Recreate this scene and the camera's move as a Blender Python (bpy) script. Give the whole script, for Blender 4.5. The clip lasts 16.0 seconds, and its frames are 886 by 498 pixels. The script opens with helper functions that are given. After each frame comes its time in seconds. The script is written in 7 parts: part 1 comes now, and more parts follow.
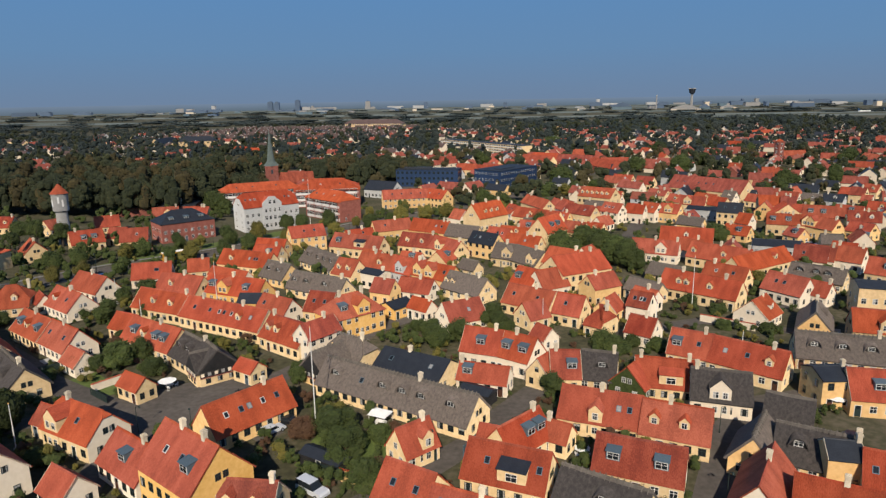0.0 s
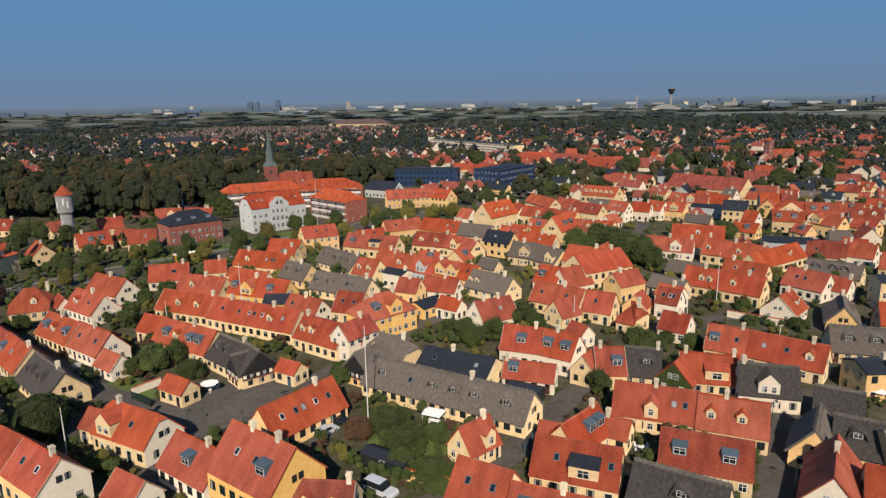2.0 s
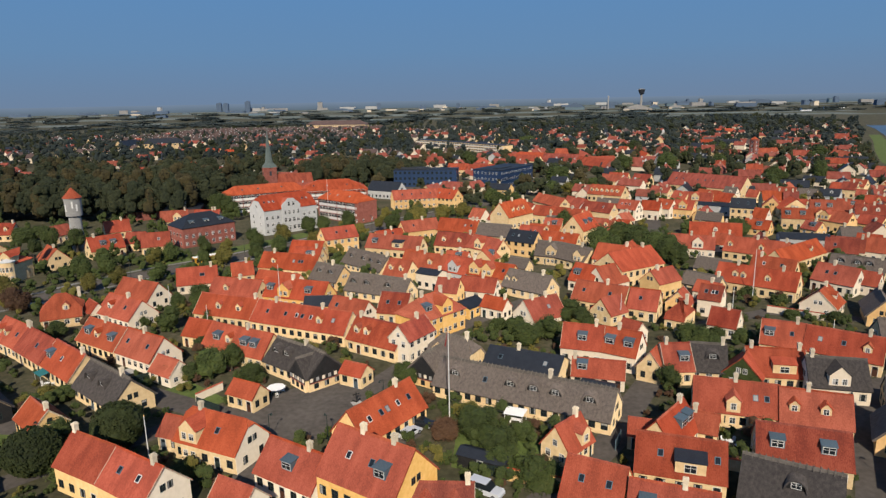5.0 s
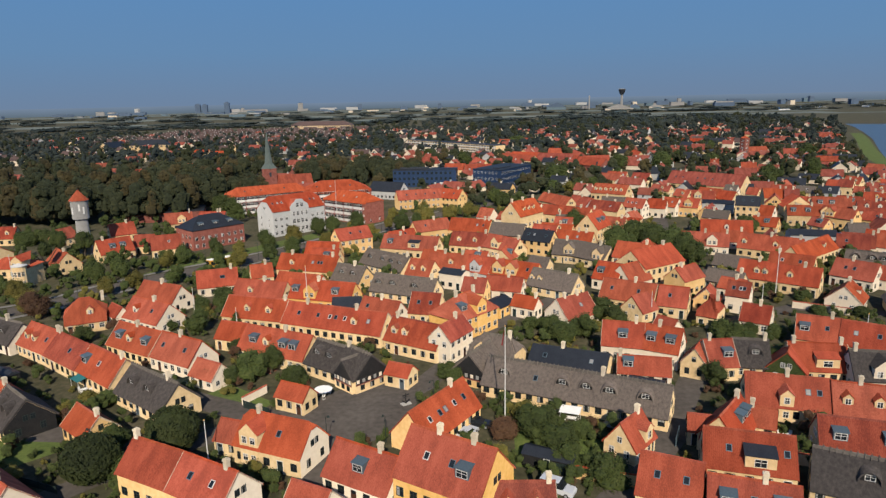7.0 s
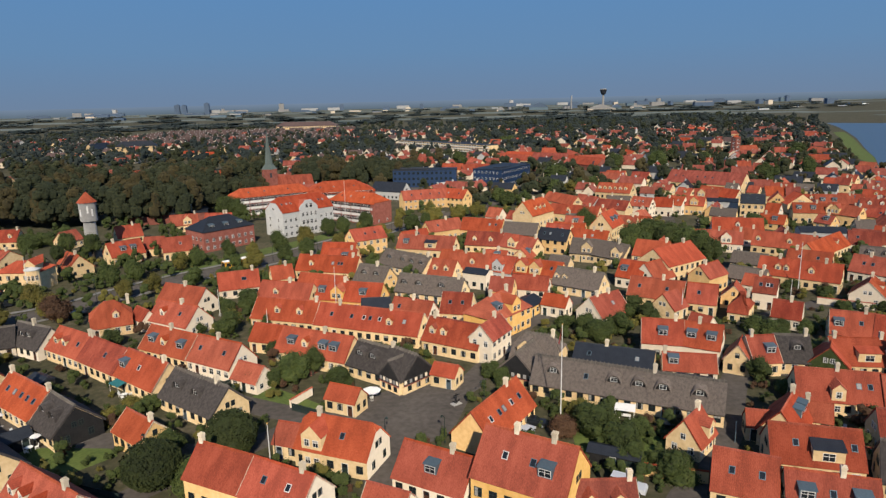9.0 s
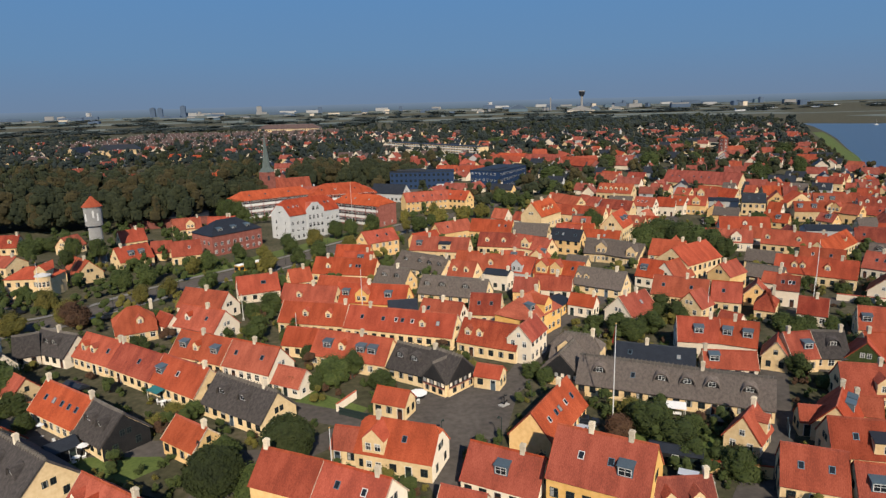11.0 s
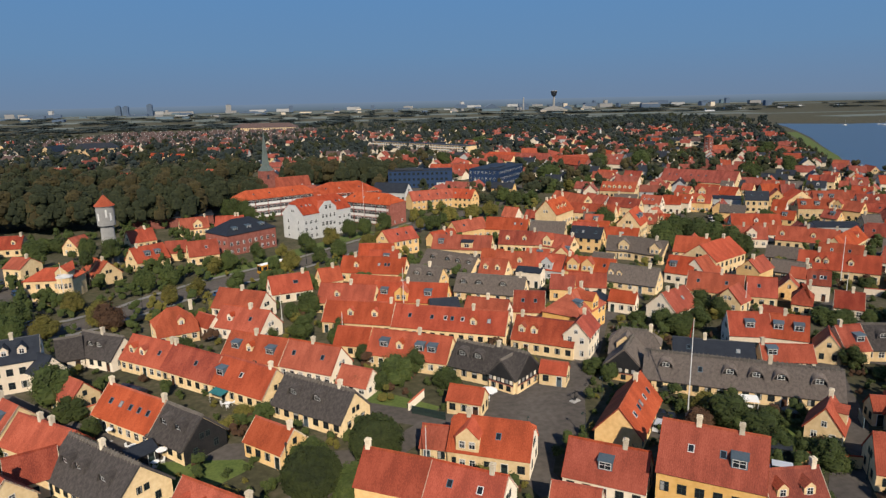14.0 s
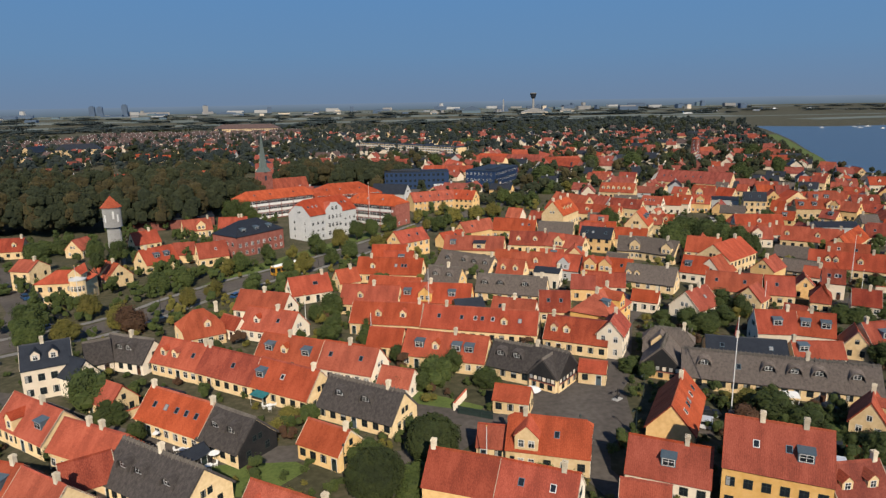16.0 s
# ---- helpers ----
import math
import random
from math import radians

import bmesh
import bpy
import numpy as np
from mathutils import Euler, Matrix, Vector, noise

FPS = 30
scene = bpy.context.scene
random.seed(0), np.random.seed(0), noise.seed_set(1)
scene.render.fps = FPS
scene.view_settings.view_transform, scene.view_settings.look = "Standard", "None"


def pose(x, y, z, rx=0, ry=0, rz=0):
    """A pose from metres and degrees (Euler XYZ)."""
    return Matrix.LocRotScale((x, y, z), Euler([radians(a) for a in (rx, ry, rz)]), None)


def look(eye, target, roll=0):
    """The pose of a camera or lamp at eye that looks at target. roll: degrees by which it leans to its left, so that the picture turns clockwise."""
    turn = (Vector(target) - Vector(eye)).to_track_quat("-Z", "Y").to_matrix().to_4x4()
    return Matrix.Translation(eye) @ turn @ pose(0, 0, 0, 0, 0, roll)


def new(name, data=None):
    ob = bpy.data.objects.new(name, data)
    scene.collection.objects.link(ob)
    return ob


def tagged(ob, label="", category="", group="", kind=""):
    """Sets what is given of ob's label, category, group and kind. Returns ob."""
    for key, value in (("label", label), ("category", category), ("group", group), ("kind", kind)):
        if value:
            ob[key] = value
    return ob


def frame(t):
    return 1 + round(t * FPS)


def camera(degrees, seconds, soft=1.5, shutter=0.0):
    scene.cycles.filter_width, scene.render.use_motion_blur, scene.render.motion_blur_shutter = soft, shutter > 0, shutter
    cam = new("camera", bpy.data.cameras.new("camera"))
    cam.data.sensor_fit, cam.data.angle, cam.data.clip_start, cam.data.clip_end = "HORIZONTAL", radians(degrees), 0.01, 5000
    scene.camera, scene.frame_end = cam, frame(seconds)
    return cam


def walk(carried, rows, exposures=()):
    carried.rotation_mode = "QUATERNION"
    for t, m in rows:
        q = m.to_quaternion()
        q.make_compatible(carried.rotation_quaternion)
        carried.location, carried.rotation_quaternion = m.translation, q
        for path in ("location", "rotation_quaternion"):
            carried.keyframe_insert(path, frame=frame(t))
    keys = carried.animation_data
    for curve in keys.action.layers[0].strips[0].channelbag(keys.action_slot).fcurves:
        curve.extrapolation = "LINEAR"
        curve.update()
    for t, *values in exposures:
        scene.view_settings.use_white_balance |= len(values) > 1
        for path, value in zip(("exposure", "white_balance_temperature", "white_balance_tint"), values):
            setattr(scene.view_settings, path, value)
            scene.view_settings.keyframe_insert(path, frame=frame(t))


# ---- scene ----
cam = camera(68.53, 16.0, soft=1.36)
EXPOSURE, SKY_STRENGTH, SUN_STRENGTH = 0.3, 0.085, 3.15
HAZE_LOW, HAZE_MID, HAZE_HIGH = (0.125, 0.186, 0.284), (0.104, 0.204, 0.352), (0.075, 0.204, 0.428)
PATH = [
    (0, (3.780, -0.197, 53.446), (3.728, 1.752, 52.999), -0.94),
    (1, (-2.255, -0.334, 53.434), (-2.276, 1.616, 52.988), -0.93),
    (2, (-8.301, -0.313, 53.420), (-8.293, 1.636, 52.972), -1.00),
    (3, (-14.356, -0.149, 53.403), (-14.319, 1.799, 52.950), -1.13),
    (4, (-20.448, 0.158, 53.384), (-20.380, 2.107, 52.937), -0.97),
    (5, (-26.547, 0.590, 53.361), (-26.450, 2.537, 52.914), -1.05),
    (6, (-32.638, 1.129, 53.337), (-32.511, 3.074, 52.890), -1.14),
    (7, (-38.717, 1.760, 53.312), (-38.561, 3.704, 52.865), -1.22),
    (8, (-44.759, 2.536, 53.294), (-44.574, 4.476, 52.848), -1.25),
    (9, (-50.774, 3.400, 53.277), (-50.561, 5.338, 52.830), -1.32),
    (10, (-56.741, 4.374, 53.260), (-56.495, 6.309, 52.815), -1.39),
    (11, (-62.683, 5.390, 53.241), (-62.405, 7.320, 52.799), -1.47),
    (12, (-68.586, 6.457, 53.223), (-68.279, 8.383, 52.779), -1.41),
    (13, (-74.437, 7.586, 53.206), (-74.102, 9.506, 52.760), -1.28),
    (14, (-80.246, 8.737, 53.188), (-79.878, 10.652, 52.742), -1.23),
    (15, (-86.013, 9.882, 53.169), (-85.612, 11.791, 52.725), -1.14),
    (16, (-91.735, 11.009, 53.149), (-91.301, 12.910, 52.707), -1.00),
]
walk(cam, [(t, look(eye, target, roll)) for t, eye, target, roll in PATH], exposures=[(0.0, EXPOSURE), (16.0, EXPOSURE)])

# ---- sky, sun ----
SUN_ELEVATION, SUN_AZIMUTH = 33.0, 181.0   # degrees; azimuth clockwise from +y
world = bpy.data.worlds.new("sky")
scene.world = world
world.use_nodes = True
wn, wl = world.node_tree.nodes, world.node_tree.links
wn.clear()
sky = wn.new("ShaderNodeTexSky")
sky.sky_type = "NISHITA"
sky.sun_disc = False
sky.sun_elevation = radians(SUN_ELEVATION)
sky.sun_rotation = radians(SUN_AZIMUTH)
sky.air_density, sky.dust_density, sky.ozone_density = 1.0, 0.1, 5.0
bg = wn.new("ShaderNodeBackground")
bg.inputs["Strength"].default_value = 1.0
wo = wn.new("ShaderNodeOutputWorld")
# a hazy layer low over the horizon, the same all round, under the clear sky
wtc, wsep = wn.new("ShaderNodeTexCoord"), wn.new("ShaderNodeSeparateXYZ")
wl.new(wtc.outputs["Generated"], wsep.inputs["Vector"])
low = wn.new("ShaderNodeValToRGB")
le = low.color_ramp.elements
le[0].position, le[0].color = 0.0, (*HAZE_LOW, 1)
le[1].position, le[1].color = 0.24, (*HAZE_HIGH, 1)
mid = le.new(0.07)
mid.color = (*HAZE_MID, 1)
wl.new(wsep.outputs["Z"], low.inputs["Fac"])
high = wn.new("ShaderNodeMix")
high.data_type, high.blend_type = "RGBA", "MULTIPLY"
high.inputs["Factor"].default_value = 1.0
high.inputs[7].default_value = (SKY_STRENGTH, SKY_STRENGTH, SKY_STRENGTH, 1)
wl.new(sky.outputs["Color"], high.inputs[6])
climb = wn.new("ShaderNodeMapRange")
climb.inputs["From Min"].default_value, climb.inputs["From Max"].default_value = 0.16, 0.45
wl.new(wsep.outputs["Z"], climb.inputs["Value"])
both = wn.new("ShaderNodeMix")
both.data_type = "RGBA"
wl.new(climb.outputs["Result"], both.inputs["Factor"])
wl.new(low.outputs["Color"], both.inputs[6])
wl.new(high.outputs[2], both.inputs[7])
wl.new(both.outputs[2], bg.inputs["Color"])
wl.new(bg.outputs["Background"], wo.inputs["Surface"])

sun = new("sun", bpy.data.lights.new("sun", "SUN"))
sun.data.energy, sun.data.angle, sun.data.color = SUN_STRENGTH, radians(0.6), (1.0, 0.895, 0.74)
sa, se = radians(SUN_AZIMUTH), radians(SUN_ELEVATION)
to_sun = Vector((math.sin(sa) * math.cos(se), math.cos(sa) * math.cos(se), math.sin(se)))
sun.matrix_world = look(to_sun * 400, (0, 0, 0))

# ---- materials ----
def material(name, colours, scale=3.0, rough=0.8, bump=0.15, object_var=0.12, stretch=(1, 1, 1), metal=0.0, spec=0.3, fine=8.0, chalk=1.0):
    """Two noises mix the colours; each object's random number shifts the brightness a little."""
    m = bpy.data.materials.new(name)
    m.use_nodes = True
    n, l = m.node_tree.nodes, m.node_tree.links
    b = n["Principled BSDF"]
    tc = n.new("ShaderNodeTexCoord")
    mp = n.new("ShaderNodeMapping")
    mp.inputs["Scale"].default_value = stretch
    l.new(tc.outputs["Object"], mp.inputs["Vector"])
    big = n.new("ShaderNodeTexNoise")
    big.inputs["Scale"].default_value, big.inputs["Detail"].default_value = scale * 0.12, 4
    small = n.new("ShaderNodeTexNoise")
    small.inputs["Scale"].default_value, small.inputs["Detail"].default_value = scale * fine * 0.12, 5
    l.new(mp.outputs["Vector"], big.inputs["Vector"])
    l.new(mp.outputs["Vector"], small.inputs["Vector"])
    add = n.new("ShaderNodeMath")
    add.operation = "ADD"
    l.new(big.outputs["Fac"], add.inputs[0])
    l.new(small.outputs["Fac"], add.inputs[1])
    half = n.new("ShaderNodeMath")
    half.operation = "MULTIPLY"
    half.inputs[1].default_value = 0.5
    l.new(add.outputs[0], half.inputs[0])
    ramp = n.new("ShaderNodeValToRGB")
    e = ramp.color_ramp.elements
    while len(e) < len(colours):
        e.new(0.5)
    for i, c in enumerate(colours):
        e[i].position = 0.34 + 0.32 * i / max(1, len(colours) - 1)
        e[i].color = (*c, 1)
    l.new(half.outputs[0], ramp.inputs["Fac"])
    info = n.new("ShaderNodeObjectInfo")
    rng = n.new("ShaderNodeMapRange")
    rng.inputs["To Min"].default_value, rng.inputs["To Max"].default_value = 1 - object_var, 1 + object_var
    l.new(info.outputs["Random"], rng.inputs["Value"])
    hsv = n.new("ShaderNodeHueSaturation")
    l.new(ramp.outputs["Color"], hsv.inputs["Color"])
    l.new(rng.outputs["Result"], hsv.inputs["Value"])
    l.new(hsv.outputs["Color"], b.inputs["Base Color"])
    b.inputs["Roughness"].default_value, b.inputs["Metallic"].default_value = rough, metal
    b.inputs["Specular IOR Level"].default_value = spec
    b.inputs["Diffuse Roughness"].default_value = chalk if rough > 0.6 else 0.0
    if bump:
        bp = n.new("ShaderNodeBump")
        bp.inputs["Strength"].default_value, bp.inputs["Distance"].default_value = bump, 0.05
        l.new(small.outputs["Fac"], bp.inputs["Height"])
        l.new(bp.outputs["Normal"], b.inputs["Normal"])
    return m


def tile_material(name, colours, var):
    """Clay pantiles: rolls run down the slope every quarter metre, courses across it."""
    m = material(name, colours, 2.5, 0.8, 0.0, var, (1.9, 0.7, 0.7), fine=18.0, spec=0.2)
    n, l = m.node_tree.nodes, m.node_tree.links
    b = n["Principled BSDF"]
    # each roof has its own age: hue and strength of colour drift with the object's random number
    hsv = n["Hue/Saturation/Value"]
    for socket, factor, least, most in (("Hue", 7.3, 0.498, 0.504), ("Saturation", 13.7, 0.93, 1.03)):
        mul = n.new("ShaderNodeMath")
        mul.operation = "MULTIPLY"
        mul.inputs[1].default_value = factor
        l.new(n["Object Info"].outputs["Random"], mul.inputs[0])
        frac = n.new("ShaderNodeMath")
        frac.operation = "FRACT"
        l.new(mul.outputs[0], frac.inputs[0])
        span = n.new("ShaderNodeMapRange")
        span.inputs["To Min"].default_value, span.inputs["To Max"].default_value = least, most
        l.new(frac.outputs[0], span.inputs["Value"])
        l.new(span.outputs["Result"], hsv.inputs[socket])
    for e in n["Color Ramp"].color_ramp.elements:
        e.position = 0.5 + (e.position - 0.5) * 0.62
    tc = n.new("ShaderNodeTexCoord")
    waves = []
    for axis, period in (("X", 0.26), ("Z", 0.25)):
        w = n.new("ShaderNodeTexWave")
        w.wave_type, w.bands_direction, w.wave_profile = "BANDS", axis, "SIN" if axis == "X" else "SAW"
        w.inputs["Scale"].default_value = 2 * math.pi / period / 20
        w.inputs["Distortion"].default_value = 0.3
        w.inputs["Detail Scale"].default_value = 0.6
        l.new(tc.outputs["Object"], w.inputs["Vector"])
        waves.append(w)
    add = n.new("ShaderNodeMath")
    add.operation = "MULTIPLY_ADD"
    add.inputs[1].default_value = 0.45
    l.new(waves[1].outputs["Fac"], add.inputs[0])
    l.new(waves[0].outputs["Fac"], add.inputs[2])
    bp = n.new("ShaderNodeBump")
    bp.inputs["Strength"].default_value, bp.inputs["Distance"].default_value = 0.42, 0.05
    l.new(add.outputs[0], bp.inputs["Height"])
    l.new(bp.outputs["Normal"], b.inputs["Normal"])
    return m


RED_TILE = tile_material("red_clay_tile", [(0.285, 0.055, 0.026), (0.40, 0.077, 0.035), (0.48, 0.106, 0.052)], 0.13)
OLD_TILE = tile_material("weathered_red_tile", [(0.22, 0.044, 0.027), (0.325, 0.063, 0.035), (0.42, 0.100, 0.057)], 0.15)
# clay tile greyed in its own colour for the haze over the suburb
HAZED_TILE = tile_material("hazed_clay_tile", [(0.22, 0.058, 0.038), (0.30, 0.082, 0.055), (0.36, 0.11, 0.075)], 0.2)
BROWN_TILE = material("brown_concrete_tile", [(0.085, 0.058, 0.052), (0.145, 0.095, 0.085)], 2.0, 0.85, 0.0, 0.1)
# blue-grey here is air haze over the skyline, carried by the wall colour
FAR_TOWER = material("hazed_blue_grey_wall", [(0.11, 0.155, 0.225), (0.13, 0.18, 0.25)], 1.0, 0.9, 0.0, 0.05)
THATCH = material("weathered_thatch", [(0.098, 0.078, 0.066), (0.152, 0.123, 0.104), (0.205, 0.168, 0.140)], 4.0, 0.95, 0.35, 0.14, (5, 5, 0.9))
THATCH_DARK = material("old_dark_thatch", [(0.042, 0.036, 0.034), (0.07, 0.060, 0.055), (0.105, 0.09, 0.08)], 4.0, 0.95, 0.35, 0.14, (5, 5, 0.9))
PAVING = material("grey_paving", [(0.15, 0.145, 0.14), (0.22, 0.21, 0.20)], 1.5, 0.9, 0.1, 0.1)
SLATE = material("dark_slate", [(0.022, 0.026, 0.034), (0.04, 0.045, 0.055)], 6.0, 0.55, 0.15, 0.15)
ZINC = material("blue_grey_zinc", [(0.10, 0.15, 0.18), (0.16, 0.22, 0.25)], 5.0, 0.45, 0.05, 0.1, metal=0.2)
CREAM = material("cream_limewash", [(0.62, 0.445, 0.235), (0.72, 0.54, 0.30), (0.79, 0.62, 0.375)], 1.5, 0.9, 0.1, 0.12)
YELLOW = material("yellow_limewash", [(0.65, 0.415, 0.17), (0.74, 0.495, 0.22), (0.78, 0.555, 0.275)], 1.5, 0.9, 0.1, 0.09)
ORANGE = material("ochre_limewash", [(0.66, 0.38, 0.105), (0.74, 0.45, 0.145), (0.79, 0.51, 0.19)], 1.5, 0.9, 0.1, 0.04)
WHITE = material("white_limewash", [(0.70, 0.60, 0.46), (0.80, 0.70, 0.56)], 1.5, 0.9, 0.1, 0.05)
GREY = material("grey_render", [(0.44, 0.44, 0.43), (0.54, 0.53, 0.51)], 1.5, 0.9, 0.1, 0.05)
BRICK = material("red_brick", [(0.20, 0.065, 0.05), (0.28, 0.095, 0.07), (0.34, 0.13, 0.10)], 6.0, 0.9, 0.2, 0.06)
BLACK = material("tarred_timber", [(0.012, 0.012, 0.013), (0.03, 0.028, 0.027)], 6.0, 0.7, 0.2, 0.1)
BLUE = material("dark_blue_cladding", [(0.015, 0.035, 0.085), (0.022, 0.05, 0.115)], 1.0, 0.5, 0.0, 0.03)
CHIMNEY = material("chimney_render", [(0.52, 0.43, 0.31), (0.70, 0.62, 0.48)], 8.0, 0.9, 0.2, 0.18)
TRIM = material("white_painted_wood", [(0.72, 0.70, 0.64), (0.80, 0.78, 0.74)], 8.0, 0.6, 0.05, 0.06)
DARKTRIM = material("dark_green_paint", [(0.02, 0.035, 0.03), (0.035, 0.05, 0.045)], 8.0, 0.5, 0.05, 0.2)
BROWN_DOOR = material("brown_painted_door", [(0.07, 0.03, 0.018), (0.11, 0.05, 0.03)], 8.0, 0.5, 0.05, 0.2)
BLUE_DOOR = material("grey_blue_painted_door", [(0.06, 0.085, 0.10), (0.10, 0.13, 0.15)], 8.0, 0.5, 0.05, 0.2)
TIMBER = material("weathered_oak", [(0.10, 0.085, 0.07), (0.19, 0.165, 0.14)], 9.0, 0.9, 0.3, 0.2)
CURTAIN = material("pale_curtain", [(0.30, 0.29, 0.27), (0.44, 0.42, 0.39)], 5.0, 0.5, 0.0, 0.1)
CONCRETE = material("grey_concrete", [(0.30, 0.29, 0.275), (0.40, 0.385, 0.36)], 2.0, 0.85, 0.15, 0.06)
COPPER = material("green_copper", [(0.10, 0.128, 0.118), (0.155, 0.19, 0.172)], 2.0, 0.7, 0.1, 0.05)
ASPHALT = material("street_asphalt", [(0.058, 0.050, 0.044), (0.082, 0.071, 0.062), (0.108, 0.094, 0.082)], 1.0, 0.9, 0.25, 0.05)
GRASS = material("garden_ground", [(0.034, 0.034, 0.018), (0.06, 0.056, 0.030), (0.105, 0.088, 0.060)], 0.8, 1.0, 0.3, 0.0)
LAWN = material("lawn", [(0.06, 0.088, 0.022), (0.11, 0.14, 0.038)], 2.0, 1.0, 0.3, 0.1)
# dry grass with the haze of the far plain mixed into its colour
FIELD = material("hazed_dry_field", [(0.082, 0.102, 0.090), (0.145, 0.16, 0.142)], 0.012, 1.0, 0.0, 0.15)
LEAF_A = material("dark_leaves", [(0.028, 0.040, 0.011), (0.052, 0.070, 0.018), (0.082, 0.098, 0.026)], 6.0, 0.8, 0.0, 0.25)
LEAF_D = material("clipped_dark_leaves", [(0.017, 0.024, 0.008), (0.032, 0.042, 0.012), (0.052, 0.062, 0.018)], 6.0, 0.85, 0.0, 0.1)
LEAF_B = material("autumn_leaves", [(0.07, 0.068, 0.014), (0.13, 0.115, 0.025), (0.19, 0.15, 0.035)], 6.0, 0.8, 0.0, 0.25)
LEAF_C = material("russet_leaves", [(0.06, 0.03, 0.015), (0.10, 0.055, 0.03)], 6.0, 0.8, 0.0, 0.25)
# leaf colour drawn towards blue-grey, with distance haze put into it
HAZED_LEAF = material("hazed_woods", [(0.022, 0.032, 0.031), (0.036, 0.048, 0.045), (0.060, 0.068, 0.054)], 0.06, 1.0, 0.0, 0.1)
FOREST = material("wood_leaves", [(0.018, 0.025, 0.013), (0.034, 0.041, 0.019), (0.058, 0.060, 0.025)], 1.2, 0.9, 0.0, 0.1)
RUSSET_WOOD = material("turning_wood_leaves", [(0.032, 0.028, 0.013), (0.056, 0.046, 0.019), (0.085, 0.068, 0.025)], 1.2, 0.9, 0.0, 0.1)
BARK = material("bark", [(0.05, 0.04, 0.03), (0.10, 0.08, 0.06)], 9.0, 0.95, 0.4, 0.1)
CARPAINT = {c: material(c + "_car_paint", [v, v], 1.0, 0.3, 0.0, 0.0, spec=0.6) for c, v in
            (("white", (0.75, 0.76, 0.78)), ("dark", (0.02, 0.022, 0.026)), ("red", (0.25, 0.02, 0.02)), ("blue", (0.03, 0.09, 0.2)), ("silver", (0.35, 0.36, 0.38)))}
RUBBER = material("tyre_rubber", [(0.012, 0.012, 0.012), (0.02, 0.02, 0.02)], 5.0, 0.85, 0.1, 0.0)
AMBER = material("amber_bus_paint", [(0.62, 0.30, 0.03), (0.66, 0.33, 0.04)], 1.0, 0.4, 0.0, 0.0)
TEAL = material("teal_cloth", [(0.02, 0.12, 0.13), (0.035, 0.17, 0.18)], 3.0, 0.9, 0.1, 0.05)
CANVAS = material("white_canvas", [(0.72, 0.71, 0.68), (0.8, 0.79, 0.77)], 3.0, 0.9, 0.1, 0.05)


def glass_material():
    m = bpy.data.materials.new("window_glass")
    m.use_nodes = True
    b = m.node_tree.nodes["Principled BSDF"]
    b.inputs["Base Color"].default_value = (0.02, 0.024, 0.028, 1)
    b.inputs["Roughness"].default_value = 0.08
    b.inputs["Specular IOR Level"].default_value = 0.5
    return m


def water_material():
    m = bpy.data.materials.new("sea_water")
    m.use_nodes = True
    n, l = m.node_tree.nodes, m.node_tree.links
    b = n["Principled BSDF"]
    b.inputs["Base Color"].default_value = (0.075, 0.10, 0.13, 1)
    b.inputs["Roughness"].default_value = 0.3
    tc = n.new("ShaderNodeTexCoord")
    nz = n.new("ShaderNodeTexNoise")
    nz.inputs["Scale"].default_value, nz.inputs["Detail"].default_value = 0.25, 6
    bp = n.new("ShaderNodeBump")
    bp.inputs["Strength"].default_value, bp.inputs["Distance"].default_value = 0.4, 0.4
    l.new(tc.outputs["Object"], nz.inputs["Vector"])
    l.new(nz.outputs["Fac"], bp.inputs["Height"])
    l.new(bp.outputs["Normal"], b.inputs["Normal"])
    return m


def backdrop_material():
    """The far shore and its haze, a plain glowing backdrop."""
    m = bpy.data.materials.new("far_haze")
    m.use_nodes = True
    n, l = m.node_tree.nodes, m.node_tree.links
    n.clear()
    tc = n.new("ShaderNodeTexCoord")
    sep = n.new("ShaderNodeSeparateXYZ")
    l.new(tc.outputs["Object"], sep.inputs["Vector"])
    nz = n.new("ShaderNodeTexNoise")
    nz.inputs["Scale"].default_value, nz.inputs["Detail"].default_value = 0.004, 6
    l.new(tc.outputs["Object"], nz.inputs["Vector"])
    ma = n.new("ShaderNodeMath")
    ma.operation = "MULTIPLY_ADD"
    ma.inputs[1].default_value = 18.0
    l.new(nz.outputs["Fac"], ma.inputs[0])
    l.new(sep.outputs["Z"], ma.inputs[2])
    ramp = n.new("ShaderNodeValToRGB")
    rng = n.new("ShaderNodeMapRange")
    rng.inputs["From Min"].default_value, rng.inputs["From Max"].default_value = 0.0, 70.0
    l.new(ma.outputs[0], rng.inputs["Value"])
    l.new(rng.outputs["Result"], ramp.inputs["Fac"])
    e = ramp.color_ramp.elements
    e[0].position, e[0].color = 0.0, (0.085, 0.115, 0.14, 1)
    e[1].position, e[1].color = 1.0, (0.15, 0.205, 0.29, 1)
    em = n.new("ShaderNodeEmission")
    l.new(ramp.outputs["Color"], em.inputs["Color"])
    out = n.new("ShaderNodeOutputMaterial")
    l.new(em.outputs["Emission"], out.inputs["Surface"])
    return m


GLASS, WATER, HAZE = glass_material(), water_material(), backdrop_material()


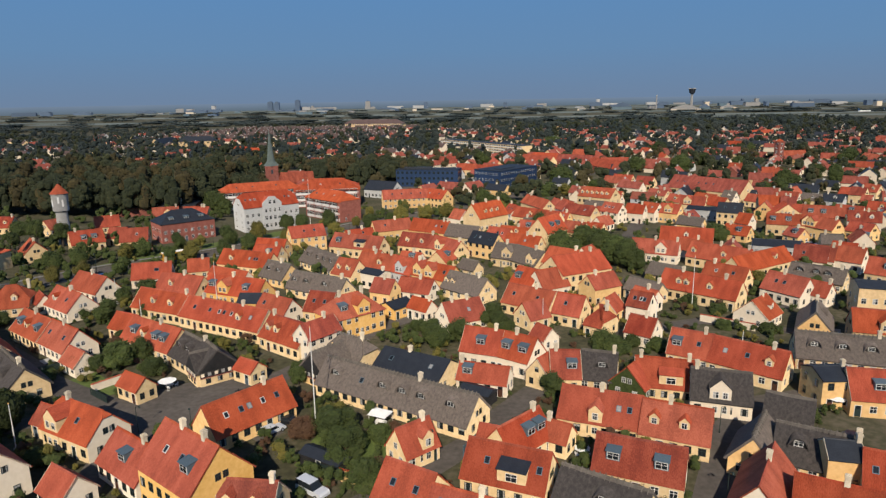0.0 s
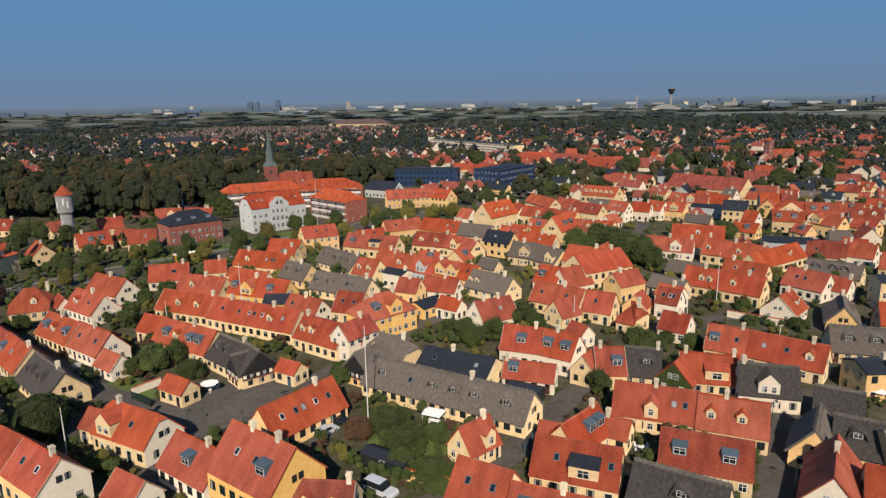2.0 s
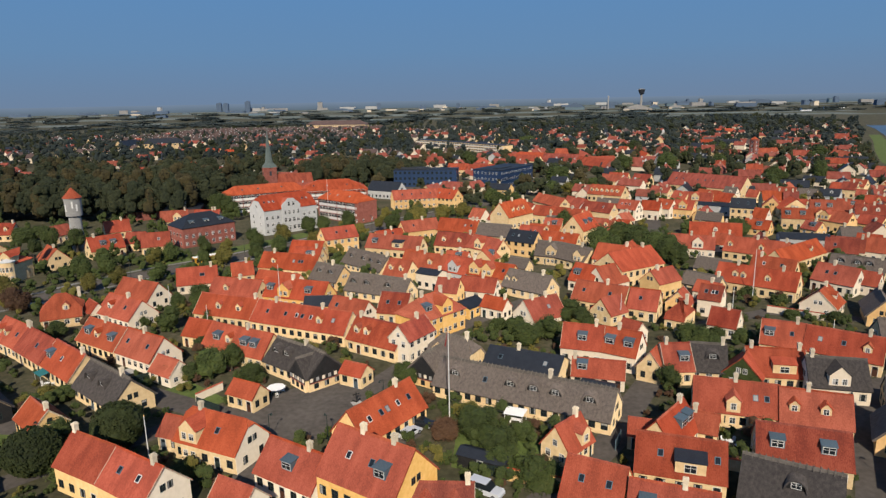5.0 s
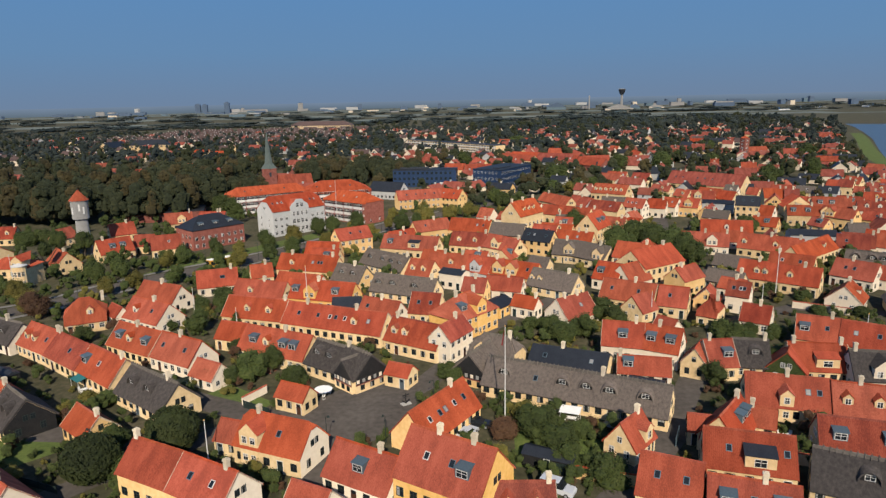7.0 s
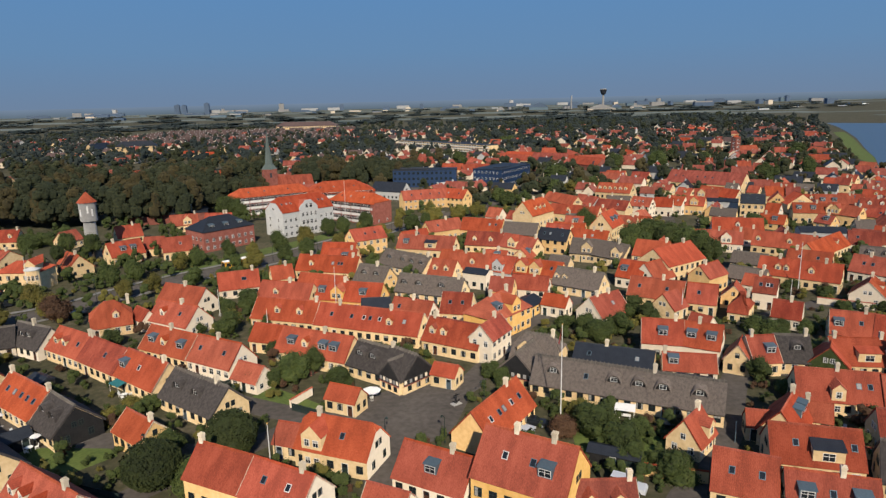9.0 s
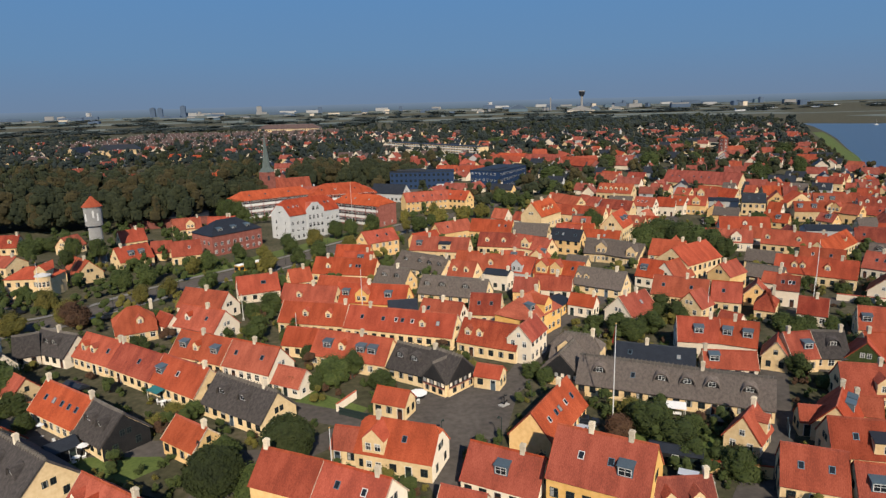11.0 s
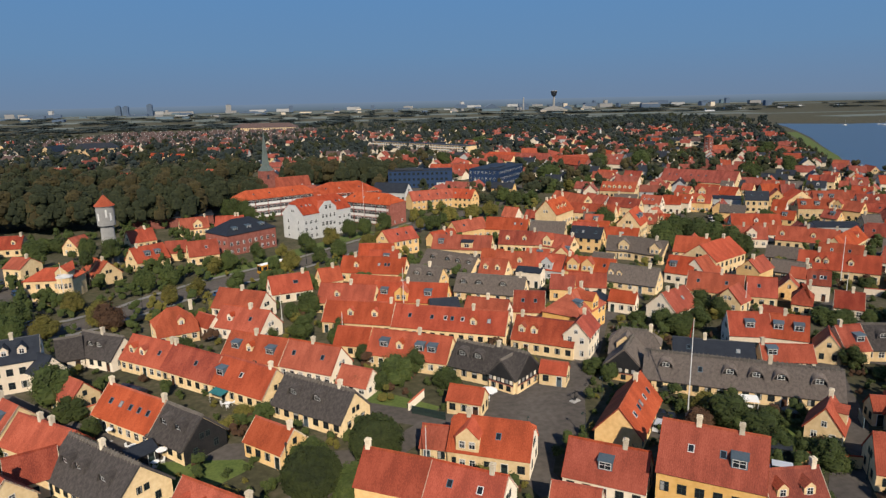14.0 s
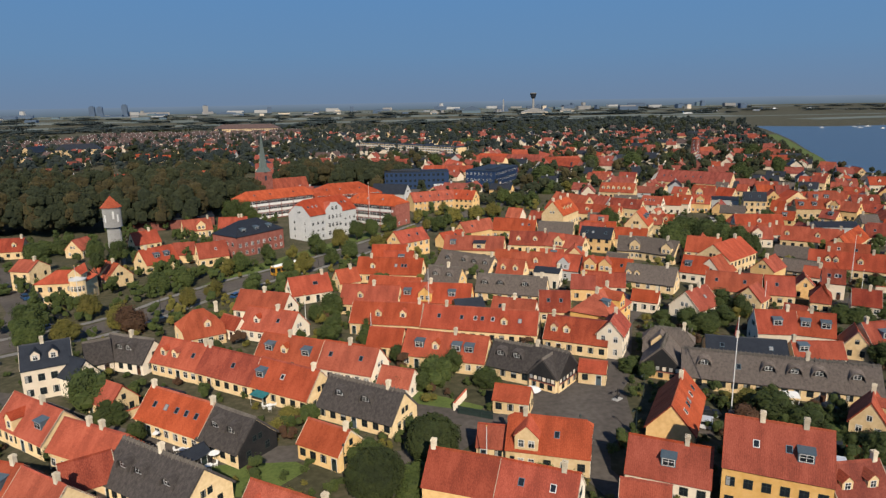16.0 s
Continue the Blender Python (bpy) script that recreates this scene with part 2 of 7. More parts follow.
# ---- mesh building ----
class Shape:
    """Collects faces, with a material slot each, for one mesh."""

    def __init__(self, weld=False):
        self.v, self.f, self.m, self.weld = [], [], [], weld

    def face(self, pts, mat=0):
        i = len(self.v)
        self.v += [tuple(p) for p in pts]
        self.f.append(tuple(range(i, i + len(pts))))
        self.m.append(mat)

    def solid(self, low, high, mat=0, top=None):
        """Two outlines of equal count, low and high, closed into a solid (low runs anticlockwise seen from high)."""
        i, k = len(self.v), len(low)
        self.v += [tuple(p) for p in low] + [tuple(p) for p in high]
        self.f.append(tuple(range(i + k - 1, i - 1, -1)))
        self.f.append(tuple(range(i + k, i + 2 * k)))
        self.m += [mat, mat if top is None else top]
        for j in range(k):
            a, b = i + j, i + (j + 1) % k
            self.f.append((a, b, b + k, a + k))
            self.m.append(mat)

    def box(self, x0, x1, y0, y1, z0, z1, mat=0):
        o = [(x0, y0), (x1, y0), (x1, y1), (x0, y1)]
        self.solid([(*p, z0) for p in o], [(*p, z1) for p in o], mat)

    def pole(self, x, y, z0, z1, r0, r1, n=10, mat=0):
        o = [(math.cos(2 * math.pi * j / n), math.sin(2 * math.pi * j / n)) for j in range(n)]
        self.solid([(x + r0 * c, y + r0 * s, z0) for c, s in o], [(x + r1 * c, y + r1 * s, z1) for c, s in o], mat)

    def lump(self, c, rx, rz, rnd, rings=3, segs=6, mat=0):
        """An uneven closed ball."""
        i = len(self.v)
        self.v.append((c[0], c[1], c[2] - rz * rnd.uniform(.85, 1.05)))
        for k in range(1, rings + 1):
            a = math.pi * k / (rings + 1)
            for j in range(segs):
                q, u = 2 * math.pi * (j + .5 * (k % 2)) / segs, rnd.uniform(.84, 1.12)
                self.v.append((c[0] + rx * u * math.sin(a) * math.cos(q), c[1] + rx * u * math.sin(a) * math.sin(q), c[2] - rz * u * math.cos(a)))
        self.v.append((c[0], c[1], c[2] + rz * rnd.uniform(.85, 1.05)))
        top = len(self.v) - 1
        for j in range(segs):
            n = (j + 1) % segs
            self.f.append((i, i + 1 + n, i + 1 + j))
            self.f.append((top, top - segs + j, top - segs + n))
            self.m += [mat, mat]
            for k in range(rings - 1):
                a, b = i + 1 + k * segs, i + 1 + (k + 1) * segs
                self.f.append((a + j, a + n, b + n, b + j))
                self.m.append(mat)

    def slab(self, pts, thick, mat=0):
        """A sheet with thickness laid on the outline pts (anticlockwise seen from outside)."""
        a, b, c = (Vector(p) for p in pts[:3])
        nn = (b - a).cross(c - a).normalized() * thick
        self.solid([Vector(p) for p in pts], [Vector(p) + nn for p in pts], mat)

    def mesh(self, name, *mats):
        if self.weld:
            seen, where = {}, []
            for p in self.v:
                where.append(seen.setdefault(tuple(round(q, 3) for q in p), len(seen)))
            self.v, self.f = list(seen), [tuple(where[i] for i in f) for f in self.f]
        me = bpy.data.meshes.new(name)
        me.from_pydata(self.v, [], self.f)
        for m in mats:
            me.materials.append(m)
        if len(mats) > 1:
            me.polygons.foreach_set("material_index", self.m)
        me.update()
        return me


def part(name, shape, mats, parent, label="", at=None):
    me = shape if isinstance(shape, bpy.types.Mesh) else shape.mesh(name, *(mats if isinstance(mats, (list, tuple)) else [mats]))
    ob = new(name, me)
    ob.parent = parent
    if at is not None:
        ob.matrix_basis = at
    return tagged(ob, label)


def thing(name, x, y, turn, label, category, group="", kind="", z=0.0):
    ob = new(name)
    ob.empty_display_size = 0.3
    ob.matrix_basis = pose(x, y, z, 0, 0, turn)
    return tagged(ob, label, category, group, kind)


def frozen(f):
    kept = {}

    def get(*key):
        if key not in kept:
            kept[key] = f(*key)
        return kept[key]
    return get


# ---- parts of houses ----
@frozen
def frame_mesh(w, h, dark):
    """A casement: frame, one mullion, one transom. Local x across, z up, outside is -y; origin at its foot."""
    s, b, d = Shape(), 0.07, 0.05
    s.box(-w / 2, -w / 2 + b, -d, 0.02, 0, h)
    s.box(w / 2 - b, w / 2, -d, 0.02, 0, h)
    s.box(-w / 2 + b, w / 2 - b, -d, 0.02, 0, b)
    s.box(-w / 2 + b, w / 2 - b, -d, 0.02, h - b, h)
    s.box(-0.03, 0.03, -d + 0.01, 0.02, b, h - b)
    s.box(-w / 2 + b, -0.03, -d + 0.012, 0.02, h * 0.62, h * 0.62 + 0.05)
    s.box(0.03, w / 2 - b, -d + 0.012, 0.02, h * 0.62, h * 0.62 + 0.05)
    return s.mesh("window", DARKTRIM if dark else TRIM)


def glazing(w, h, look, b, y0, y1, bars):
    """A welded box whose front is cut into frame (slot 0), glass (1) and curtain (2)."""
    veils = {0: [], 1: [(-w / 2, -w * .27, 0, h), (w * .27, w / 2, 0, h)], 2: [(-w / 2, w / 2, h * .64, h)], 3: [(0, w / 2, 0, h * .58)], 4: [(-w / 2, 0, 0, h)]}[look]
    s = Shape(weld=True)
    xs = sorted({-w / 2, w / 2, -w / 2 + b, w / 2 - b} | ({-.03, .03} if bars else {0.0}) | ({-w * .27, w * .27} if look == 1 else set()))
    zs = sorted({0.0, h, b, h - b, h * .58} | ({h * .64} if bars or look == 2 else set()))
    for x0, x1 in zip(xs, xs[1:]):
        for z0, z1 in zip(zs, zs[1:]):
            cx, cz = (x0 + x1) / 2, (z0 + z1) / 2
            wood = bars and (abs(cx) > w / 2 - b or cz < b or cz > h - b or abs(cx) < .03 or h * .58 < cz < h * .64)
            slot = 0 if wood else 2 if any(v[0] <= cx <= v[1] and v[2] <= cz <= v[3] for v in veils) else 1
            s.face([(x0, y0, z0), (x1, y0, z0), (x1, y0, z1), (x0, y0, z1)], slot)
    for p, q in (((-w / 2, 0), (-w / 2, h)), ((w / 2, h), (w / 2, 0)), ((-w / 2, h), (w / 2, h)), ((w / 2, 0), (-w / 2, 0))):
        s.face([(p[0], y1, p[1]), (p[0], y0, p[1]), (q[0], y0, q[1]), (q[0], y1, q[1])], 0)
    return s


@frozen
def pane_mesh(w, h, look):
    """Glass, with a drawn curtain or a blind behind some of it."""
    return glazing(w - .1, h - .1, look, 0.0, -0.02, 0.015, False).mesh("pane", GLASS, GLASS, CURTAIN)


@frozen
def whole_window_mesh(w, h, dark, look):
    return glazing(w, h, look, 0.07, -0.035, 0.02, True).mesh("window", DARKTRIM if dark else TRIM, GLASS, CURTAIN)


@frozen
def door_mesh(w, h, tone):
    s = Shape()
    s.box(-w / 2 - 0.08, -w / 2, -0.05, 0.02, 0, h + 0.08, 0)
    s.box(w / 2, w / 2 + 0.08, -0.05, 0.02, 0, h + 0.08, 0)
    s.box(-w / 2, w / 2, -0.05, 0.02, h, h + 0.08, 0)
    s.box(-w / 2, w / 2, -0.02, 0.015, 0.05, h, 1)
    s.box(-w / 2 + 0.15, w / 2 - 0.15, -0.026, 0.0, h * 0.72, h - 0.12, 2)
    s.box(-w / 2 + 0.15, w / 2 - 0.15, -0.03, 0.0, 0.2, h * 0.62, 1)
    return s.mesh("door", TRIM, (DARKTRIM, BROWN_DOOR, BLUE_DOOR)[tone], GLASS)


@frozen
def chimney_mesh(w, h):
    s = Shape()
    s.box(-w / 2, w / 2, -w / 2, w / 2, -1.2, h)
    s.box(-w / 2 - 0.07, w / 2 + 0.07, -w / 2 - 0.07, w / 2 + 0.07, h - 0.28, h - 0.12)
    s.box(-w / 2 - 0.04, w / 2 + 0.04, -w / 2 - 0.04, w / 2 + 0.04, h - 0.06, h + 0.04)
    s.box(-w / 4, w / 4, -w / 4, w / 4, h + 0.04, h + 0.16)
    return s.mesh("chimney", CHIMNEY)


@frozen
def skylight_mesh(w, h, look):
    s = Shape()
    s.box(-w / 2, w / 2, -h / 2, h / 2, -0.05, 0.07, 0)
    s.face([(-w / 2 + .09, -h / 2 + .09, .075), (w / 2 - .09, -h / 2 + .09, .075), (w / 2 - .09, h / 2 - .09, .075), (-w / 2 + .09, h / 2 - .09, .075)], 1)
    return s.mesh("skylight", ZINC if look else TRIM, CURTAIN if look == 2 else GLASS)


ROOFS = {"d": THATCH_DARK, "r": RED_TILE, "o": OLD_TILE, "t": THATCH, "s": SLATE, "z": ZINC}
ROOF_WORDS = {"d": "dark old thatched roof", "r": "red clay tile roof", "o": "weathered red tile roof", "t": "grey thatched roof", "s": "dark slate roof", "z": "grey metal roof"}
WALLS = {"i": LEAF_A, "c": CREAM, "y": YELLOW, "o": ORANGE, "w": WHITE, "g": GREY, "b": BRICK, "k": BLACK}
WALL_WORDS = {"i": "ivy-covered", "c": "cream limewashed", "y": "yellow limewashed", "o": "ochre yellow", "w": "white limewashed", "g": "grey rendered", "b": "red brick", "k": "black shade-toned"}


LOOK = random.Random(3)


def window(parent, w, h, at, dark, near, look=None):
    drawn = LOOK.choice((0, 0, 0, 0, 0, 1, 2, 4))
    look = drawn if look is None else look
    if near:
        fr = part("window", frame_mesh(w, h, dark), None, parent, at=at)
        part("pane", pane_mesh(w, h, look), None, fr, at=pose(0, 0, .05))
    else:
        part("window", whole_window_mesh(w, h, dark, look), None, parent, at=at)


def dormer(parent, kind, at, roof, wall, slope, rise, near):
    """A dormer whose face stands at the origin, looking to -y; the main roof climbs behind it at that slope."""
    if kind in "gGH":
        w, h = {"g": (1.5, 1.25), "G": (3.4, 2.3), "H": (2.1, 2.1)}[kind]
        foot = -0.9 if kind == "g" else -rise
        top = h + w * 0.5 * 0.95
        s = Shape()
        back_e, back_t = h / slope, top / slope
        out = [(-w / 2, foot), (w / 2, foot), (w / 2, h), (0, top), (-w / 2, h)]
        s.solid([(x, 0.0, z) for x, z in out], [(x, (max(z, 0) / slope if z > 0 else 0.0) + 0.35, z) for x, z in out][:5], 0)
        d = part("dormer", s, wall, parent, at=at)
        r = Shape(weld=True)
        o, t = 0.14, 0.11
        e = w / 2 + o
        ze = h - o * 0.95
        r.slab([(-e, -o, ze), (0, -o, top), (0, back_t + .3, top), (-e, ze / slope + .3, ze)], t)
        r.slab([(e, -o, ze), (e, ze / slope + .3, ze), (0, back_t + .3, top), (0, -o, top)], t)
        part("roof", r, roof, d)
        if kind == "g":
            window(d, 0.85, 1.0, pose(0, -0.002, 0.12), near and (w > 2), False)
        else:
            for x in ((-0.75, 0.75) if kind == "G" else (0,)):
                window(d, 0.95, 1.15, pose(x, -0.002, 0.55), False, False)
                if rise > 2:
                    window(d, 0.9, 1.1, pose(x, -0.002, 0.9 - rise), False, False)
    elif kind == "b":
        w, h = 1.9, 1.32
        s = Shape()
        s.solid([(-w / 2, 0, -.2), (w / 2, 0, -.2), (w / 2, (h + .15) / slope, h + .1), (-w / 2, (h + .15) / slope, h + .1)],
                [(-w / 2, -.002, h - .05), (w / 2, -.002, h - .05), (w / 2, (h + .2) / slope, h + .15), (-w / 2, (h + .2) / slope, h + .15)])
        d = part("dormer", s, ZINC, parent, "blue-grey zinc dormer", at=at)
        r = Shape()
        r.slab([(-w / 2 - .12, -.2, h - .05), (w / 2 + .12, -.2, h - .05), (w / 2 + .12, (h + .3) / slope, h + .18), (-w / 2 - .12, (h + .3) / slope, h + .18)], 0.09)
        part("roof", r, ZINC, d)
        window(d, 1.6, 1.05, pose(0, -0.006, 0.08), False, False, 0)
    elif kind in "BT":
        w, h = 4.0, 1.9
        s = Shape()
        s.solid([(-w / 2, 0, -.6), (w / 2, 0, -.6), (w / 2, h / slope, h), (-w / 2, h / slope, h)],
                [(-w / 2, -.002, h), (w / 2, -.002, h), (w / 2, h / slope + .2, h + .02), (-w / 2, h / slope + .2, h + .02)])
        d = part("dormer", s, wall, parent, at=at)
        r = Shape()
        r.slab([(-w / 2 - .15, -.25, h), (w / 2 + .15, -.25, h), (w / 2 + .15, (h + .7) / slope, h + .6), (-w / 2 - .15, (h + .7) / slope, h + .6)], 0.12)
        part("roof", r, SLATE if kind == "B" else roof, d, "black felt roof" if kind == "B" else "")
        window(d, 1.6, 1.2, pose(0, -0.006, 0.3), False, False)
    elif kind == "e":
        w, h, n = 2.5, 1.38, 11
        arc = [(w / 2 * math.cos(math.pi * i / (n - 1)), -.12 + (h + .12) * math.sin(math.pi * i / (n - 1))) for i in range(n)]
        s = Shape(weld=True)
        lip, inner = [(q * 1.12, -.25, z * 1.1) for q, z in arc], [(q * .97, -.25, z * .95) for q, z in arc]
        rear, deep = [(q * 1.05, 1.5, z * .7 + .75) for q, z in arc], [(q * .97, .3, z * .95) for q, z in arc]
        for p, q in ((lip, rear), (inner, lip), (deep, inner)):
            for k in range(n - 1):
                s.face([p[k], q[k], q[k + 1], p[k + 1]])
        d = part("dormer", s, roof, parent, "arched thatch hood", at=at)
        f = Shape()
        f.solid([(q * .98, .12, z * .96) for q, z in arc], [(q * .98, .2, z * .96) for q, z in arc])
        part("face", f, BLACK, d, "dark arched dormer face")
        window(d, 1.2, 0.86, pose(0, .116, 0.16), False, False, 0)


FOOT = []


def house(x, y, turn, length, width, eave, ridge, roof="r", wall="c", dormers="", chimneys="0", label="", hip=0.0, storeys=1, near=1, timber=0, dark=-1, back=0, bay=0, blank=0, few=0, gable=""):
    """A gabled town house; local x along the ridge, its street front to -y. dormers: letters with places along the front, as 'g-0.2 b0.3'."""
    rnd = random.Random(round(x * 31 + y * 17))
    rm, wm = ROOFS[roof], WALLS[wall]
    if not label:
        label = WALL_WORDS[wall] + (" two-storey" if eave > 4.5 else " low") + " house with " + ROOF_WORDS[roof]
        if "g" in dormers or "G" in dormers:
            label += " and gabled dormers"
        elif "b" in dormers:
            label += " and zinc dormers"
        elif "s" in dormers:
            label += " and skylights"
    h = thing("house", x, y, turn, label, "house", "old town houses")
    L, w = length / 2, width / 2
    FOOT.append((x, y, radians(turn), L, w))
    slope = (ridge - eave) / w
    thick = 0.34 if roof in "td" else 0.14
    # walls, with the gables
    s = Shape()
    if hip < 0.99:
        hz = ridge - hip * (ridge - eave) - 0.05
        hy = w * (ridge - 0.05 - hz) / (ridge - eave) if hip else 0
        out = [(-w, -.4), (w, -.4), (w, eave - .02), (hy, hz), (-hy, hz), (-w, eave - .02)] if hip else [(-w, -.4), (w, -.4), (w, eave - .02), (0, ridge - .05), (-w, eave - .02)]
        s.solid([(-L, yy, z) for yy, z in out][::-1], [(L, yy, z) for yy, z in out][::-1])
    else:
        s.box(-L, L, -w, w, -.4, eave)
    part("wall", s, wm, h)
    if gable:
        # the end wall has its own coat: limewash, or black painted for shade
        e = Shape()
        edge = [(q, z - .04 if z > 0 else z) for q, z in out]
        e.solid([(L, q, z) for q, z in edge][::-1], [(L + .03, q, z) for q, z in edge][::-1])
        part("gable_face", e, WALLS[gable], h, WALL_WORDS[gable] + " end wall")
    # roof
    o, v = (0.35 if roof in "td" else 0.28), (0.10 if roof in "td" else 0.13)
    ze = eave - o * slope
    r = Shape(weld=True)
    hb = hip * w * 0.9
    if hip:
        zh = ridge - hip * (ridge - eave)
        yh = w * (ridge - zh) / (ridge - eave)
        X0, X1 = L + (o if hip > .99 else v), L - hb
        for sg in (1, -1):
            if hip > .99:
                p = [(-X0 * sg, -(w + o) * sg, ze), (X0 * sg, -(w + o) * sg, ze), (X1 * sg, 0, ridge), (-X1 * sg, 0, ridge)]
                r.slab(p, thick)
                r.slab([(X0 * sg, -(w + o) * sg, ze), (X0 * sg, (w + o) * sg, ze), (X1 * sg, 0, ridge)], thick)
            else:
                p = [(-X0 * sg, -(w + o) * sg, ze), (X0 * sg, -(w + o) * sg, ze), (X0 * sg, -yh * sg, zh), (X1 * sg, 0, ridge), (-X1 * sg, 0, ridge), (-X0 * sg, -yh * sg, zh)]
                r.slab(p, thick)
                r.slab([(X0 * sg + .05 * sg, -yh * sg, zh), (X0 * sg + .05 * sg, yh * sg, zh), (X1 * sg, 0, ridge)], thick)
    else:
        n = max(2, int(length / 1.6)) if near else 1
        sag = 0.05 if roof not in "td" else 0.10
        for sg in (1, -1):
            for i in range(n):
                x0, x1 = -(L + v) + (2 * L + 2 * v) * i / n, -(L + v) + (2 * L + 2 * v) * (i + 1) / n
                d0, d1 = (-sag * math.sin(math.pi * i / n), -sag * math.sin(math.pi * (i + 1) / n)) if near else (0, 0)
                a, b = (x0, x1) if sg > 0 else (x1, x0)
                da, db = (d0, d1) if sg > 0 else (d1, d0)
                r.slab([(a, -(w + o) * sg, ze), (b, -(w + o) * sg, ze), (b, 0, ridge + db), (a, 0, ridge + da)], thick)
    part("roof", r, rm, h)
    c = Shape()
    rl = L - (hb if hip else -v)
    k = 0.16 if roof in "td" else 0.10
    up = thick * math.sqrt(1 + slope * slope)
    c.solid([(-rl, -k * 1.7, ridge + up - k * 2.2), (rl, -k * 1.7, ridge + up - k * 2.2), (rl, k * 1.7, ridge + up - k * 2.2), (-rl, k * 1.7, ridge + up - k * 2.2)],
            [(-rl, -k * .6, ridge + up + k * .5), (rl, -k * .6, ridge + up + k * .5), (rl, k * .6, ridge + up + k * .5), (-rl, k * .6, ridge + up + k * .5)])
    part("ridge_cap", c, TIMBER if roof in "td" else rm, h)
    edge = BLACK if wall == "k" else rnd.choice([CHIMNEY, CHIMNEY, CHIMNEY, rm, rm])
    if near and not hip and roof not in "td":
        for sg in (1, -1):
            g = Shape()
            for q in (1, -1):
                p = [(sg * (L + v), q * (w + o), ze - .06), (sg * (L + v), 0, ridge - .06), (sg * (L + v), 0, ridge + up + .03), (sg * (L + v), q * (w + o), ze + up + .03)]
                g.slab(p if q * sg > 0 else p[::-1], 0.07)
            part("bargeboard", g, edge, h)
    if near and roof in "td" and near > 1:
        n = int(length / 0.75)
        for i in range(n):
            xx = -L + 0.4 + (length - 0.8) * i / max(1, n - 1)
            part("ridge_timber", ridge_timber_mesh(i % 3), None, h, at=pose(xx, 0, ridge + up + .12, 0, 0, rnd.uniform(-8, 8)))
    if timber:
        # a tarred board gable over a row of small white windows between dark posts
        g = Shape()
        X = timber * (L + .02)
        tri = [(-w - .2, eave + .1), (w + .2, eave + .1), (0, ridge - .05)]
        g.solid([(X, q, z) for q, z in tri], [(X + timber * .06, q, z) for q, z in tri])
        board = part("gable_board", g, BLACK, h, "black tarred gable boards")
        g = Shape()
        g.box(min(X, X + timber * .05), max(X, X + timber * .05), -w, w, eave - 1.15, eave + .1)
        part("post_band", g, BLACK, board)
        for i in range(6):
            q = -w + .5 + (2 * w - 1) * i / 5
            g = Shape()
            g.box(min(X, X + timber * .07), max(X, X + timber * .07), q - .32, q + .32, eave - .95, eave - .2)
            part("infill_panel", g, CURTAIN if i % 2 else WHITE, board)
        g = Shape()
        g.box(min(X, X + timber * .09), max(X, X + timber * .09), -w, w, eave - 1.35, eave - 1.15)
        part("beam", g, BRICK, board)
        for q in (-w * .6, 0, w * .6):
            window(h, .95, 1.0, pose(X, 0, 0, 0, 0, 90 * timber) @ pose(q, -.004, max(.3, eave - 2.45)), True, near and y < 102)
    # front and back windows, a door
    zs = [0.85] if storeys == 1 else [0.9 + 2.75 * i for i in range(storeys)]
    wh = min(1.25, eave - 1.3) if storeys == 1 else min(1.35, eave - .25 - zs[-1])
    dk = rnd.random() < 0.62 if dark < 0 else bool(dark)
    for side in ((0, 1) if back else (0,)):
        n = max(2, int(length / (2.05 if near else 2.15 if y < 170 else 2.4)))
        n = min(n, 3) if few else min(n, 4) if y > 380 and storeys == 1 else n
        door = rnd.randrange(n)
        for i in range(n):
            xx = -L + length * (i + 0.5) / n
            m = pose(xx, -w - .002, 0) if side == 0 else pose(xx, w + .002, 0, 0, 0, 180)
            for z in zs:
                if i == door and z == zs[0] and storeys < 3:
                    part("door", door_mesh(0.95, min(2.05, eave - .3), rnd.choice((0, 0, 1, 1, 2))), None, h, at=m)
                else:
                    window(h, 1.12, wh, m @ pose(0, 0, z), dk, near and y < 102)
    if hip < 0.99 and y < 420:
        for sg in ((1, -1) if y < 300 and not few else (1,)):
            if sg in (timber, blank):
                continue
            m = pose(sg * (L + (.034 if gable and sg > 0 else .002)), 0, 0, 0, 0, 90 * sg)
            for z in zs:
                for q in (-w * .48, w * .48):
                    window(h, 0.9, wh, m @ pose(q, 0, z), dk, near > 0 and y < 102)
            if ridge - eave > 2.6 and hip < .5 and timber != sg:
                for q in ((-.55, .55) if width > 6.4 else (0,)):
                    window(h, 0.8, 1.0, m @ pose(q, 0, eave + 0.45), dk, near > 0 and y < 102)
    if bay:
        # a round bay of two floors at the front corner
        g = Shape()
        g.pole(L - 1.4, -w - .2, -.4, eave + .9, 2.0, 2.0, 12)
        b = part("bay", g, wm, h)
        g = Shape()
        g.pole(L - 1.4, -w - .2, eave + .9, eave + 1.15, 2.25, 2.25, 12)
        g.pole(L - 1.4, -w - .2, eave + 1.15, eave + 1.8, 2.1, .3, 12)
        part("bay_roof", g, TRIM, b)
        for q in (-60, -30, 0, 30, 60):
            for z in (1.0, 3.9):
                window(b, .78, 1.5, Matrix.Translation((L - 1.4, -w - .2, z)) @ pose(0, 0, 0, 0, 0, q) @ pose(0, -1.96, 0), False, False)
    # chimneys and dormers
    for u in chimneys.split():
        part("chimney", chimney_mesh(0.64 if near else 0.72, 1.2 if roof not in "td" else 1.3), None, h, at=pose(float(u) * length, 0, ridge + up - .1))
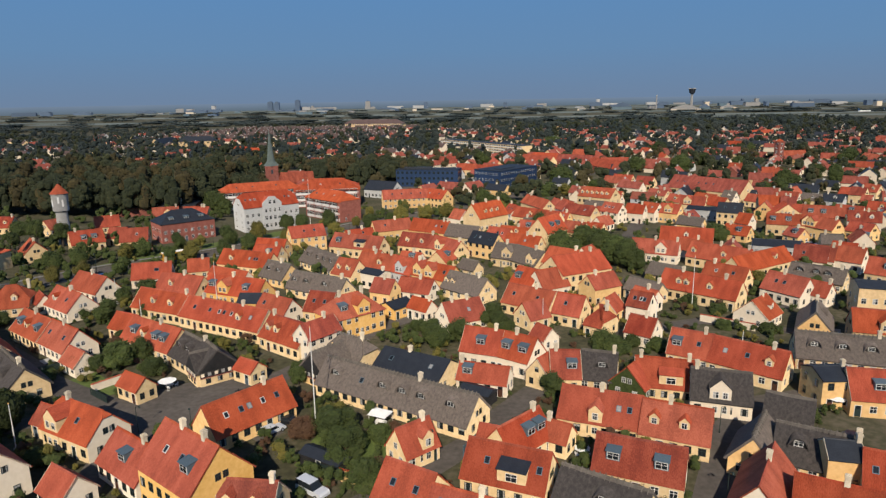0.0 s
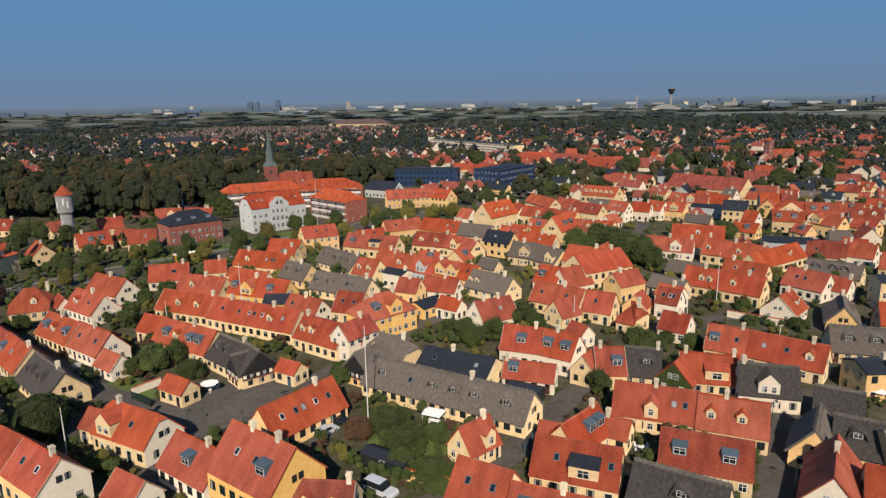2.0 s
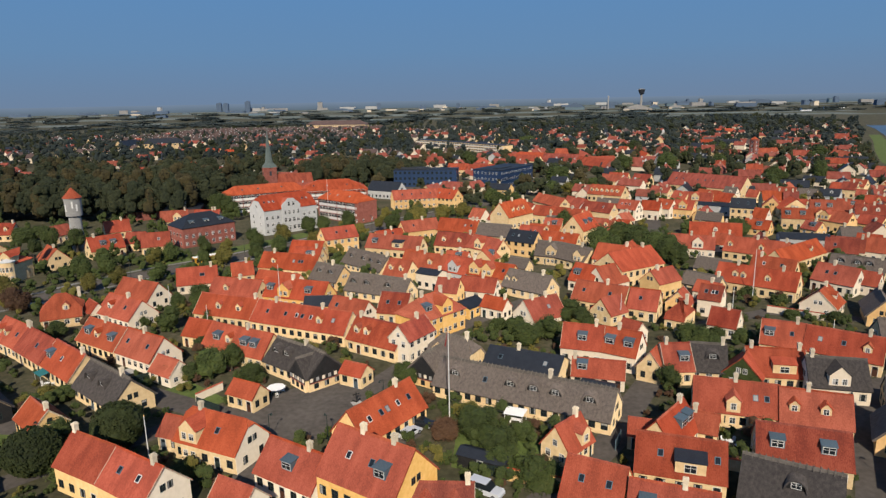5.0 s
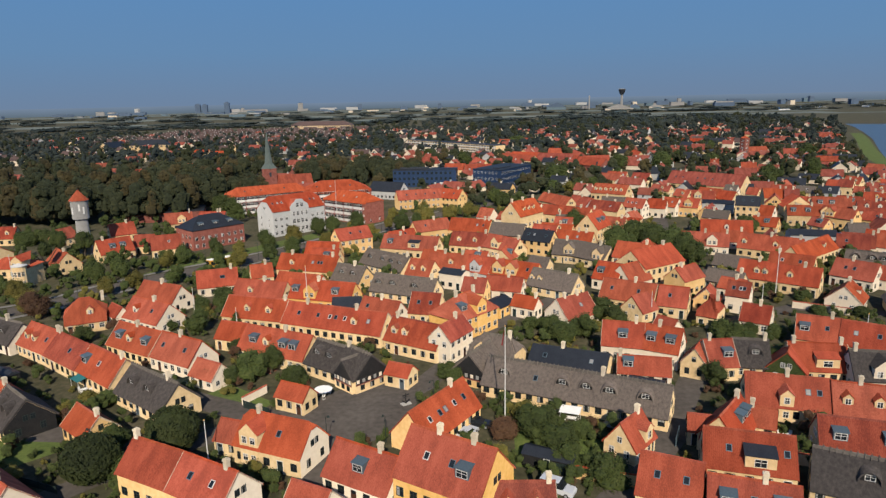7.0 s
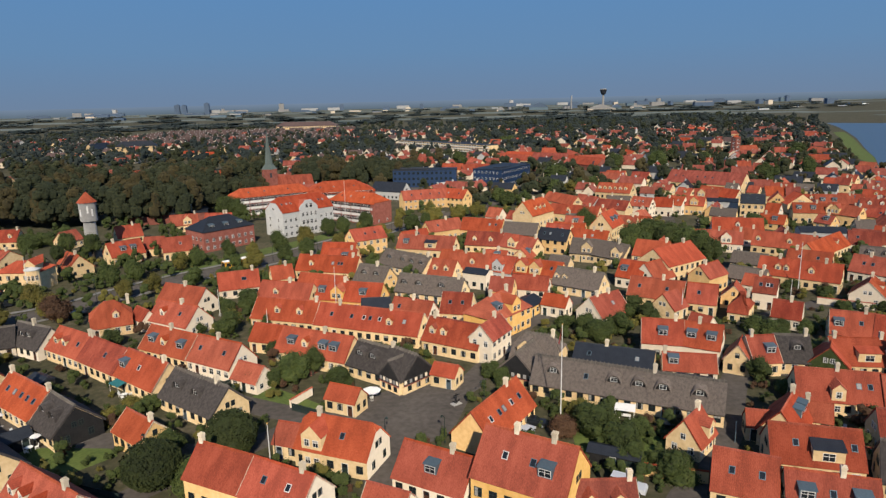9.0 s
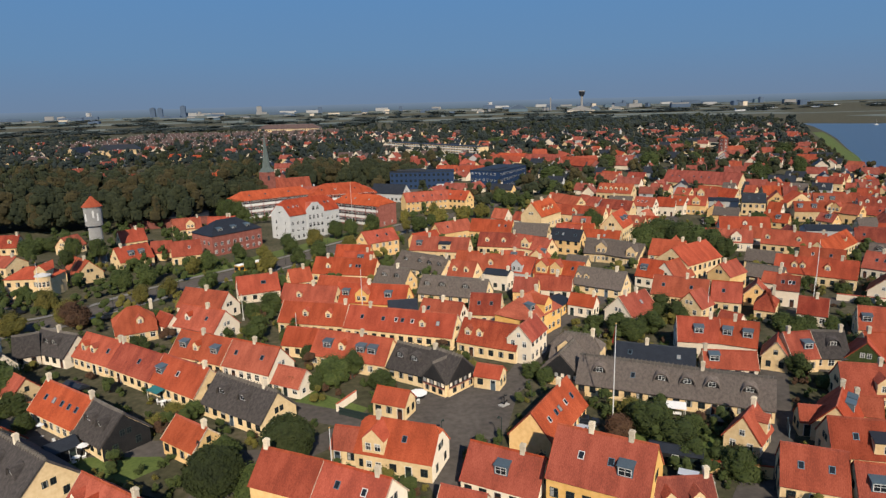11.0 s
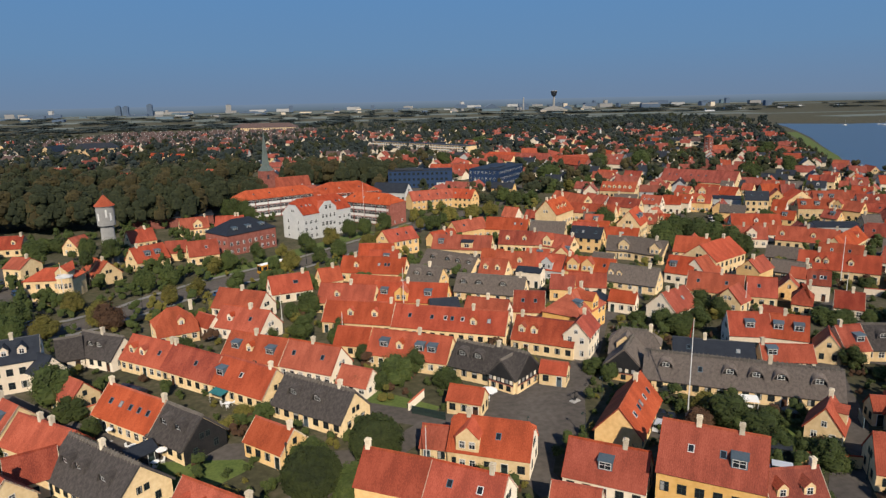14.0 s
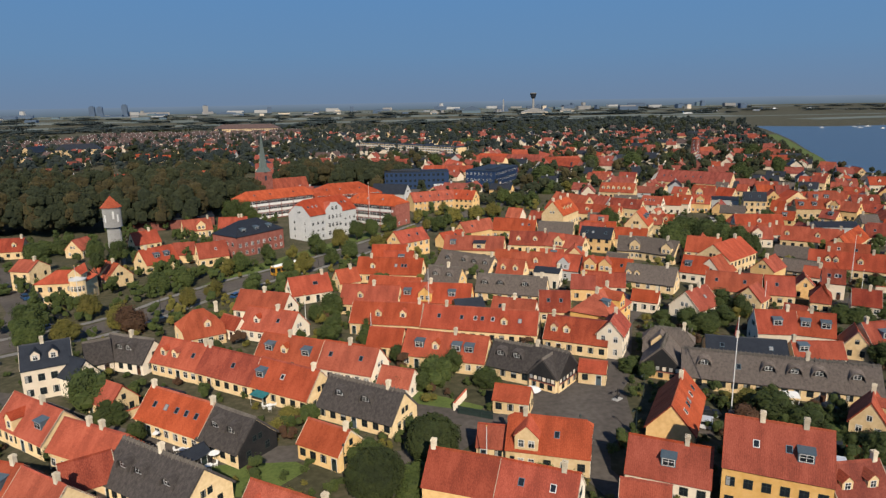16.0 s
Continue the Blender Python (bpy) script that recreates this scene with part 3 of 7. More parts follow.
    for d in dormers.split():
        kind, u = d[0], float(d[1:]) * length
        sgn, kk = 1, kind
        if kind == "s":
            sl = math.degrees(math.atan(slope))
            z = eave + (ridge - eave) * (0.5 if roof in "td" else 0.52)
            yy = -(ridge - z) / slope
            nn = Vector((0, -math.sin(radians(sl)), math.cos(radians(sl)))) * (thick + .0)
            part("skylight", skylight_mesh(0.8, 1.05, LOOK.choice((0, 1, 1, 1, 1, 2))), None, h, at=pose(u, yy + nn.y, z + nn.z, sl, 0, 0))
        else:
            fz = {"g": 0.30, "G": 0.0, "H": 0.0, "b": 0.30, "B": 0.08, "T": 0.08, "e": 0.36}[kind]
            z = eave + (ridge - eave) * fz + (up if kind in "be" else 0)
            yy = -(w - w * fz) - (0.02 if kind not in "GH" else 0.06)
            dormer(h, kind, pose(u, yy, z), rm, wm if wall != "k" else WHITE, slope, z if kind in "GH" else 0.0, near > 0)
    return h


@frozen
def ridge_timber_mesh(i):
    s = Shape()
    a = 0.62 + 0.06 * i
    for sg in (1, -1):
        m = pose(0.05 * sg, 0, 0, 48 * sg, 0, 0)
        p = [m @ Vector(q) for q in ((-.05, -.06, -a), (.05, -.06, -a), (.05, .06, -a), (-.05, .06, -a), (-.05, -.06, .22), (.05, -.06, .22), (.05, .06, .22), (-.05, .06, .22))]
        s.solid(p[:4], p[4:])
    return s.mesh("ridge_timber", TIMBER)

# ---- ground, roads, water ----
def sheet(name, pts, z, mat, kind="structure", label="", category="", n=0):
    s = Shape()
    s.face([(px, py, z) for px, py in pts])
    ob = new(name, s.mesh(name, mat))
    return tagged(ob, label, category, kind=kind)


g = Shape()
for i in range(24):
    a, b = 2 * math.pi * i / 24, 2 * math.pi * (i + 1) / 24
    R = [0, 400, 1200, 4900]
    for r0, r1 in zip(R, R[1:]):
        q = [(r1 * math.cos(a), r1 * math.sin(a), 0), (r1 * math.cos(b), r1 * math.sin(b), 0), (r0 * math.cos(b), r0 * math.sin(b), 0), (r0 * math.cos(a), r0 * math.sin(a), 0)]
        g.face(q[:3] if r0 == 0 else q)
tagged(new("ground", g.mesh("ground", GRASS)), "dark garden soil and grass reaching the horizon", "ground", kind="structure")

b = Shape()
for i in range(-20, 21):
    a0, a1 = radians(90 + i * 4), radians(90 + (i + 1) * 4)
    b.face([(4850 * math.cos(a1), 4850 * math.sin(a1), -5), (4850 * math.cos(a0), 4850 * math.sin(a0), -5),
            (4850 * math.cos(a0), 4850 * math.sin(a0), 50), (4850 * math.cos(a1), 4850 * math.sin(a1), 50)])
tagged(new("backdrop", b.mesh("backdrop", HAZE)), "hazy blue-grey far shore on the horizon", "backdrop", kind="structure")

# ---- houses ----

# near left
house(-111.9, 117.5, -42, 15.1, 7.6, 2.8, 6.8, "r", "c", "s-0.3 s-0.12 s0.05 s0.2 s0.35", "-.45 .48")
# gable "k": the shadow on this end wall is painted on as black
house(-103.0, 109.4, -45, 9.2, 7.8, 2.6, 6.4, "d", "c", "e-0.2 e0.2", "", gable="k")
house(-105.0, 135.2, -42, 14.2, 7.4, 2.8, 6.7, "o", "c", "s.1", "-.45")
house(-94.5, 125.8, -43, 14.0, 7.4, 2.8, 6.9, "r", "c", "b-.38 s-.02", ".4")
house(-82.0, 114.4, -42, 15.4, 7.6, 2.6, 6.4, "d", "c", "e-0.25 e0.1", ".3", near=2)
house(-93.8, 140.6, -36, 14.8, 7.4, 2.8, 6.8, "r", "c", "b-0.3 g-0.05 b0.3", "-.05")
house(-82.7, 132.8, -36, 12.4, 7.4, 2.8, 6.9, "r", "w", "s-0.3 s0.25", "-.02")
house(-75.0, 123.6, -36, 6.7, 4.8, 2.3, 4.8, "r", "w", "", "")
house(-134.5, 121.1, -44, 14.3, 7.6, 2.8, 6.8, "r", "c", "H-0.15 b0.3", ".1")
house(-122.8, 109.3, -38, 14.0, 6.9, 3.2, 6.8, "r", "c", "", "-.1 .1")
house(-111.7, 98.4, -43, 16.7, 8.6, 2.6, 6.8, "d", "c", "e-0.3 e-.1 e.25", ".0", near=2)
house(-88.9, 103.4, -44, 8.2, 5.6, 2.8, 5.5, "r", "y", "", ".4")
house(-125.7, 96.4, -42, 9.8, 7.2, 3, 6.8, "r", "c", "", ".3")
house(-93.9, 84.2, -40, 14.5, 7.6, 2.8, 6.8, "r", "w", "g-.35 g-.15 g.1", ".3")
house(-132.9, 101.9, -28, 8.2, 7.2, 3, 6.8, "r", "c", "b.2", ".3")

# near middle
house(-31.9, 77.2, -37, 12.7, 9.3, 6.4, 11.3, "r", "o", "s-.2 b.25 s.1", "-.15 .25", storeys=2, dark=1)
house(-56.8, 94.2, -28, 12.2, 7.4, 3.2, 7.0, "r", "c", "G-.25 s.1", "-.3", hip=.2, gable="w")
house(-71.9, 86.6, -32, 9.9, 7.0, 4.1, 7.7, "r", "y", "", "-.45")
house(-63.5, 81.0, -35, 10.2, 7.0, 4.1, 7.7, "r", "y", "s-.2 s.2", ".3", gable="w")
house(-43.1, 84.1, -36, 11.0, 7.2, 2.8, 6.6, "r", "w", "b.0", ".2")
house(-64.6, 97.8, -25, 4.4, 4.6, 2.6, 5, "r", "c", "", "")
house(-23.4, 73.6, -6, 7.7, 6.7, 3, 6.5, "o", "c", "g-.28 g.18", ".4")
house(-32.4, 99.1, 50.5, 15.2, 7.2, 2.6, 6.8, "r", "y", "s-.3 s-.12 s-.02 s.15 s.33", ".25", blank=-1)
house(-56.8, 111.0, -32, 6.3, 4.0, 2.7, 4.6, "r", "c", "", "")
house(-37.9, 118.7, -32, 5.1, 4.0, 2.6, 4.2, "r", "c", "", "")
house(-50.3, 124.9, -42, 11.4, 7.6, 2.6, 6.2, "d", "c", "e-.3 e0", ".3", near=2)
house(-45.8, 120.3, -51, 7.4, 7.6, 3.0, 6.6, "d", "c", "", "", near=2, timber=1, label="cream house with black timber gable and grey thatched roof")
house(-47.1, 118.7, 39, 4.8, 5.6, 2.9, 5.9, "d", "c", "", "", timber=-1, blank=1, few=1, label="short thatched cross wing with a black boarded gable")
house(-7.4, 106.4, -31.5, 32.8, 7.6, 2.5, 6.2, "t", "c", "e-.38 s-.2 e-.05 e.08 e.2 e.38", ".15", near=2, label="long cream limewashed low terrace with a grey thatched roof")
house(-18.4, 124.3, -34, 9.6, 7.6, 2.8, 6.6, "t", "c", "G-.16", ".3", near=2, hip=.55)
house(-22.6, 119.1, 52, 8.1, 7.1, 2.8, 6.3, "t", "y", "", "", near=2, timber=-1)
house(-4.8, 118.5, -29, 15.0, 9.0, 3, 5.5, "s", "c", "s-.3 s.3", "-.1")
house(8.7, 126.7, -22, 8.4, 7.4, 3.6, 7.5, "r", "w", "b0", ".3")
house(15.7, 122.9, -36, 7.6, 7.4, 3.6, 7.5, "r", "w", "b-.25 b.25", "-.1")
house(8.2, 114.0, -19, 9.8, 4.8, 2.5, 5, "r", "w", "b-.3", "-.45")
house(23.4, 115.8, -3, 5.6, 7.6, 3, 7, "o", "c", "b.2", "-.3")
house(19.8, 116.2, 52, 6.1, 4.8, 3, 6, "r", "c", "", "")
house(30.0, 115.9, -17, 6.7, 7.8, 2.6, 6.4, "d", "c", "e.1", ".4")
house(41.0, 111.9, -15, 10.4, 7.6, 2.8, 6.8, "r", "c", "T.1", "-.4 .4")
house(26.8, 98.7, -22, 13.0, 7.6, 2.8, 6.8, "r", "c", "H-.03 s.23 s.36", ".0")
house(37.4, 93.7, -24, 10.3, 7.6, 2.8, 6.8, "r", "c", "g-.3 g.13", "-.1")
house(28.9, 83.1, -23, 12.2, 7.2, 2.8, 6.6, "o", "c", "b-.28 b.25", "")
house(10.4, 81.6, -22, 11.9, 7.6, 2.8, 6.8, "r", "c", "s-.22 B.11 s.4", "")
house(21.9, 73.8, -33, 11.8, 7.8, 2.6, 6.4, "d", "c", "e.05", "", near=2)
house(-3.7, 89.4, 41, 6.3, 5.2, 2.5, 6, "r", "c", "H.15", ".3")
house(-2.9, 76.4, -31, 8.0, 7.6, 2.8, 6.8, "r", "c", "s-.2 s.25", "")
house(5.0, 70.7, -24, 10.6, 7.2, 2.6, 6.4, "r", "c", "b-.28 s.0 b.3", ".12")
house(-50.3, 78.0, -32, 6.3, 5.0, 2.6, 5.2, "r", "w", "", "")

# right
house(79.4, 123.9, -18, 16.4, 7.8, 2.6, 6.4, "t", "c", "e-.3 e0 e.3", ".4", near=2)
house(92.3, 120.7, -20, 10.5, 7.8, 2.6, 6.4, "t", "c", "e-.3 e.3", ".4")
house(59.7, 119.0, -41, 13.7, 7.6, 2.8, 6.8, "r", "c", "s-.3 s0 g.3", ".3")
house(51.0, 126.0, -32, 8.3, 7.6, 2.8, 6.8, "r", "c", "b-.3 s.2", ".3")
house(68.6, 108.4, 2, 5.8, 7.0, 5.4, 6.6, "s", "y", "", ".4", storeys=2)
house(74.9, 105.4, -12, 9.3, 7.6, 3.2, 7.2, "r", "y", "b.0", ".3")
house(95.5, 137.2, -20, 11.1, 7.6, 3.2, 7.2, "r", "c", "G.1", ".3")
house(107.1, 155.3, -15, 12.2, 8.0, 7.6, 8.6, "s", "c", "", ".3", storeys=2, near=0)

# far left street
house(-148.4, 222.8, -48, 10.8, 8.0, 3, 7, "r", "c", "", ".2", near=0)
house(-156.1, 208.2, -7, 12.9, 9.0, 6, 8.5, "r", "c", "G.33", ".3", hip=1, storeys=2, bay=1, label="cream two-storey villa with a round bay and red hipped roof", near=0)
house(-171.2, 225.5, -26, 6.8, 8.0, 6, 8.5, "r", "c", "", ".3", storeys=2, near=0)
house(-137.9, 238.0, 40, 11.5, 8.2, 3.2, 7.5, "r", "c", "b.2 b-.1", "-.3", near=0)
house(-130.6, 248.4, 2, 7.1, 6.7, 3, 6.5, "r", "c", "", "", near=0)
house(-120.7, 241.3, 17, 9.9, 8.2, 3.2, 7.5, "r", "c", "s.1", "", near=0)
house(-148.5, 272.8, 32, 9.6, 7.6, 3, 7, "r", "c", "", ".2", near=0)
house(-132.4, 294.7, 18, 11.4, 7.6, 3, 7, "r", "c", "G.1", ".4", near=0)
house(-117.6, 294.9, -5, 11.6, 7.6, 3, 7, "r", "c", "", ".2 .3", near=0)
house(-193.8, 273.4, -2, 9.4, 7.6, 3, 7, "o", "c", "g.2", ".4", near=0)
house(-169.4, 268.3, 66, 7.9, 6.7, 3, 6.5, "o", "c", "", "", near=0)

# left cluster
house(-100.7, 176.2, -32, 14.3, 7.6, 2.8, 6.8, "r", "w", "", ".0", near=0)
house(-98.3, 160.5, -36, 13.9, 8.0, 2.8, 6.8, "r", "w", "g-.2 s.2", ".1", near=0)
house(-115.1, 162.8, 21, 9.0, 10.0, 2.6, 7.4, "r", "c", "g.12", ".45", hip=.7, label="cream low house under a broad half-hipped red tile roof", near=0)
house(-107.7, 163.5, -47, 6.2, 4.0, 2.8, 5, "o", "w", "", "", near=0)
house(-89.6, 189.0, 15, 11.2, 7.6, 2.8, 6.8, "r", "w", "s.1 s.15", ".35", near=0)
house(-78.5, 196.6, 18, 6.4, 6.1, 2.8, 6, "r", "c", "", ".2", near=0)
house(-140.2, 142.8, 17, 8.4, 9.0, 6.2, 9.5, "s", "w", "g-.2 g.15", "-.05", storeys=2, label="cream two-storey villa with a black slate roof and white dormers")
house(-133.8, 139.1, 139, 4.9, 5.0, 4, 7, "s", "w", "", "")
house(-133.6, 150.7, 19, 5.0, 6.9, 2.6, 6, "d", "w", "", "")
house(-126.7, 150.8, -33, 11.6, 7.3, 2.6, 6.2, "d", "w", "e-.1 e.1", ".0")
house(-125.8, 129.3, -44, 6.9, 5.5, 2.6, 5.5, "r", "c", "", "")
house(-115.1, 144.0, -39, 12.6, 7.4, 2.8, 6.7, "r", "c", "g-.3 g-.05 s.3", ".45")
house(-122.4, 101.6, 22, 6.6, 5.7, 3, 6, "o", "c", "", "")
house(-109.4, 105.6, 42, 4.5, 3.0, 2.2, 3.2, "s", "k", "", "", label="small black timber garden shed with felt roof")
house(-63.0, 134.0, -32, 17.6, 7.6, 2.8, 6.8, "r", "c", "b-.3 g-.1 b.15 b.3", ".1")
house(-74.2, 143.3, -26, 7.6, 5.7, 2.8, 5.8, "r", "c", "", "")

# near right
house(48.8, 105.9, -17, 9.8, 7.8, 3, 6.8, "d", "w", "G-.02", "-.4", label="white limewashed house with a front gable and grey thatch")
house(57.2, 98.5, -31, 7.2, 6.1, 2.5, 5.5, "d", "c", "", "")
house(54.6, 85.8, -30, 10.4, 7.8, 2.6, 6.4, "d", "c", "e-.2", ".48", near=2)
house(47.3, 87.6, 56, 9.4, 6.2, 2.6, 6.3, "t", "y", "", "", near=2)
house(35.4, 111.5, 51, 6.1, 6.7, 2.8, 6.3, "r", "i", "", "", label="red tiled wing with a gable covered in green ivy")
house(56.0, 82.2, -12, 4.5, 5.0, 5.4, 7, "s", "y", "", ".45")
house(60.8, 78.6, -26, 7.0, 7.6, 3, 7, "r", "c", "s-.3 s.2", ".2")
house(50.6, 71.6, -28, 11.2, 7.6, 3, 7, "r", "c", "s.3", ".0")
house(43.2, 76.4, 57, 12.3, 6.9, 3, 7, "r", "w", "", ".1")
house(12.4, 90.4, 45, 9.8, 6.0, 2.8, 6.4, "r", "c", "b.3 b.05", ".35")
house(18.6, 92.0, -31, 4.5, 4.2, 2.6, 4.8, "r", "c", "", "-.3")
house(8.7, 91.3, -22, 4.5, 3.6, 2.6, 4.5, "r", "c", "", "")
house(74.8, 149.6, 44, 8.6, 8.0, 2.8, 6.5, "r", "w", "g.1", ".2")
house(84.8, 143.0, 61, 12.1, 6.5, 2.6, 6.3, "t", "y", "e.1", ".3")
house(104.7, 179.3, -45, 14.4, 6.5, 2.8, 6, "t", "c", "e-.3 e0 e.2", ".4", near=0)
house(90.3, 167.0, -56, 10.9, 7.6, 3.2, 7.2, "r", "w", "s-.2 s0", "-.1", near=0)
house(97.3, 163.8, -52, 4.9, 5.7, 3, 6, "r", "w", "", ".4", near=0)
house(116.7, 201.9, -37, 9.9, 7.2, 3.2, 7, "o", "w", "s.1", ".4", near=0)
house(124.0, 198.2, -46, 9.2, 7.6, 3.5, 7.5, "r", "w", "", "-.3 .4", near=0)
house(125.4, 183.5, -43, 7.5, 7.6, 3.2, 7.2, "r", "c", "b.2", ".1", near=0)

# middle of the old town
house(-64.4, 202.3, -23, 20.1, 7.6, 3, 7, "r", "c", "g-.25 s.1 s.2 s.25", "-.3 .4", near=0)
house(-65.4, 187.4, -29, 15.2, 3.8, 3, 5, "r", "w", "", "", near=0)
house(-50.6, 188.7, -35, 10.4, 7.6, 2.6, 6.3, "t", "y", "e-.2 e.2", ".1", near=0)
house(-53.2, 235.1, 28, 12.9, 8.0, 5.5, 9, "r", "y", "s-.1 s.2", "", storeys=2, near=0)
house(-61.9, 221.1, -16, 11.6, 6.7, 3.5, 7, "r", "y", "", "", near=0)
house(-31.8, 223.8, -26, 20.7, 7.6, 3.5, 7.5, "r", "c", "b-.35 B.1", "-.2", near=0)
house(-23.4, 252.9, 26, 15.5, 6.7, 4, 7.5, "r", "y", "s-.2", ".1", near=0)
house(-40.0, 203.1, -48, 19.6, 7.6, 2.6, 6.3, "t", "c", "e-.3 e0 e.2 e.4", ".45", near=0)
house(-29.7, 190.1, -35, 8.2, 7.6, 3, 7, "r", "c", "g-.25 g.2", "", near=0)
house(-35.3, 173.8, -30, 19.1, 7.6, 2.6, 6.3, "t", "c", "e-.38 e-.15 e.2", ".42", near=0)
house(-30.6, 155.5, -21, 7.6, 7.6, 3, 7, "o", "c", "s-.2 s.2", "")
house(-41.6, 153.7, -34, 10.6, 6.7, 3, 6.5, "r", "w", "s-.3", ".0")
house(-57.6, 170.9, -23, 19.5, 7.6, 3, 7, "r", "o", "G-.1 b-.35 b.25", "-.05", label="yellow gabled low house with red clay tile roof", near=0)
house(-73.8, 173.9, -23, 15.2, 7.6, 3, 7, "r", "c", "g-.15", ".05", near=0)
house(-71.8, 157.9, -24, 17.0, 7.6, 3, 7, "r", "c", "g-.1 g.25", ".45")
house(-52.0, 147.5, -28, 26.6, 7.6, 3, 7, "r", "c", "s-.35 s-.15 s-.03 s.03 s.12 g.22 s.35", "-.3 .2")
house(-50.7, 163.2, -2, 7.3, 6.0, 2.8, 4.5, "s", "o", "", "", near=0)
house(-33.6, 134.8, -37, 13.7, 7.6, 3, 7, "o", "c", "g-.15 g-.35", "-.4")
house(-27.0, 131.6, 52, 9.1, 5.3, 5.2, 8, "o", "w", "", ".2", storeys=2)
house(-7.3, 251.7, -30, 16.8, 7.6, 3.5, 7.5, "r", "y", "s.2 s.35", ".35 .45", near=0)
house(5.5, 240.8, -31, 13.3, 7.1, 3.5, 7, "t", "c", "", "", near=0)
house(12.8, 220.6, -41, 11.2, 6.3, 5.2, 8.5, "s", "y", "s-.3 s-.1 s.3", "", storeys=2, near=0)
house(-10.9, 226.9, -26, 13.1, 7.6, 3.2, 7.2, "o", "c", "g-.25 g.2", ".45", near=0)
house(-0.2, 217.5, -52, 14.2, 7.0, 3.5, 7.2, "r", "c", "G-.1", ".45", near=0)
house(18.8, 236.7, -35, 9.3, 6.7, 3.5, 7, "r", "c", "s0 s.2", "", near=0)
house(26.3, 223.2, -36, 13.5, 6.7, 3.5, 7, "r", "c", "s.1", ".1 .3", near=0)
house(19.4, 208.9, -32, 8.1, 7.8, 3, 6.8, "t", "c", "G.2", ".0", near=0)
house(26.3, 201.6, -55, 12.6, 7.8, 3, 6.8, "t", "c", "G.3", ".2", near=0)
house(35.7, 232.1, 50, 13.2, 8.4, 7.0, 12.0, "r", "c", "b-.1 b.2", "", storeys=2, near=0)
house(-21.2, 196.0, -24, 12.5, 7.6, 3.2, 7.2, "r", "c", "g.1", "-.1 .35", near=0)
house(-12.0, 190.5, -41, 9.1, 7.6, 3.2, 7.2, "r", "g", "G0", "", near=0)
house(-3.0, 181.5, -39, 14.3, 6.7, 4, 7.5, "r", "y", "G-.32 G-.02 s.3", "-.45", near=0)
house(-21.0, 183.3, -35, 7.4, 5.0, 4.6, 5.5, "s", "w", "", ".4", near=0)
house(-16.6, 169.1, -26, 6.4, 5.7, 3.5, 6.5, "r", "y", "", ".0", near=0)
house(6.0, 172.3, -44, 14.0, 7.6, 2.6, 6.3, "t", "c", "g-.42 g-.25", ".3", near=0)
house(7.0, 194.5, -43, 6.7, 4.5, 2.8, 5, "t", "c", "", "", near=0)
house(-5.8, 155.0, -41, 6.6, 4.2, 3, 5.2, "r", "w", "", ".4")
house(-22.5, 146.6, 42, 13.6, 9.6, 5.2, 9.2, "r", "o", "G.06 b-.26", "-.2 .25", hip=1, storeys=2, dark=0, label="ochre yellow two-storey mansion with red hipped tile roof")
house(-12.6, 158.1, 48, 7.0, 6.0, 2.8, 4, "s", "o", "", "")
house(37.0, 182.1, 28, 17.2, 11.0, 5.8, 10, "r", "c", "", ".3", storeys=2, label="large cream gabled hall with a broad red tile roof", near=0)
house(35.1, 190.7, -41, 10.1, 9.0, 5.5, 9.5, "r", "c", "", ".4", storeys=2, near=0)
house(28.1, 174.2, 30, 9.1, 8.0, 3.2, 7.5, "r", "w", "", "", near=0)
house(23.1, 176.3, -46, 7.7, 7.8, 3.2, 7.3, "r", "w", "b-.25", "", near=0)
house(41.2, 168.4, 30, 9.1, 6.5, 4.6, 7.6, "r", "y", "", "-.2", near=0)
house(21.9, 158.0, -38, 13.8, 7.6, 3, 7, "r", "c", "s-.3 s.2", ".1")
house(30.8, 151.7, -32, 7.1, 7.6, 3, 7, "r", "c", "s-.1", "")
house(21.0, 149.2, 32, 6.1, 6.5, 2.8, 6.2, "r", "c", "", "")
house(3.9, 148.4, 28, 10.1, 8.0, 2.8, 6.8, "r", "w", "s.1", "-.25 .15")
house(36.2, 143.3, -41, 4.5, 8.0, 3, 7, "o", "c", "", ".3", hip=.8)
house(40.5, 153.7, 54, 6.0, 5.7, 3, 6, "r", "y", "", "")
house(47.7, 151.7, -39, 5.4, 5.7, 4.5, 7.5, "o", "w", "s-.2 s.1 s.25", "")
house(44.4, 137.8, -40, 6.3, 6.1, 2.8, 6, "o", "w", "", ".1")
house(22.1, 135.4, -57, 5.1, 4.2, 2.6, 4.8, "o", "w", "", "")
house(67.9, 167.5, -43, 20.7, 7.8, 3.2, 7.3, "r", "c", "g-.25 g-.15 g.15", "-.25 .3", near=0)
house(53.7, 169.4, -52, 10.3, 5.3, 2.6, 5.2, "t", "c", "", ".4", near=0)
house(64.2, 185.7, -46, 10.0, 5.3, 2.6, 5.2, "t", "c", "", "", near=0)
house(86.2, 201.9, -44, 19.1, 7.8, 3.2, 7.3, "r", "c", "g.1 g-.4", ".0 .45", near=0)
house(69.0, 213.0, -27, 15.3, 7.2, 3.2, 7, "r", "w", "G.15", ".0 .45", near=0)
house(84.3, 227.8, -23, 17.6, 7.6, 4, 8, "r", "w", "g.0", "", near=0)
house(113.7, 200.4, -34, 9.5, 7.2, 3.2, 7, "o", "w", "s-.2", "", near=0)
house(112.2, 219.5, -21, 15.4, 8.0, 3.6, 5, "s", "g", "", "", near=0)
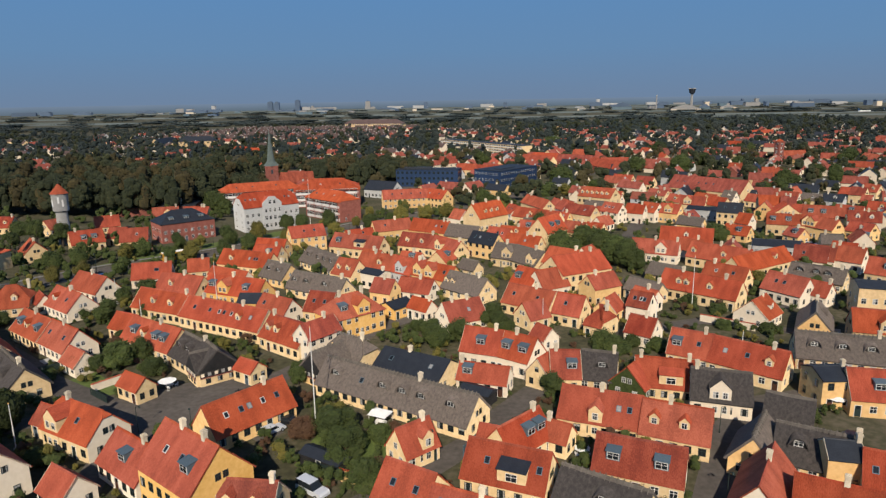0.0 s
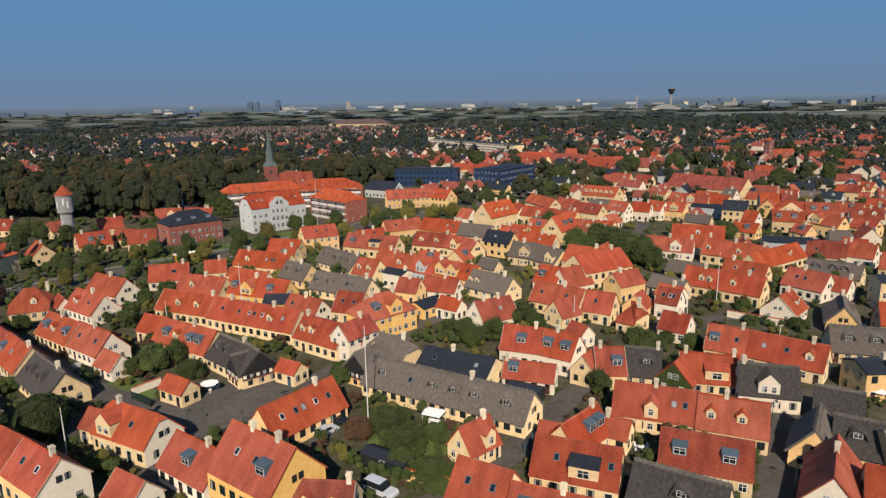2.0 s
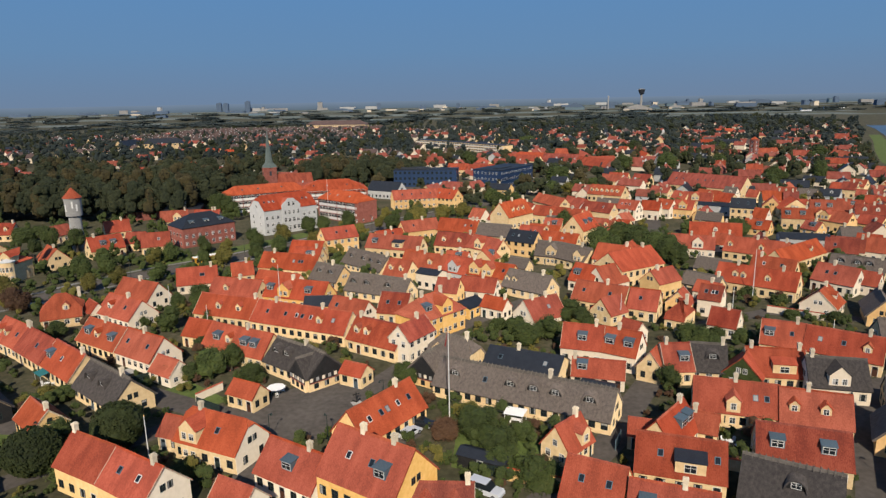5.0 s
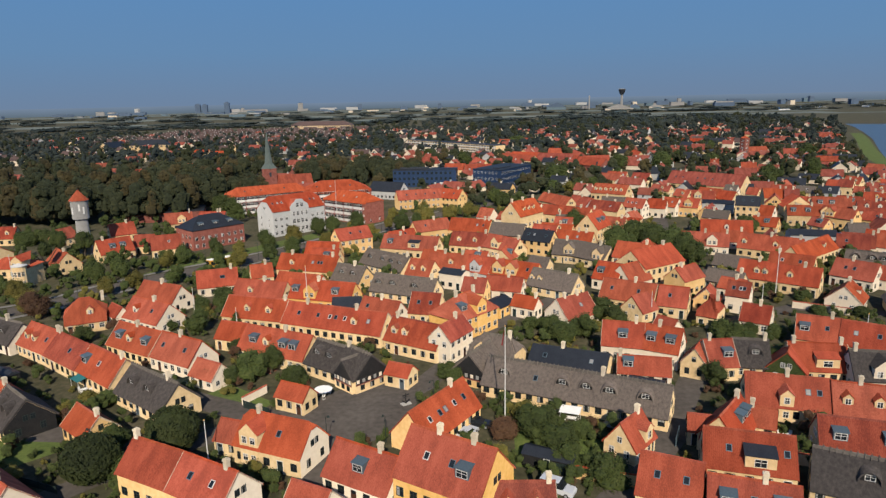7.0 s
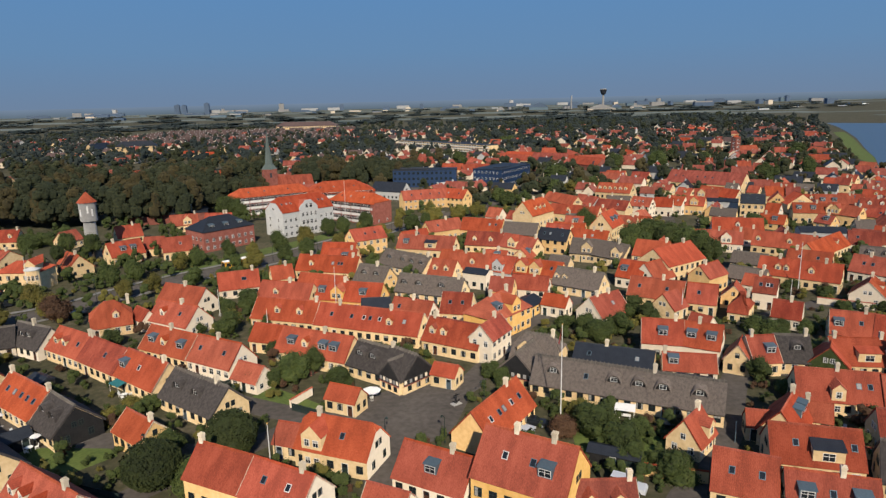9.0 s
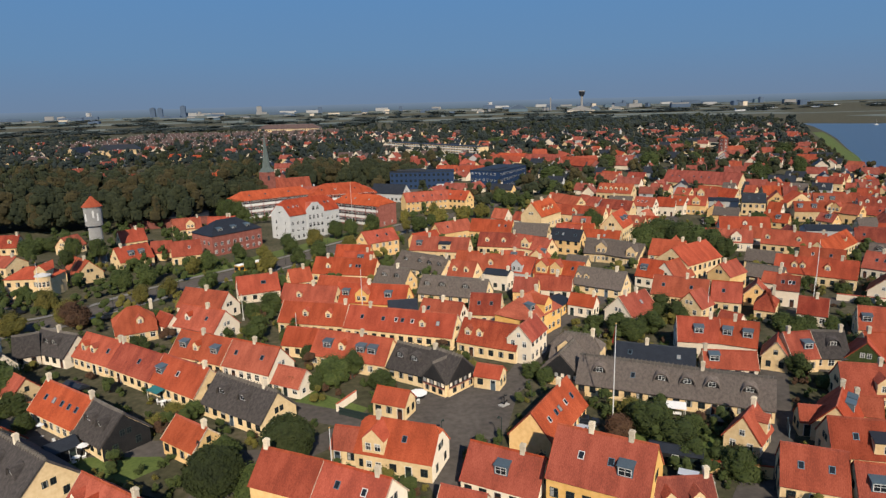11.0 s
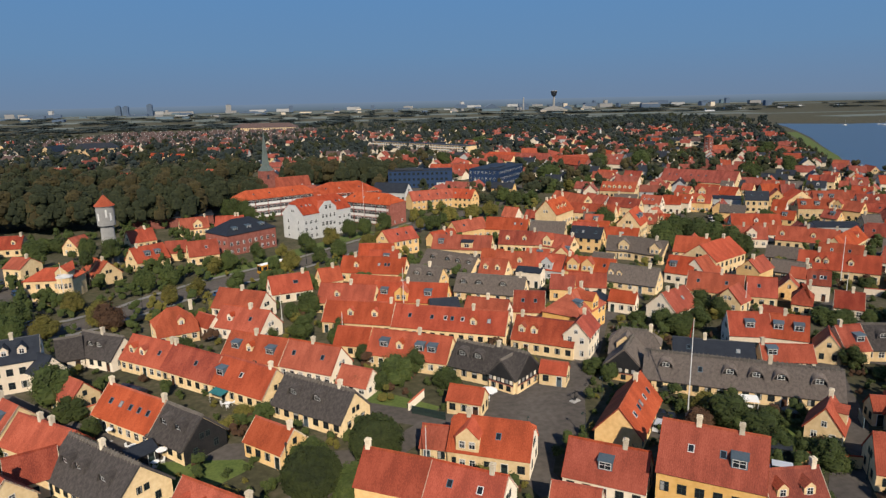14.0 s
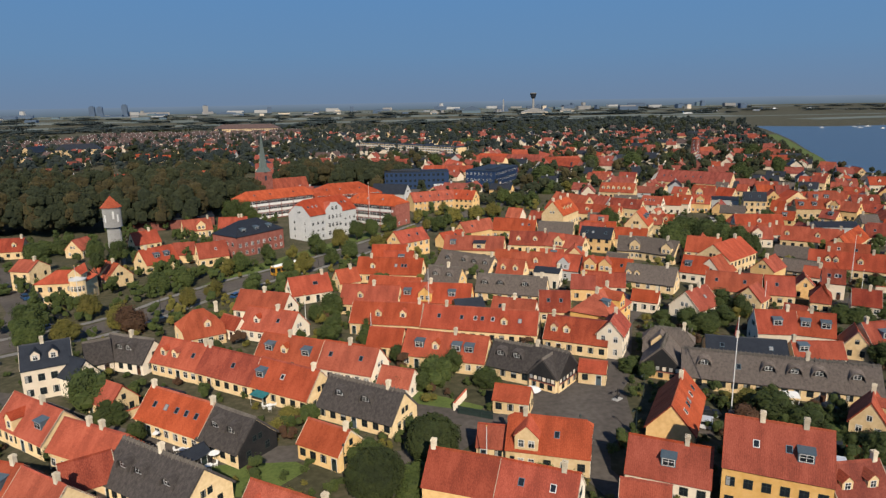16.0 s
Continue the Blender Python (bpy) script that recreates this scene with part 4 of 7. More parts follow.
house(94.7, 194.6, 33, 26.1, 7.2, 3.2, 7, "r", "c", "g.2", "", near=0)

# upper town
house(14.3, 257.6, 44, 16.4, 9.2, 8.2, 13.4, "r", "c", "g-.2 g0 g.2", "-.45 0 .45", storeys=2, near=0)
house(40.8, 304.8, -69, 22.4, 6.7, 4.5, 8, "r", "c", "", "-.3", near=0)
house(50.6, 296.2, -70, 14.1, 6.7, 4.5, 8, "o", "g", "", ".0", near=0)
house(37.1, 274.0, -42, 22.5, 6.7, 4, 7.5, "r", "c", "g-.1", ".3", near=0)
house(72.1, 317.7, -39, 17.4, 11.0, 6.5, 10.5, "r", "c", "g-.4 g-.25 g-.1 g.05 g.2 g.35", "", storeys=2, near=0)
house(57.0, 281.0, -50, 15.1, 6.7, 4.5, 8, "o", "c", "s.2", "", near=0)
house(71.0, 282.1, -49, 9.5, 6.7, 5, 8.5, "r", "w", "s-.3 s-.1 s.1", "", storeys=2, near=0)
house(80.8, 281.8, -33, 8.1, 6.7, 4.5, 8, "r", "w", "", ".3", near=0)
house(68.6, 537.1, -56, 36.8, 7.6, 4, 8, "r", "c", "", "", near=0)
house(97.0, 526.9, -37, 29.6, 10.0, 4, 9, "o", "b", "", "", near=0)
house(111.6, 481.7, -71, 39.7, 10.0, 4, 9, "o", "b", "", "", near=0)
house(97.7, 392.9, -44, 13.0, 6.7, 3.5, 7, "r", "c", "", "", near=0)
house(112.9, 382.2, -45, 10.6, 7.6, 4, 8, "o", "c", "", "", near=0)
house(48.0, 244.3, -39, 9.0, 6.7, 4, 7.5, "r", "c", "g.2", ".3", near=0)
house(137.1, 348.1, -50, 41.8, 15.0, 5, 11, "o", "c", "s-.4 s-.3 s-.1 s0 s.1", "-.3", near=0)
house(147.8, 319.5, -53, 5.7, 5.7, 3, 6, "r", "c", "", "", near=0)
house(147.6, 302.5, -14, 9.9, 7.6, 4, 8, "r", "c", "", ".3", near=0)
house(137.7, 284.8, 59, 8.0, 7.6, 4, 8, "r", "y", "", "", near=0)
house(154.2, 298.2, -25, 6.4, 7.6, 4, 8, "o", "c", "", ".1", near=0)
house(142.4, 276.7, 75, 10.0, 12.0, 4, 8.5, "r", "c", "", "", near=0)
house(155.0, 270.5, -26, 15.3, 7.6, 4, 8, "r", "c", "b0 b-.3", ".4", near=0)
house(131.6, 252.1, -22, 15.3, 6.7, 4.5, 8, "r", "c", "b-.35 b0 G.4", ".1", near=0)
house(140.9, 243.3, -65, 11.3, 6.7, 4.5, 8, "r", "y", "G-.3", ".4", near=0)
house(117.4, 271.9, -30, 9.7, 6.7, 6, 9.5, "s", "c", "s-.2 s.2", "", storeys=2, near=0)
house(112.4, 288.0, -30, 13.6, 8.0, 4.5, 5.5, "s", "g", "", "", near=0)
house(88.2, 284.5, -55, 8.4, 6.7, 4.5, 8, "r", "w", "s.2", "", near=0)
house(95.5, 280.9, -40, 8.6, 6.7, 4.5, 8, "r", "y", "G0", "", near=0)
house(116.5, 254.9, -50, 5.5, 6.7, 4.5, 8, "r", "w", "", "", near=0)
house(163.5, 256.5, -28, 11.5, 6.7, 4.5, 8, "o", "w", "g-.2 g.2", ".1", near=0)
house(202.1, 325.3, -50, 7.0, 6.7, 4.5, 8, "o", "c", "", ".2", near=0)
house(250.6, 372.9, -16, 8.2, 6.7, 4.5, 8, "o", "c", "", "", near=0)
house(181.6, 310.2, -47, 9.2, 5.7, 4, 7, "s", "g", "g.1", "-.3", near=0)
house(193.8, 304.9, -45, 4.5, 5.7, 4, 7, "r", "w", "", "", near=0)
house(114.0, 305.8, -31, 11.1, 6.7, 4, 7.5, "r", "c", "G-.2", "", near=0)
house(124.3, 301.6, -61, 8.8, 6.7, 4, 7.5, "r", "c", "", "", near=0)
house(-23.7, 331.1, 12, 24.2, 9.0, 5, 9, "r", "y", "s-.3 s-.1 s.1 s.3", "", storeys=2, near=0)
house(-7.0, 329.8, -39, 12.3, 9.0, 5, 9, "r", "y", "s-.3 s.2", ".3", storeys=2, near=0)
house(-39.4, 367.6, -33, 20.4, 10.0, 4.5, 9, "s", "g", "", "", near=0)

# beyond the blue buildings
house(77.5, 547.9, -40, 37.8, 14.0, 4.5, 9, "r", "b", "", "", hip=1, near=0)
house(9.6, 474.1, -23, 15.3, 7.6, 4, 8, "r", "c", "", "", near=0)
house(32.5, 506.5, -86, 37.3, 7.6, 4, 8, "r", "c", "", "", near=0)
house(24.8, 464.0, -1, 19.5, 7.6, 4, 8, "r", "c", "", "", near=0)
house(113.6, 580.1, -26, 17.3, 12.0, 4.5, 9, "r", "b", "", "", near=0)
house(120.1, 544.2, -95, 45.2, 12.0, 5, 9, "r", "b", "", "", near=0)
house(121.2, 495.9, 2, 20.4, 12.0, 5, 9, "r", "b", "", "", near=0)
house(-6.8, 534.4, 29, 17.4, 9.5, 3, 8, "o", "w", "", "", near=0)
house(-27.3, 506.1, -71, 20.7, 7.6, 4, 8, "o", "b", "", "", near=0)
house(100.3, 957.1, -65, 21.1, 7.6, 4, 8, "r", "c", "", "", near=0)
house(96.9, 761.8, -52, 18.7, 6.7, 3.5, 7, "r", "c", "", "", near=0)
house(125.0, 777.0, 9, 17.7, 6.7, 3.5, 7, "r", "w", "", "", near=0)
house(47.1, 840.6, -31, 14.4, 6.7, 3.5, 7, "r", "w", "", "", near=0)
house(-69.0, 917.2, 7, 14, 6.7, 3.5, 7, "r", "w", "", "", near=0)
house(178.4, 616.1, -59, 10.3, 6.7, 3.5, 7, "r", "w", "", "", near=0)
house(405.5, 887.1, 16, 37.7, 7.6, 4, 8, "r", "c", "", "", near=0)
house(291.8, 690.7, -31, 23.9, 6.7, 3.5, 7, "r", "c", "", "", near=0)
house(197.5, 463.3, -24, 9.8, 6.7, 3.5, 7, "r", "c", "", ".3", near=0)
house(208.2, 432.6, -23, 10.4, 6.7, 3.5, 7, "r", "c", "", ".3", near=0)
house(196.6, 395.8, -64, 9.9, 6.7, 3.5, 7, "r", "c", "", "", near=0)
house(298.8, 526.1, -28, 14.2, 7.6, 3.5, 7.5, "r", "c", "", ".2", near=0)
house(277.5, 484.5, 3, 20.7, 2.9, 4.5, 6, "s", "w", "", "", near=0)
house(451.4, 696.5, -77, 31.8, 7.6, 4, 8, "r", "w", "", "", near=0)
house(320.5, 503.0, -92, 33.3, 7.6, 4, 8, "r", "w", "", ".1", near=0)
house(285.4, 460.1, -35, 20.3, 6.7, 3.5, 7, "r", "c", "", "", near=0)
house(219.2, 342.7, -60, 8.4, 6.7, 3.5, 7, "r", "c", "g.2", ".2", near=0)
house(268.8, 390.4, -68, 10.1, 7.6, 4, 8, "r", "b", "", "", near=0)
house(265.4, 362.9, -107, 12.3, 6.7, 3.5, 7, "r", "c", "", "", near=0)
house(226.3, 310.0, -21, 10.8, 7.6, 4, 8, "r", "w", "g0", "", near=0)
house(392.1, 707.6, -90, 24.5, 6.7, 3.5, 7, "r", "c", "", "", near=0)
house(280.3, 548.8, 9, 21.1, 7.6, 4, 8, "r", "b", "", "", near=0)
house(251.3, 570.3, 37, 40.6, 10.0, 4, 5, "s", "c", "", "", near=0)
house(259.9, 645.1, -21, 45.9, 12.0, 4, 4.5, "s", "w", "", "", near=0)
house(175.5, 504.7, 12, 15.9, 7.6, 4, 8, "s", "g", "", "", near=0)
house(158.9, 467.0, 20, 11.7, 6.7, 3.5, 7, "r", "w", "", "", near=0)
house(104.8, 401.6, -38, 12.3, 6.7, 3.5, 7, "r", "c", "", ".2", near=0)
house(175.5, 553.5, -99, 34.4, 6.7, 3.5, 7, "r", "c", "", "", near=0)
house(-235.2, 716.6, -26, 18.6, 6.7, 3.5, 7, "r", "c", "", "", near=0)
house(-211.5, 692.1, -25, 17.9, 6.7, 3.5, 7, "r", "c", "", "", near=0)
house(-199.1, 547.5, -31, 19.5, 7.6, 3, 7, "r", "y", "", "", near=0)
house(-152.8, 511.4, -43, 18.9, 7.6, 3, 7, "r", "w", "", "", near=0)
house(-167.3, 768.2, -27, 19, 6.7, 3.5, 7, "r", "w", "", "", near=0)
house(-193.6, 879.5, 22, 13.9, 6.7, 3.5, 7, "r", "c", "", "", near=0)
house(-369.7, 825.5, 86, 46, 14.0, 6, 12, "s", "c", "", ".45", storeys=2, near=0)
house(-181.5, 1416.2, -18, 46, 14.0, 4, 9, "o", "c", "", "", near=0)
house(-210.8, 498.9, -7, 34.5, 7.6, 4, 8, "o", "c", "", "", near=0)
house(-198.1, 533.2, 28, 14.1, 7.6, 4, 8, "r", "y", "", "", near=0)
house(-150.4, 483.7, -7, 13.4, 7.6, 4, 8, "r", "w", "", "", near=0)
house(-517.8, 752.3, -29, 46, 10.0, 4, 6, "s", "b", "", "", near=0)
house(-530.8, 840.8, -21, 46, 10.0, 4, 6, "s", "b", "", "", near=0)
house(-453.5, 764.6, -33, 46, 10.0, 4, 6, "s", "b", "", "", near=0)

# ---- streets, square, fields, sea ----
def ribbon(name, pts, width, mat, z, label, category):
    """A flat strip along a line of places."""
    s, n = Shape(), len(pts)
    left, right = [], []
    for i, (px, py) in enumerate(pts):
        a, b = pts[max(0, i - 1)], pts[min(n - 1, i + 1)]
        d = Vector((b[0] - a[0], b[1] - a[1])).normalized()
        left.append((px - d.y * width / 2, py + d.x * width / 2, z))
        right.append((px + d.y * width / 2, py - d.x * width / 2, z))
    for i in range(n - 1):
        s.face([right[i], right[i + 1], left[i + 1], left[i]])
    return tagged(new(name, s.mesh(name, mat)), label, category, kind="structure")


ribbon("road_1", [(-190.0, 142.0), (-162.6, 168.1), (-147.9, 175.3), (-142.0, 177.8), (-133.2, 185.0), (-127.2, 193.5), (-120.7, 201.2), (-112.7, 209.4), (-102.8, 217.4), (-90.8, 226.9), (-81.3, 235.9), (-72.2, 245.8), (-57.2, 261.8), (-37.0, 286.7), (-10.8, 310.6), (11.4, 334.5), (37.7, 368.2), (66.2, 419.8), (119.9, 508.8), (338.4, 876.8)], 9, ASPHALT, 0.03, "grey asphalt boulevard lined with trees", "road")
for k, off in ((1, 6.4), (2, -6.4)):
    line = [(-162.6, 168.1), (-147.9, 175.3), (-142.0, 177.8), (-133.2, 185.0), (-127.2, 193.5), (-120.7, 201.2), (-112.7, 209.4), (-102.8, 217.4), (-90.8, 226.9), (-81.3, 235.9), (-72.2, 245.8), (-57.2, 261.8), (-37.0, 286.7), (-10.8, 310.6)]
    moved = [(px + off * (-.68 if i > 3 else -.5), py + off * (.73 if i > 3 else .87)) for i, (px, py) in enumerate(line)]
    ribbon("pavement_%d" % k, moved, 1.9, PAVING, 0.10, "pale paved footway beside the boulevard", "pavement")
ribbon("road_2", [(-137.3, 167.2), (-128.6, 158.1), (-116.0, 147.3), (-104.3, 138.7), (-92.6, 130.1), (-79.0, 118.6), (-71.1, 113.6), (-63.3, 109.1), (-55.4, 104.6)], 5.4, ASPHALT, 0.036, "narrow asphalt lane between old houses", "road")
ribbon("road_3", [(-49.4, 102.6), (-42.3, 108.6), (-34.2, 117.2), (-26.0, 130.6), (-15.7, 148.6), (-4.6, 159.6), (11.7, 173.6)], 5, ASPHALT, 0.042, "narrow lane past the yellow mansion", "road")
ribbon("road_4", [(-13.7, 73.6), (-2.4, 85.6), (4.8, 93.6), (10.9, 103.6), (17.1, 112.6), (25.2, 115.6), (35.2, 108.7)], 5, ASPHALT, 0.048, "narrow shaded lane beside the thatched terrace", "road")
ribbon("road_5", [(28.0, 64.0), (37.9, 78.5), (41.9, 86.5), (48.1, 98.5), (57.2, 107.5), (71.3, 111.4), (95.0, 116.0)], 6, ASPHALT, 0.03, "narrow shaded lane between houses", "road")
ribbon("road_6", [(-63.3, 107.6), (-73.3, 99.6), (-83.2, 100.6), (-93.0, 105.7), (-108.7, 108.4), (-126.2, 121.3), (-143.6, 137.7), (-168.0, 150.0)], 5, ASPHALT, 0.054, "narrow asphalt lane between gardens", "road")
ribbon("road_7", [(-83.2, 100.6), (-81.4, 93.6), (-89.4, 86.3), (-102.9, 84.4)], 5, ASPHALT, 0.06, "short asphalt lane under two round trees", "road")
ribbon("road_8", [(-157.8, 174.6), (-164.1, 200.8), (-179.2, 230.0), (-194.7, 254.8)], 10, ASPHALT, 0.04, "side street with parked cars", "road")
ribbon("road_9", [(-47.5, 98.6), (-51.6, 89.6), (-49.8, 79.6), (-45.4, 70.3)], 5, ASPHALT, 0.066, "alley between house gables", "road")
ribbon("road_10", [(35.6, 141.6), (62.0, 151.6), (91.7, 139.4), (130.0, 128.0)], 4.5, ASPHALT, 0.03, "lane between rows of houses", "road")
ribbon("road_11", [(21.8, 179.6), (47.1, 187.6), (82.5, 191.6), (132.5, 185.8), (180.0, 190.0)], 5, ASPHALT, 0.036, "lane between rows of houses", "road")
ribbon("road_12", [(62.6, 233.5), (74.9, 263.4), (89.3, 301.2), (95.6, 340.9)], 6, ASPHALT, 0.03, "street between rows of houses", "road")
sheet("pavement", [(-65.3, 105.6), (-53.5, 97.6), (-45.5, 96.1), (-39.5, 99.6), (-34.3, 112.6), (-35.1, 122.6), (-46.2, 120.1), (-56.2, 112.6)], 0.075, ASPHALT, label="open paved square between old houses", category="square")
sheet("pavement_hotel", [(-45.5, 399.1), (63.7, 372.4), (82.0, 396.2), (24.1, 401.7), (-40.4, 411.0)], 0.06, ASPHALT, label="car park before the blue buildings", category="pavement")
ribbon("verge_shore", [(300.0, 404.2), (349.2, 491.0), (405.0, 574.5), (496.3, 703.6), (569.3, 812.9)], 13, LAWN, 0.03, "yellow-green grass bank along the shore", "lawn")
sheet("verge", [(-123.1, 206.9), (-105.1, 224.8), (-81.1, 247.8), (-63.0, 268.7), (-57.0, 276.6), (-62.9, 280.6), (-89.0, 252.7), (-115.0, 224.8)], 0.022, LAWN, label="grass verge under street trees", category="lawn")
for k, pts in enumerate(([(-110.8, 98.9), (-99.1, 95.2), (-92.1, 100.9), (-97.9, 107.8), (-106.8, 107.1)], [(-19.4, 101.6), (-3.3, 91.6), (-7.5, 81.6), (-21.6, 87.6)], [(-77.1, 114.6), (-65.3, 108.6), (-61.2, 113.6), (-72.0, 123.6)])):
    sheet("lawn_%d" % (k + 1), pts, 0.025, LAWN, label="green garden lawn among old houses", category="lawn")

water_pts = [(700.0, -300.0), (420.0, 150.0), (303.1, 375.6), (293.3, 407.4), (354.0, 487.1), (412.9, 571.5), (506.2, 700.6), (579.3, 809.8), (668.6, 949.0), (731.6, 1058.4), (808.3, 978.2), (947.9, 954.2), (1900.0, 880.0), (4400.0, 1500.0), (4400.0, -800.0), (2000.0, -1200.0)]
sheet("water", water_pts, 0.05, WATER, label="calm grey-blue sea bay", category="sea")
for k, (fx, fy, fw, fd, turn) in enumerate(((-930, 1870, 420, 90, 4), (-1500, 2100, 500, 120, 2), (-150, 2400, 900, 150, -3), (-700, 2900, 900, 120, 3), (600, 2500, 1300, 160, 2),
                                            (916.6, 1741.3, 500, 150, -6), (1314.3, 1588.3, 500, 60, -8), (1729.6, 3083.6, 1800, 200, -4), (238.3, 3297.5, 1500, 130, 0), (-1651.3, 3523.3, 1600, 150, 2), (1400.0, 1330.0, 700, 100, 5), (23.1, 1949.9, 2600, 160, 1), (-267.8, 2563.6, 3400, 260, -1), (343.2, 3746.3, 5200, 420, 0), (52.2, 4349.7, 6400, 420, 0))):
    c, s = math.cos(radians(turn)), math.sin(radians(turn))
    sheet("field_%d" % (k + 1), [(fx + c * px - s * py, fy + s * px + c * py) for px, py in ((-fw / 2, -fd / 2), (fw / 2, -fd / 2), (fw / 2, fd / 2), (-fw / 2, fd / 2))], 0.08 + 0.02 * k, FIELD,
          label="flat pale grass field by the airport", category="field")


# ---- free ground ----
def blocked(x, y, gap):
    for hx, hy, ang, L, w in FOOT:
        dx, dy = x - hx, y - hy
        u, v = dx * math.cos(ang) + dy * math.sin(ang), -dx * math.sin(ang) + dy * math.cos(ang)
        if abs(u) < L + gap and abs(v) < w + gap:
            return True
    return False


ROADS = [o for o in scene.objects if o.name.startswith(("road_", "pavement"))]


def on_road(x, y):
    for o in ROADS:
        for p in o.data.polygons:
            c = [o.data.vertices[i].co for i in p.vertices]
            if all((c[k].x - c[k - 1].x) * (y - c[k - 1].y) - (c[k].y - c[k - 1].y) * (x - c[k - 1].x) > -0.8 for k in range(len(c))):
                return True
    return False


# ---- trees ----
def leaves(s, cx, cy, cz, rx, rz, count, size, rnd, blobs=9, mat=0, core=(2, 5)):
    """Small leaf sprays laid on a heap of uneven dense clumps."""
    heap, rv = [], min(rz, rx * 1.2)
    for _ in range(blobs):
        a, u = rnd.uniform(0, 2 * math.pi), rnd.uniform(-0.75, 1)
        q = math.sqrt(max(0, 1 - u * u)) * rnd.uniform(0.3, 0.68)
        heap.append((q * math.cos(a), q * math.sin(a), u * 0.62, rnd.uniform(0.36, 0.56)))
    for bx, by, bz, br in heap:
        s.lump((cx + rx * bx, cy + rx * by, cz + rz * bz), rx * br * .80, rv * br * .80, rnd, core[0], core[1], mat)
    for _ in range(count):
        bx, by, bz, br = rnd.choice(heap)
        d = Vector((rnd.gauss(0, 1), rnd.gauss(0, 1), rnd.gauss(0.25, 1))).normalized()
        r = br * rnd.uniform(0.74, 1.16)
        c = Vector((cx + rx * (bx + d.x * r), cy + rx * (by + d.y * r), cz + rz * bz + rv * d.z * r))
        nn = (d + Vector((rnd.gauss(0, .3), rnd.gauss(0, .3), rnd.gauss(0, .3)))).normalized()
        t = nn.orthogonal().normalized()
        b = nn.cross(t)
        k = size * rnd.uniform(0.6, 1.3)
        s.face([c + t * k, c + b * k * 0.8, c - t * k * 0.9, c - b * k * 0.7], mat)


@frozen
def crown_mesh(kind, i):
    rnd = random.Random(100 + i)
    s = Shape()
    if kind == "round":
        s.lump((0, 0, 0), .83, .83, random.Random(4), 9, 16)
        for _ in range(5200):
            v = Vector((rnd.gauss(0, 1), rnd.gauss(0, 1), rnd.gauss(0, 1))).normalized()
            c = v * (0.86 + 0.10 * noise.noise(v * 2.6) + 0.05 * noise.noise(v * 7) + rnd.uniform(-.05, .03))
            nn = (v + Vector((rnd.gauss(0, .4), rnd.gauss(0, .4), rnd.gauss(0, .4)))).normalized()
            t1 = nn.orthogonal().normalized()
            t2, k = nn.cross(t1), 0.045 * rnd.uniform(.6, 1.3)
            s.face([c + t1 * k, c + t2 * k * .8, c - t1 * k * .9, c - t2 * k * .7])
    else:
        leaves(s, 0, 0, 0, 1.0, 1.0, 3400, 0.046, rnd, 14 + 5 * i, 0, (3, 7))
    return s


@frozen
def crown_data(kind, i, m):
    return crown_mesh(kind, i).mesh("crown", LEAF_D if kind == "round" else {"a": LEAF_A, "b": LEAF_B, "c": LEAF_C}[m])


@frozen
def trunk_data(i):
    rnd = random.Random(i)
    s = Shape()
    s.pole(0, 0, -.2, 0.45, 0.05, 0.034, 8)
    for k in range(5):
        a = 2 * math.pi * k / 5 + rnd.uniform(-.3, .3)
        d = Vector((math.cos(a) * .32, math.sin(a) * .32, .40))
        o = [Vector((.02, 0, 0)), Vector((-.01, .018, 0)), Vector((-.01, -.018, 0))]
        s.solid([Vector((0, 0, .36)) + q for q in o], [Vector((0, 0, .36)) + d + q * .35 for q in o])
    return s.mesh("trunk", BARK)


TREE_WORDS = {"a": "dark green", "b": "yellow-green autumn", "c": "russet brown"}


def tree(x, y, height, radius, m="a", kind="loose"):
    rnd = random.Random(round(x * 13 + y * 7))
    t = thing("tree" if height > 3 else "bush", x, y, rnd.uniform(0, 360), TREE_WORDS[m] + (" leafy tree with a clipped round crown" if kind == "round" else " leafy garden tree among the houses" if height > 3 else " leafy garden shrub beside a house"), "tree" if height > 3 else "shrub")
    part("trunk", trunk_data(rnd.randrange(3)), None, t, at=Matrix.Diagonal((height, height, height, 1)))
    cz = height - radius * (0.95 if kind == "round" else 1.0)
    rz = max(radius * 0.85, min(height * 0.52, radius * 1.25))
    part("crown", crown_data(kind, rnd.randrange(3), m), None, t, at=Matrix.Translation((0, 0, height - rz)) @ Matrix.Diagonal((radius * 1.1, radius * 1.1, rz, 1)))
    return t

tree(-74.0, 97.9, 8.0, 4.2, "a", "round")
tree(-83.5, 91.0, 7.8, 4.2, "a", "round")
tree(-113.2, 313.8, 11.0, 5.0)
tree(-119.5, 319.7, 12.0, 5.0)
tree(-156.1, 178.8, 8.0, 4.1)
tree(-145.1, 169.2, 6.0, 3.4, "b")
tree(-151.8, 165.9, 8.0, 3.5)
tree(-134.9, 174.9, 7.0, 3.2, "b")
tree(-131.8, 171.7, 7.5, 3.7, "c")
tree(-121.4, 190.1, 6.0, 2.4, "b")
tree(-115.4, 195.4, 6.0, 2.6, "b")
tree(-131.8, 206.3, 7.0, 3.5)
tree(-125.5, 211.2, 7.0, 3.0)
tree(-110.0, 225.7, 7.0, 2.8)
tree(-102.2, 236.4, 7.0, 2.9)
tree(-105.0, 199.9, 6.0, 3.1)
tree(-89.8, 218.9, 7.0, 3.3, "b")
tree(-85.5, 243.4, 8.0, 3.8)
tree(-76.4, 251.2, 8.0, 3.1, "b")
tree(-74.1, 233.5, 7.0, 3.1)
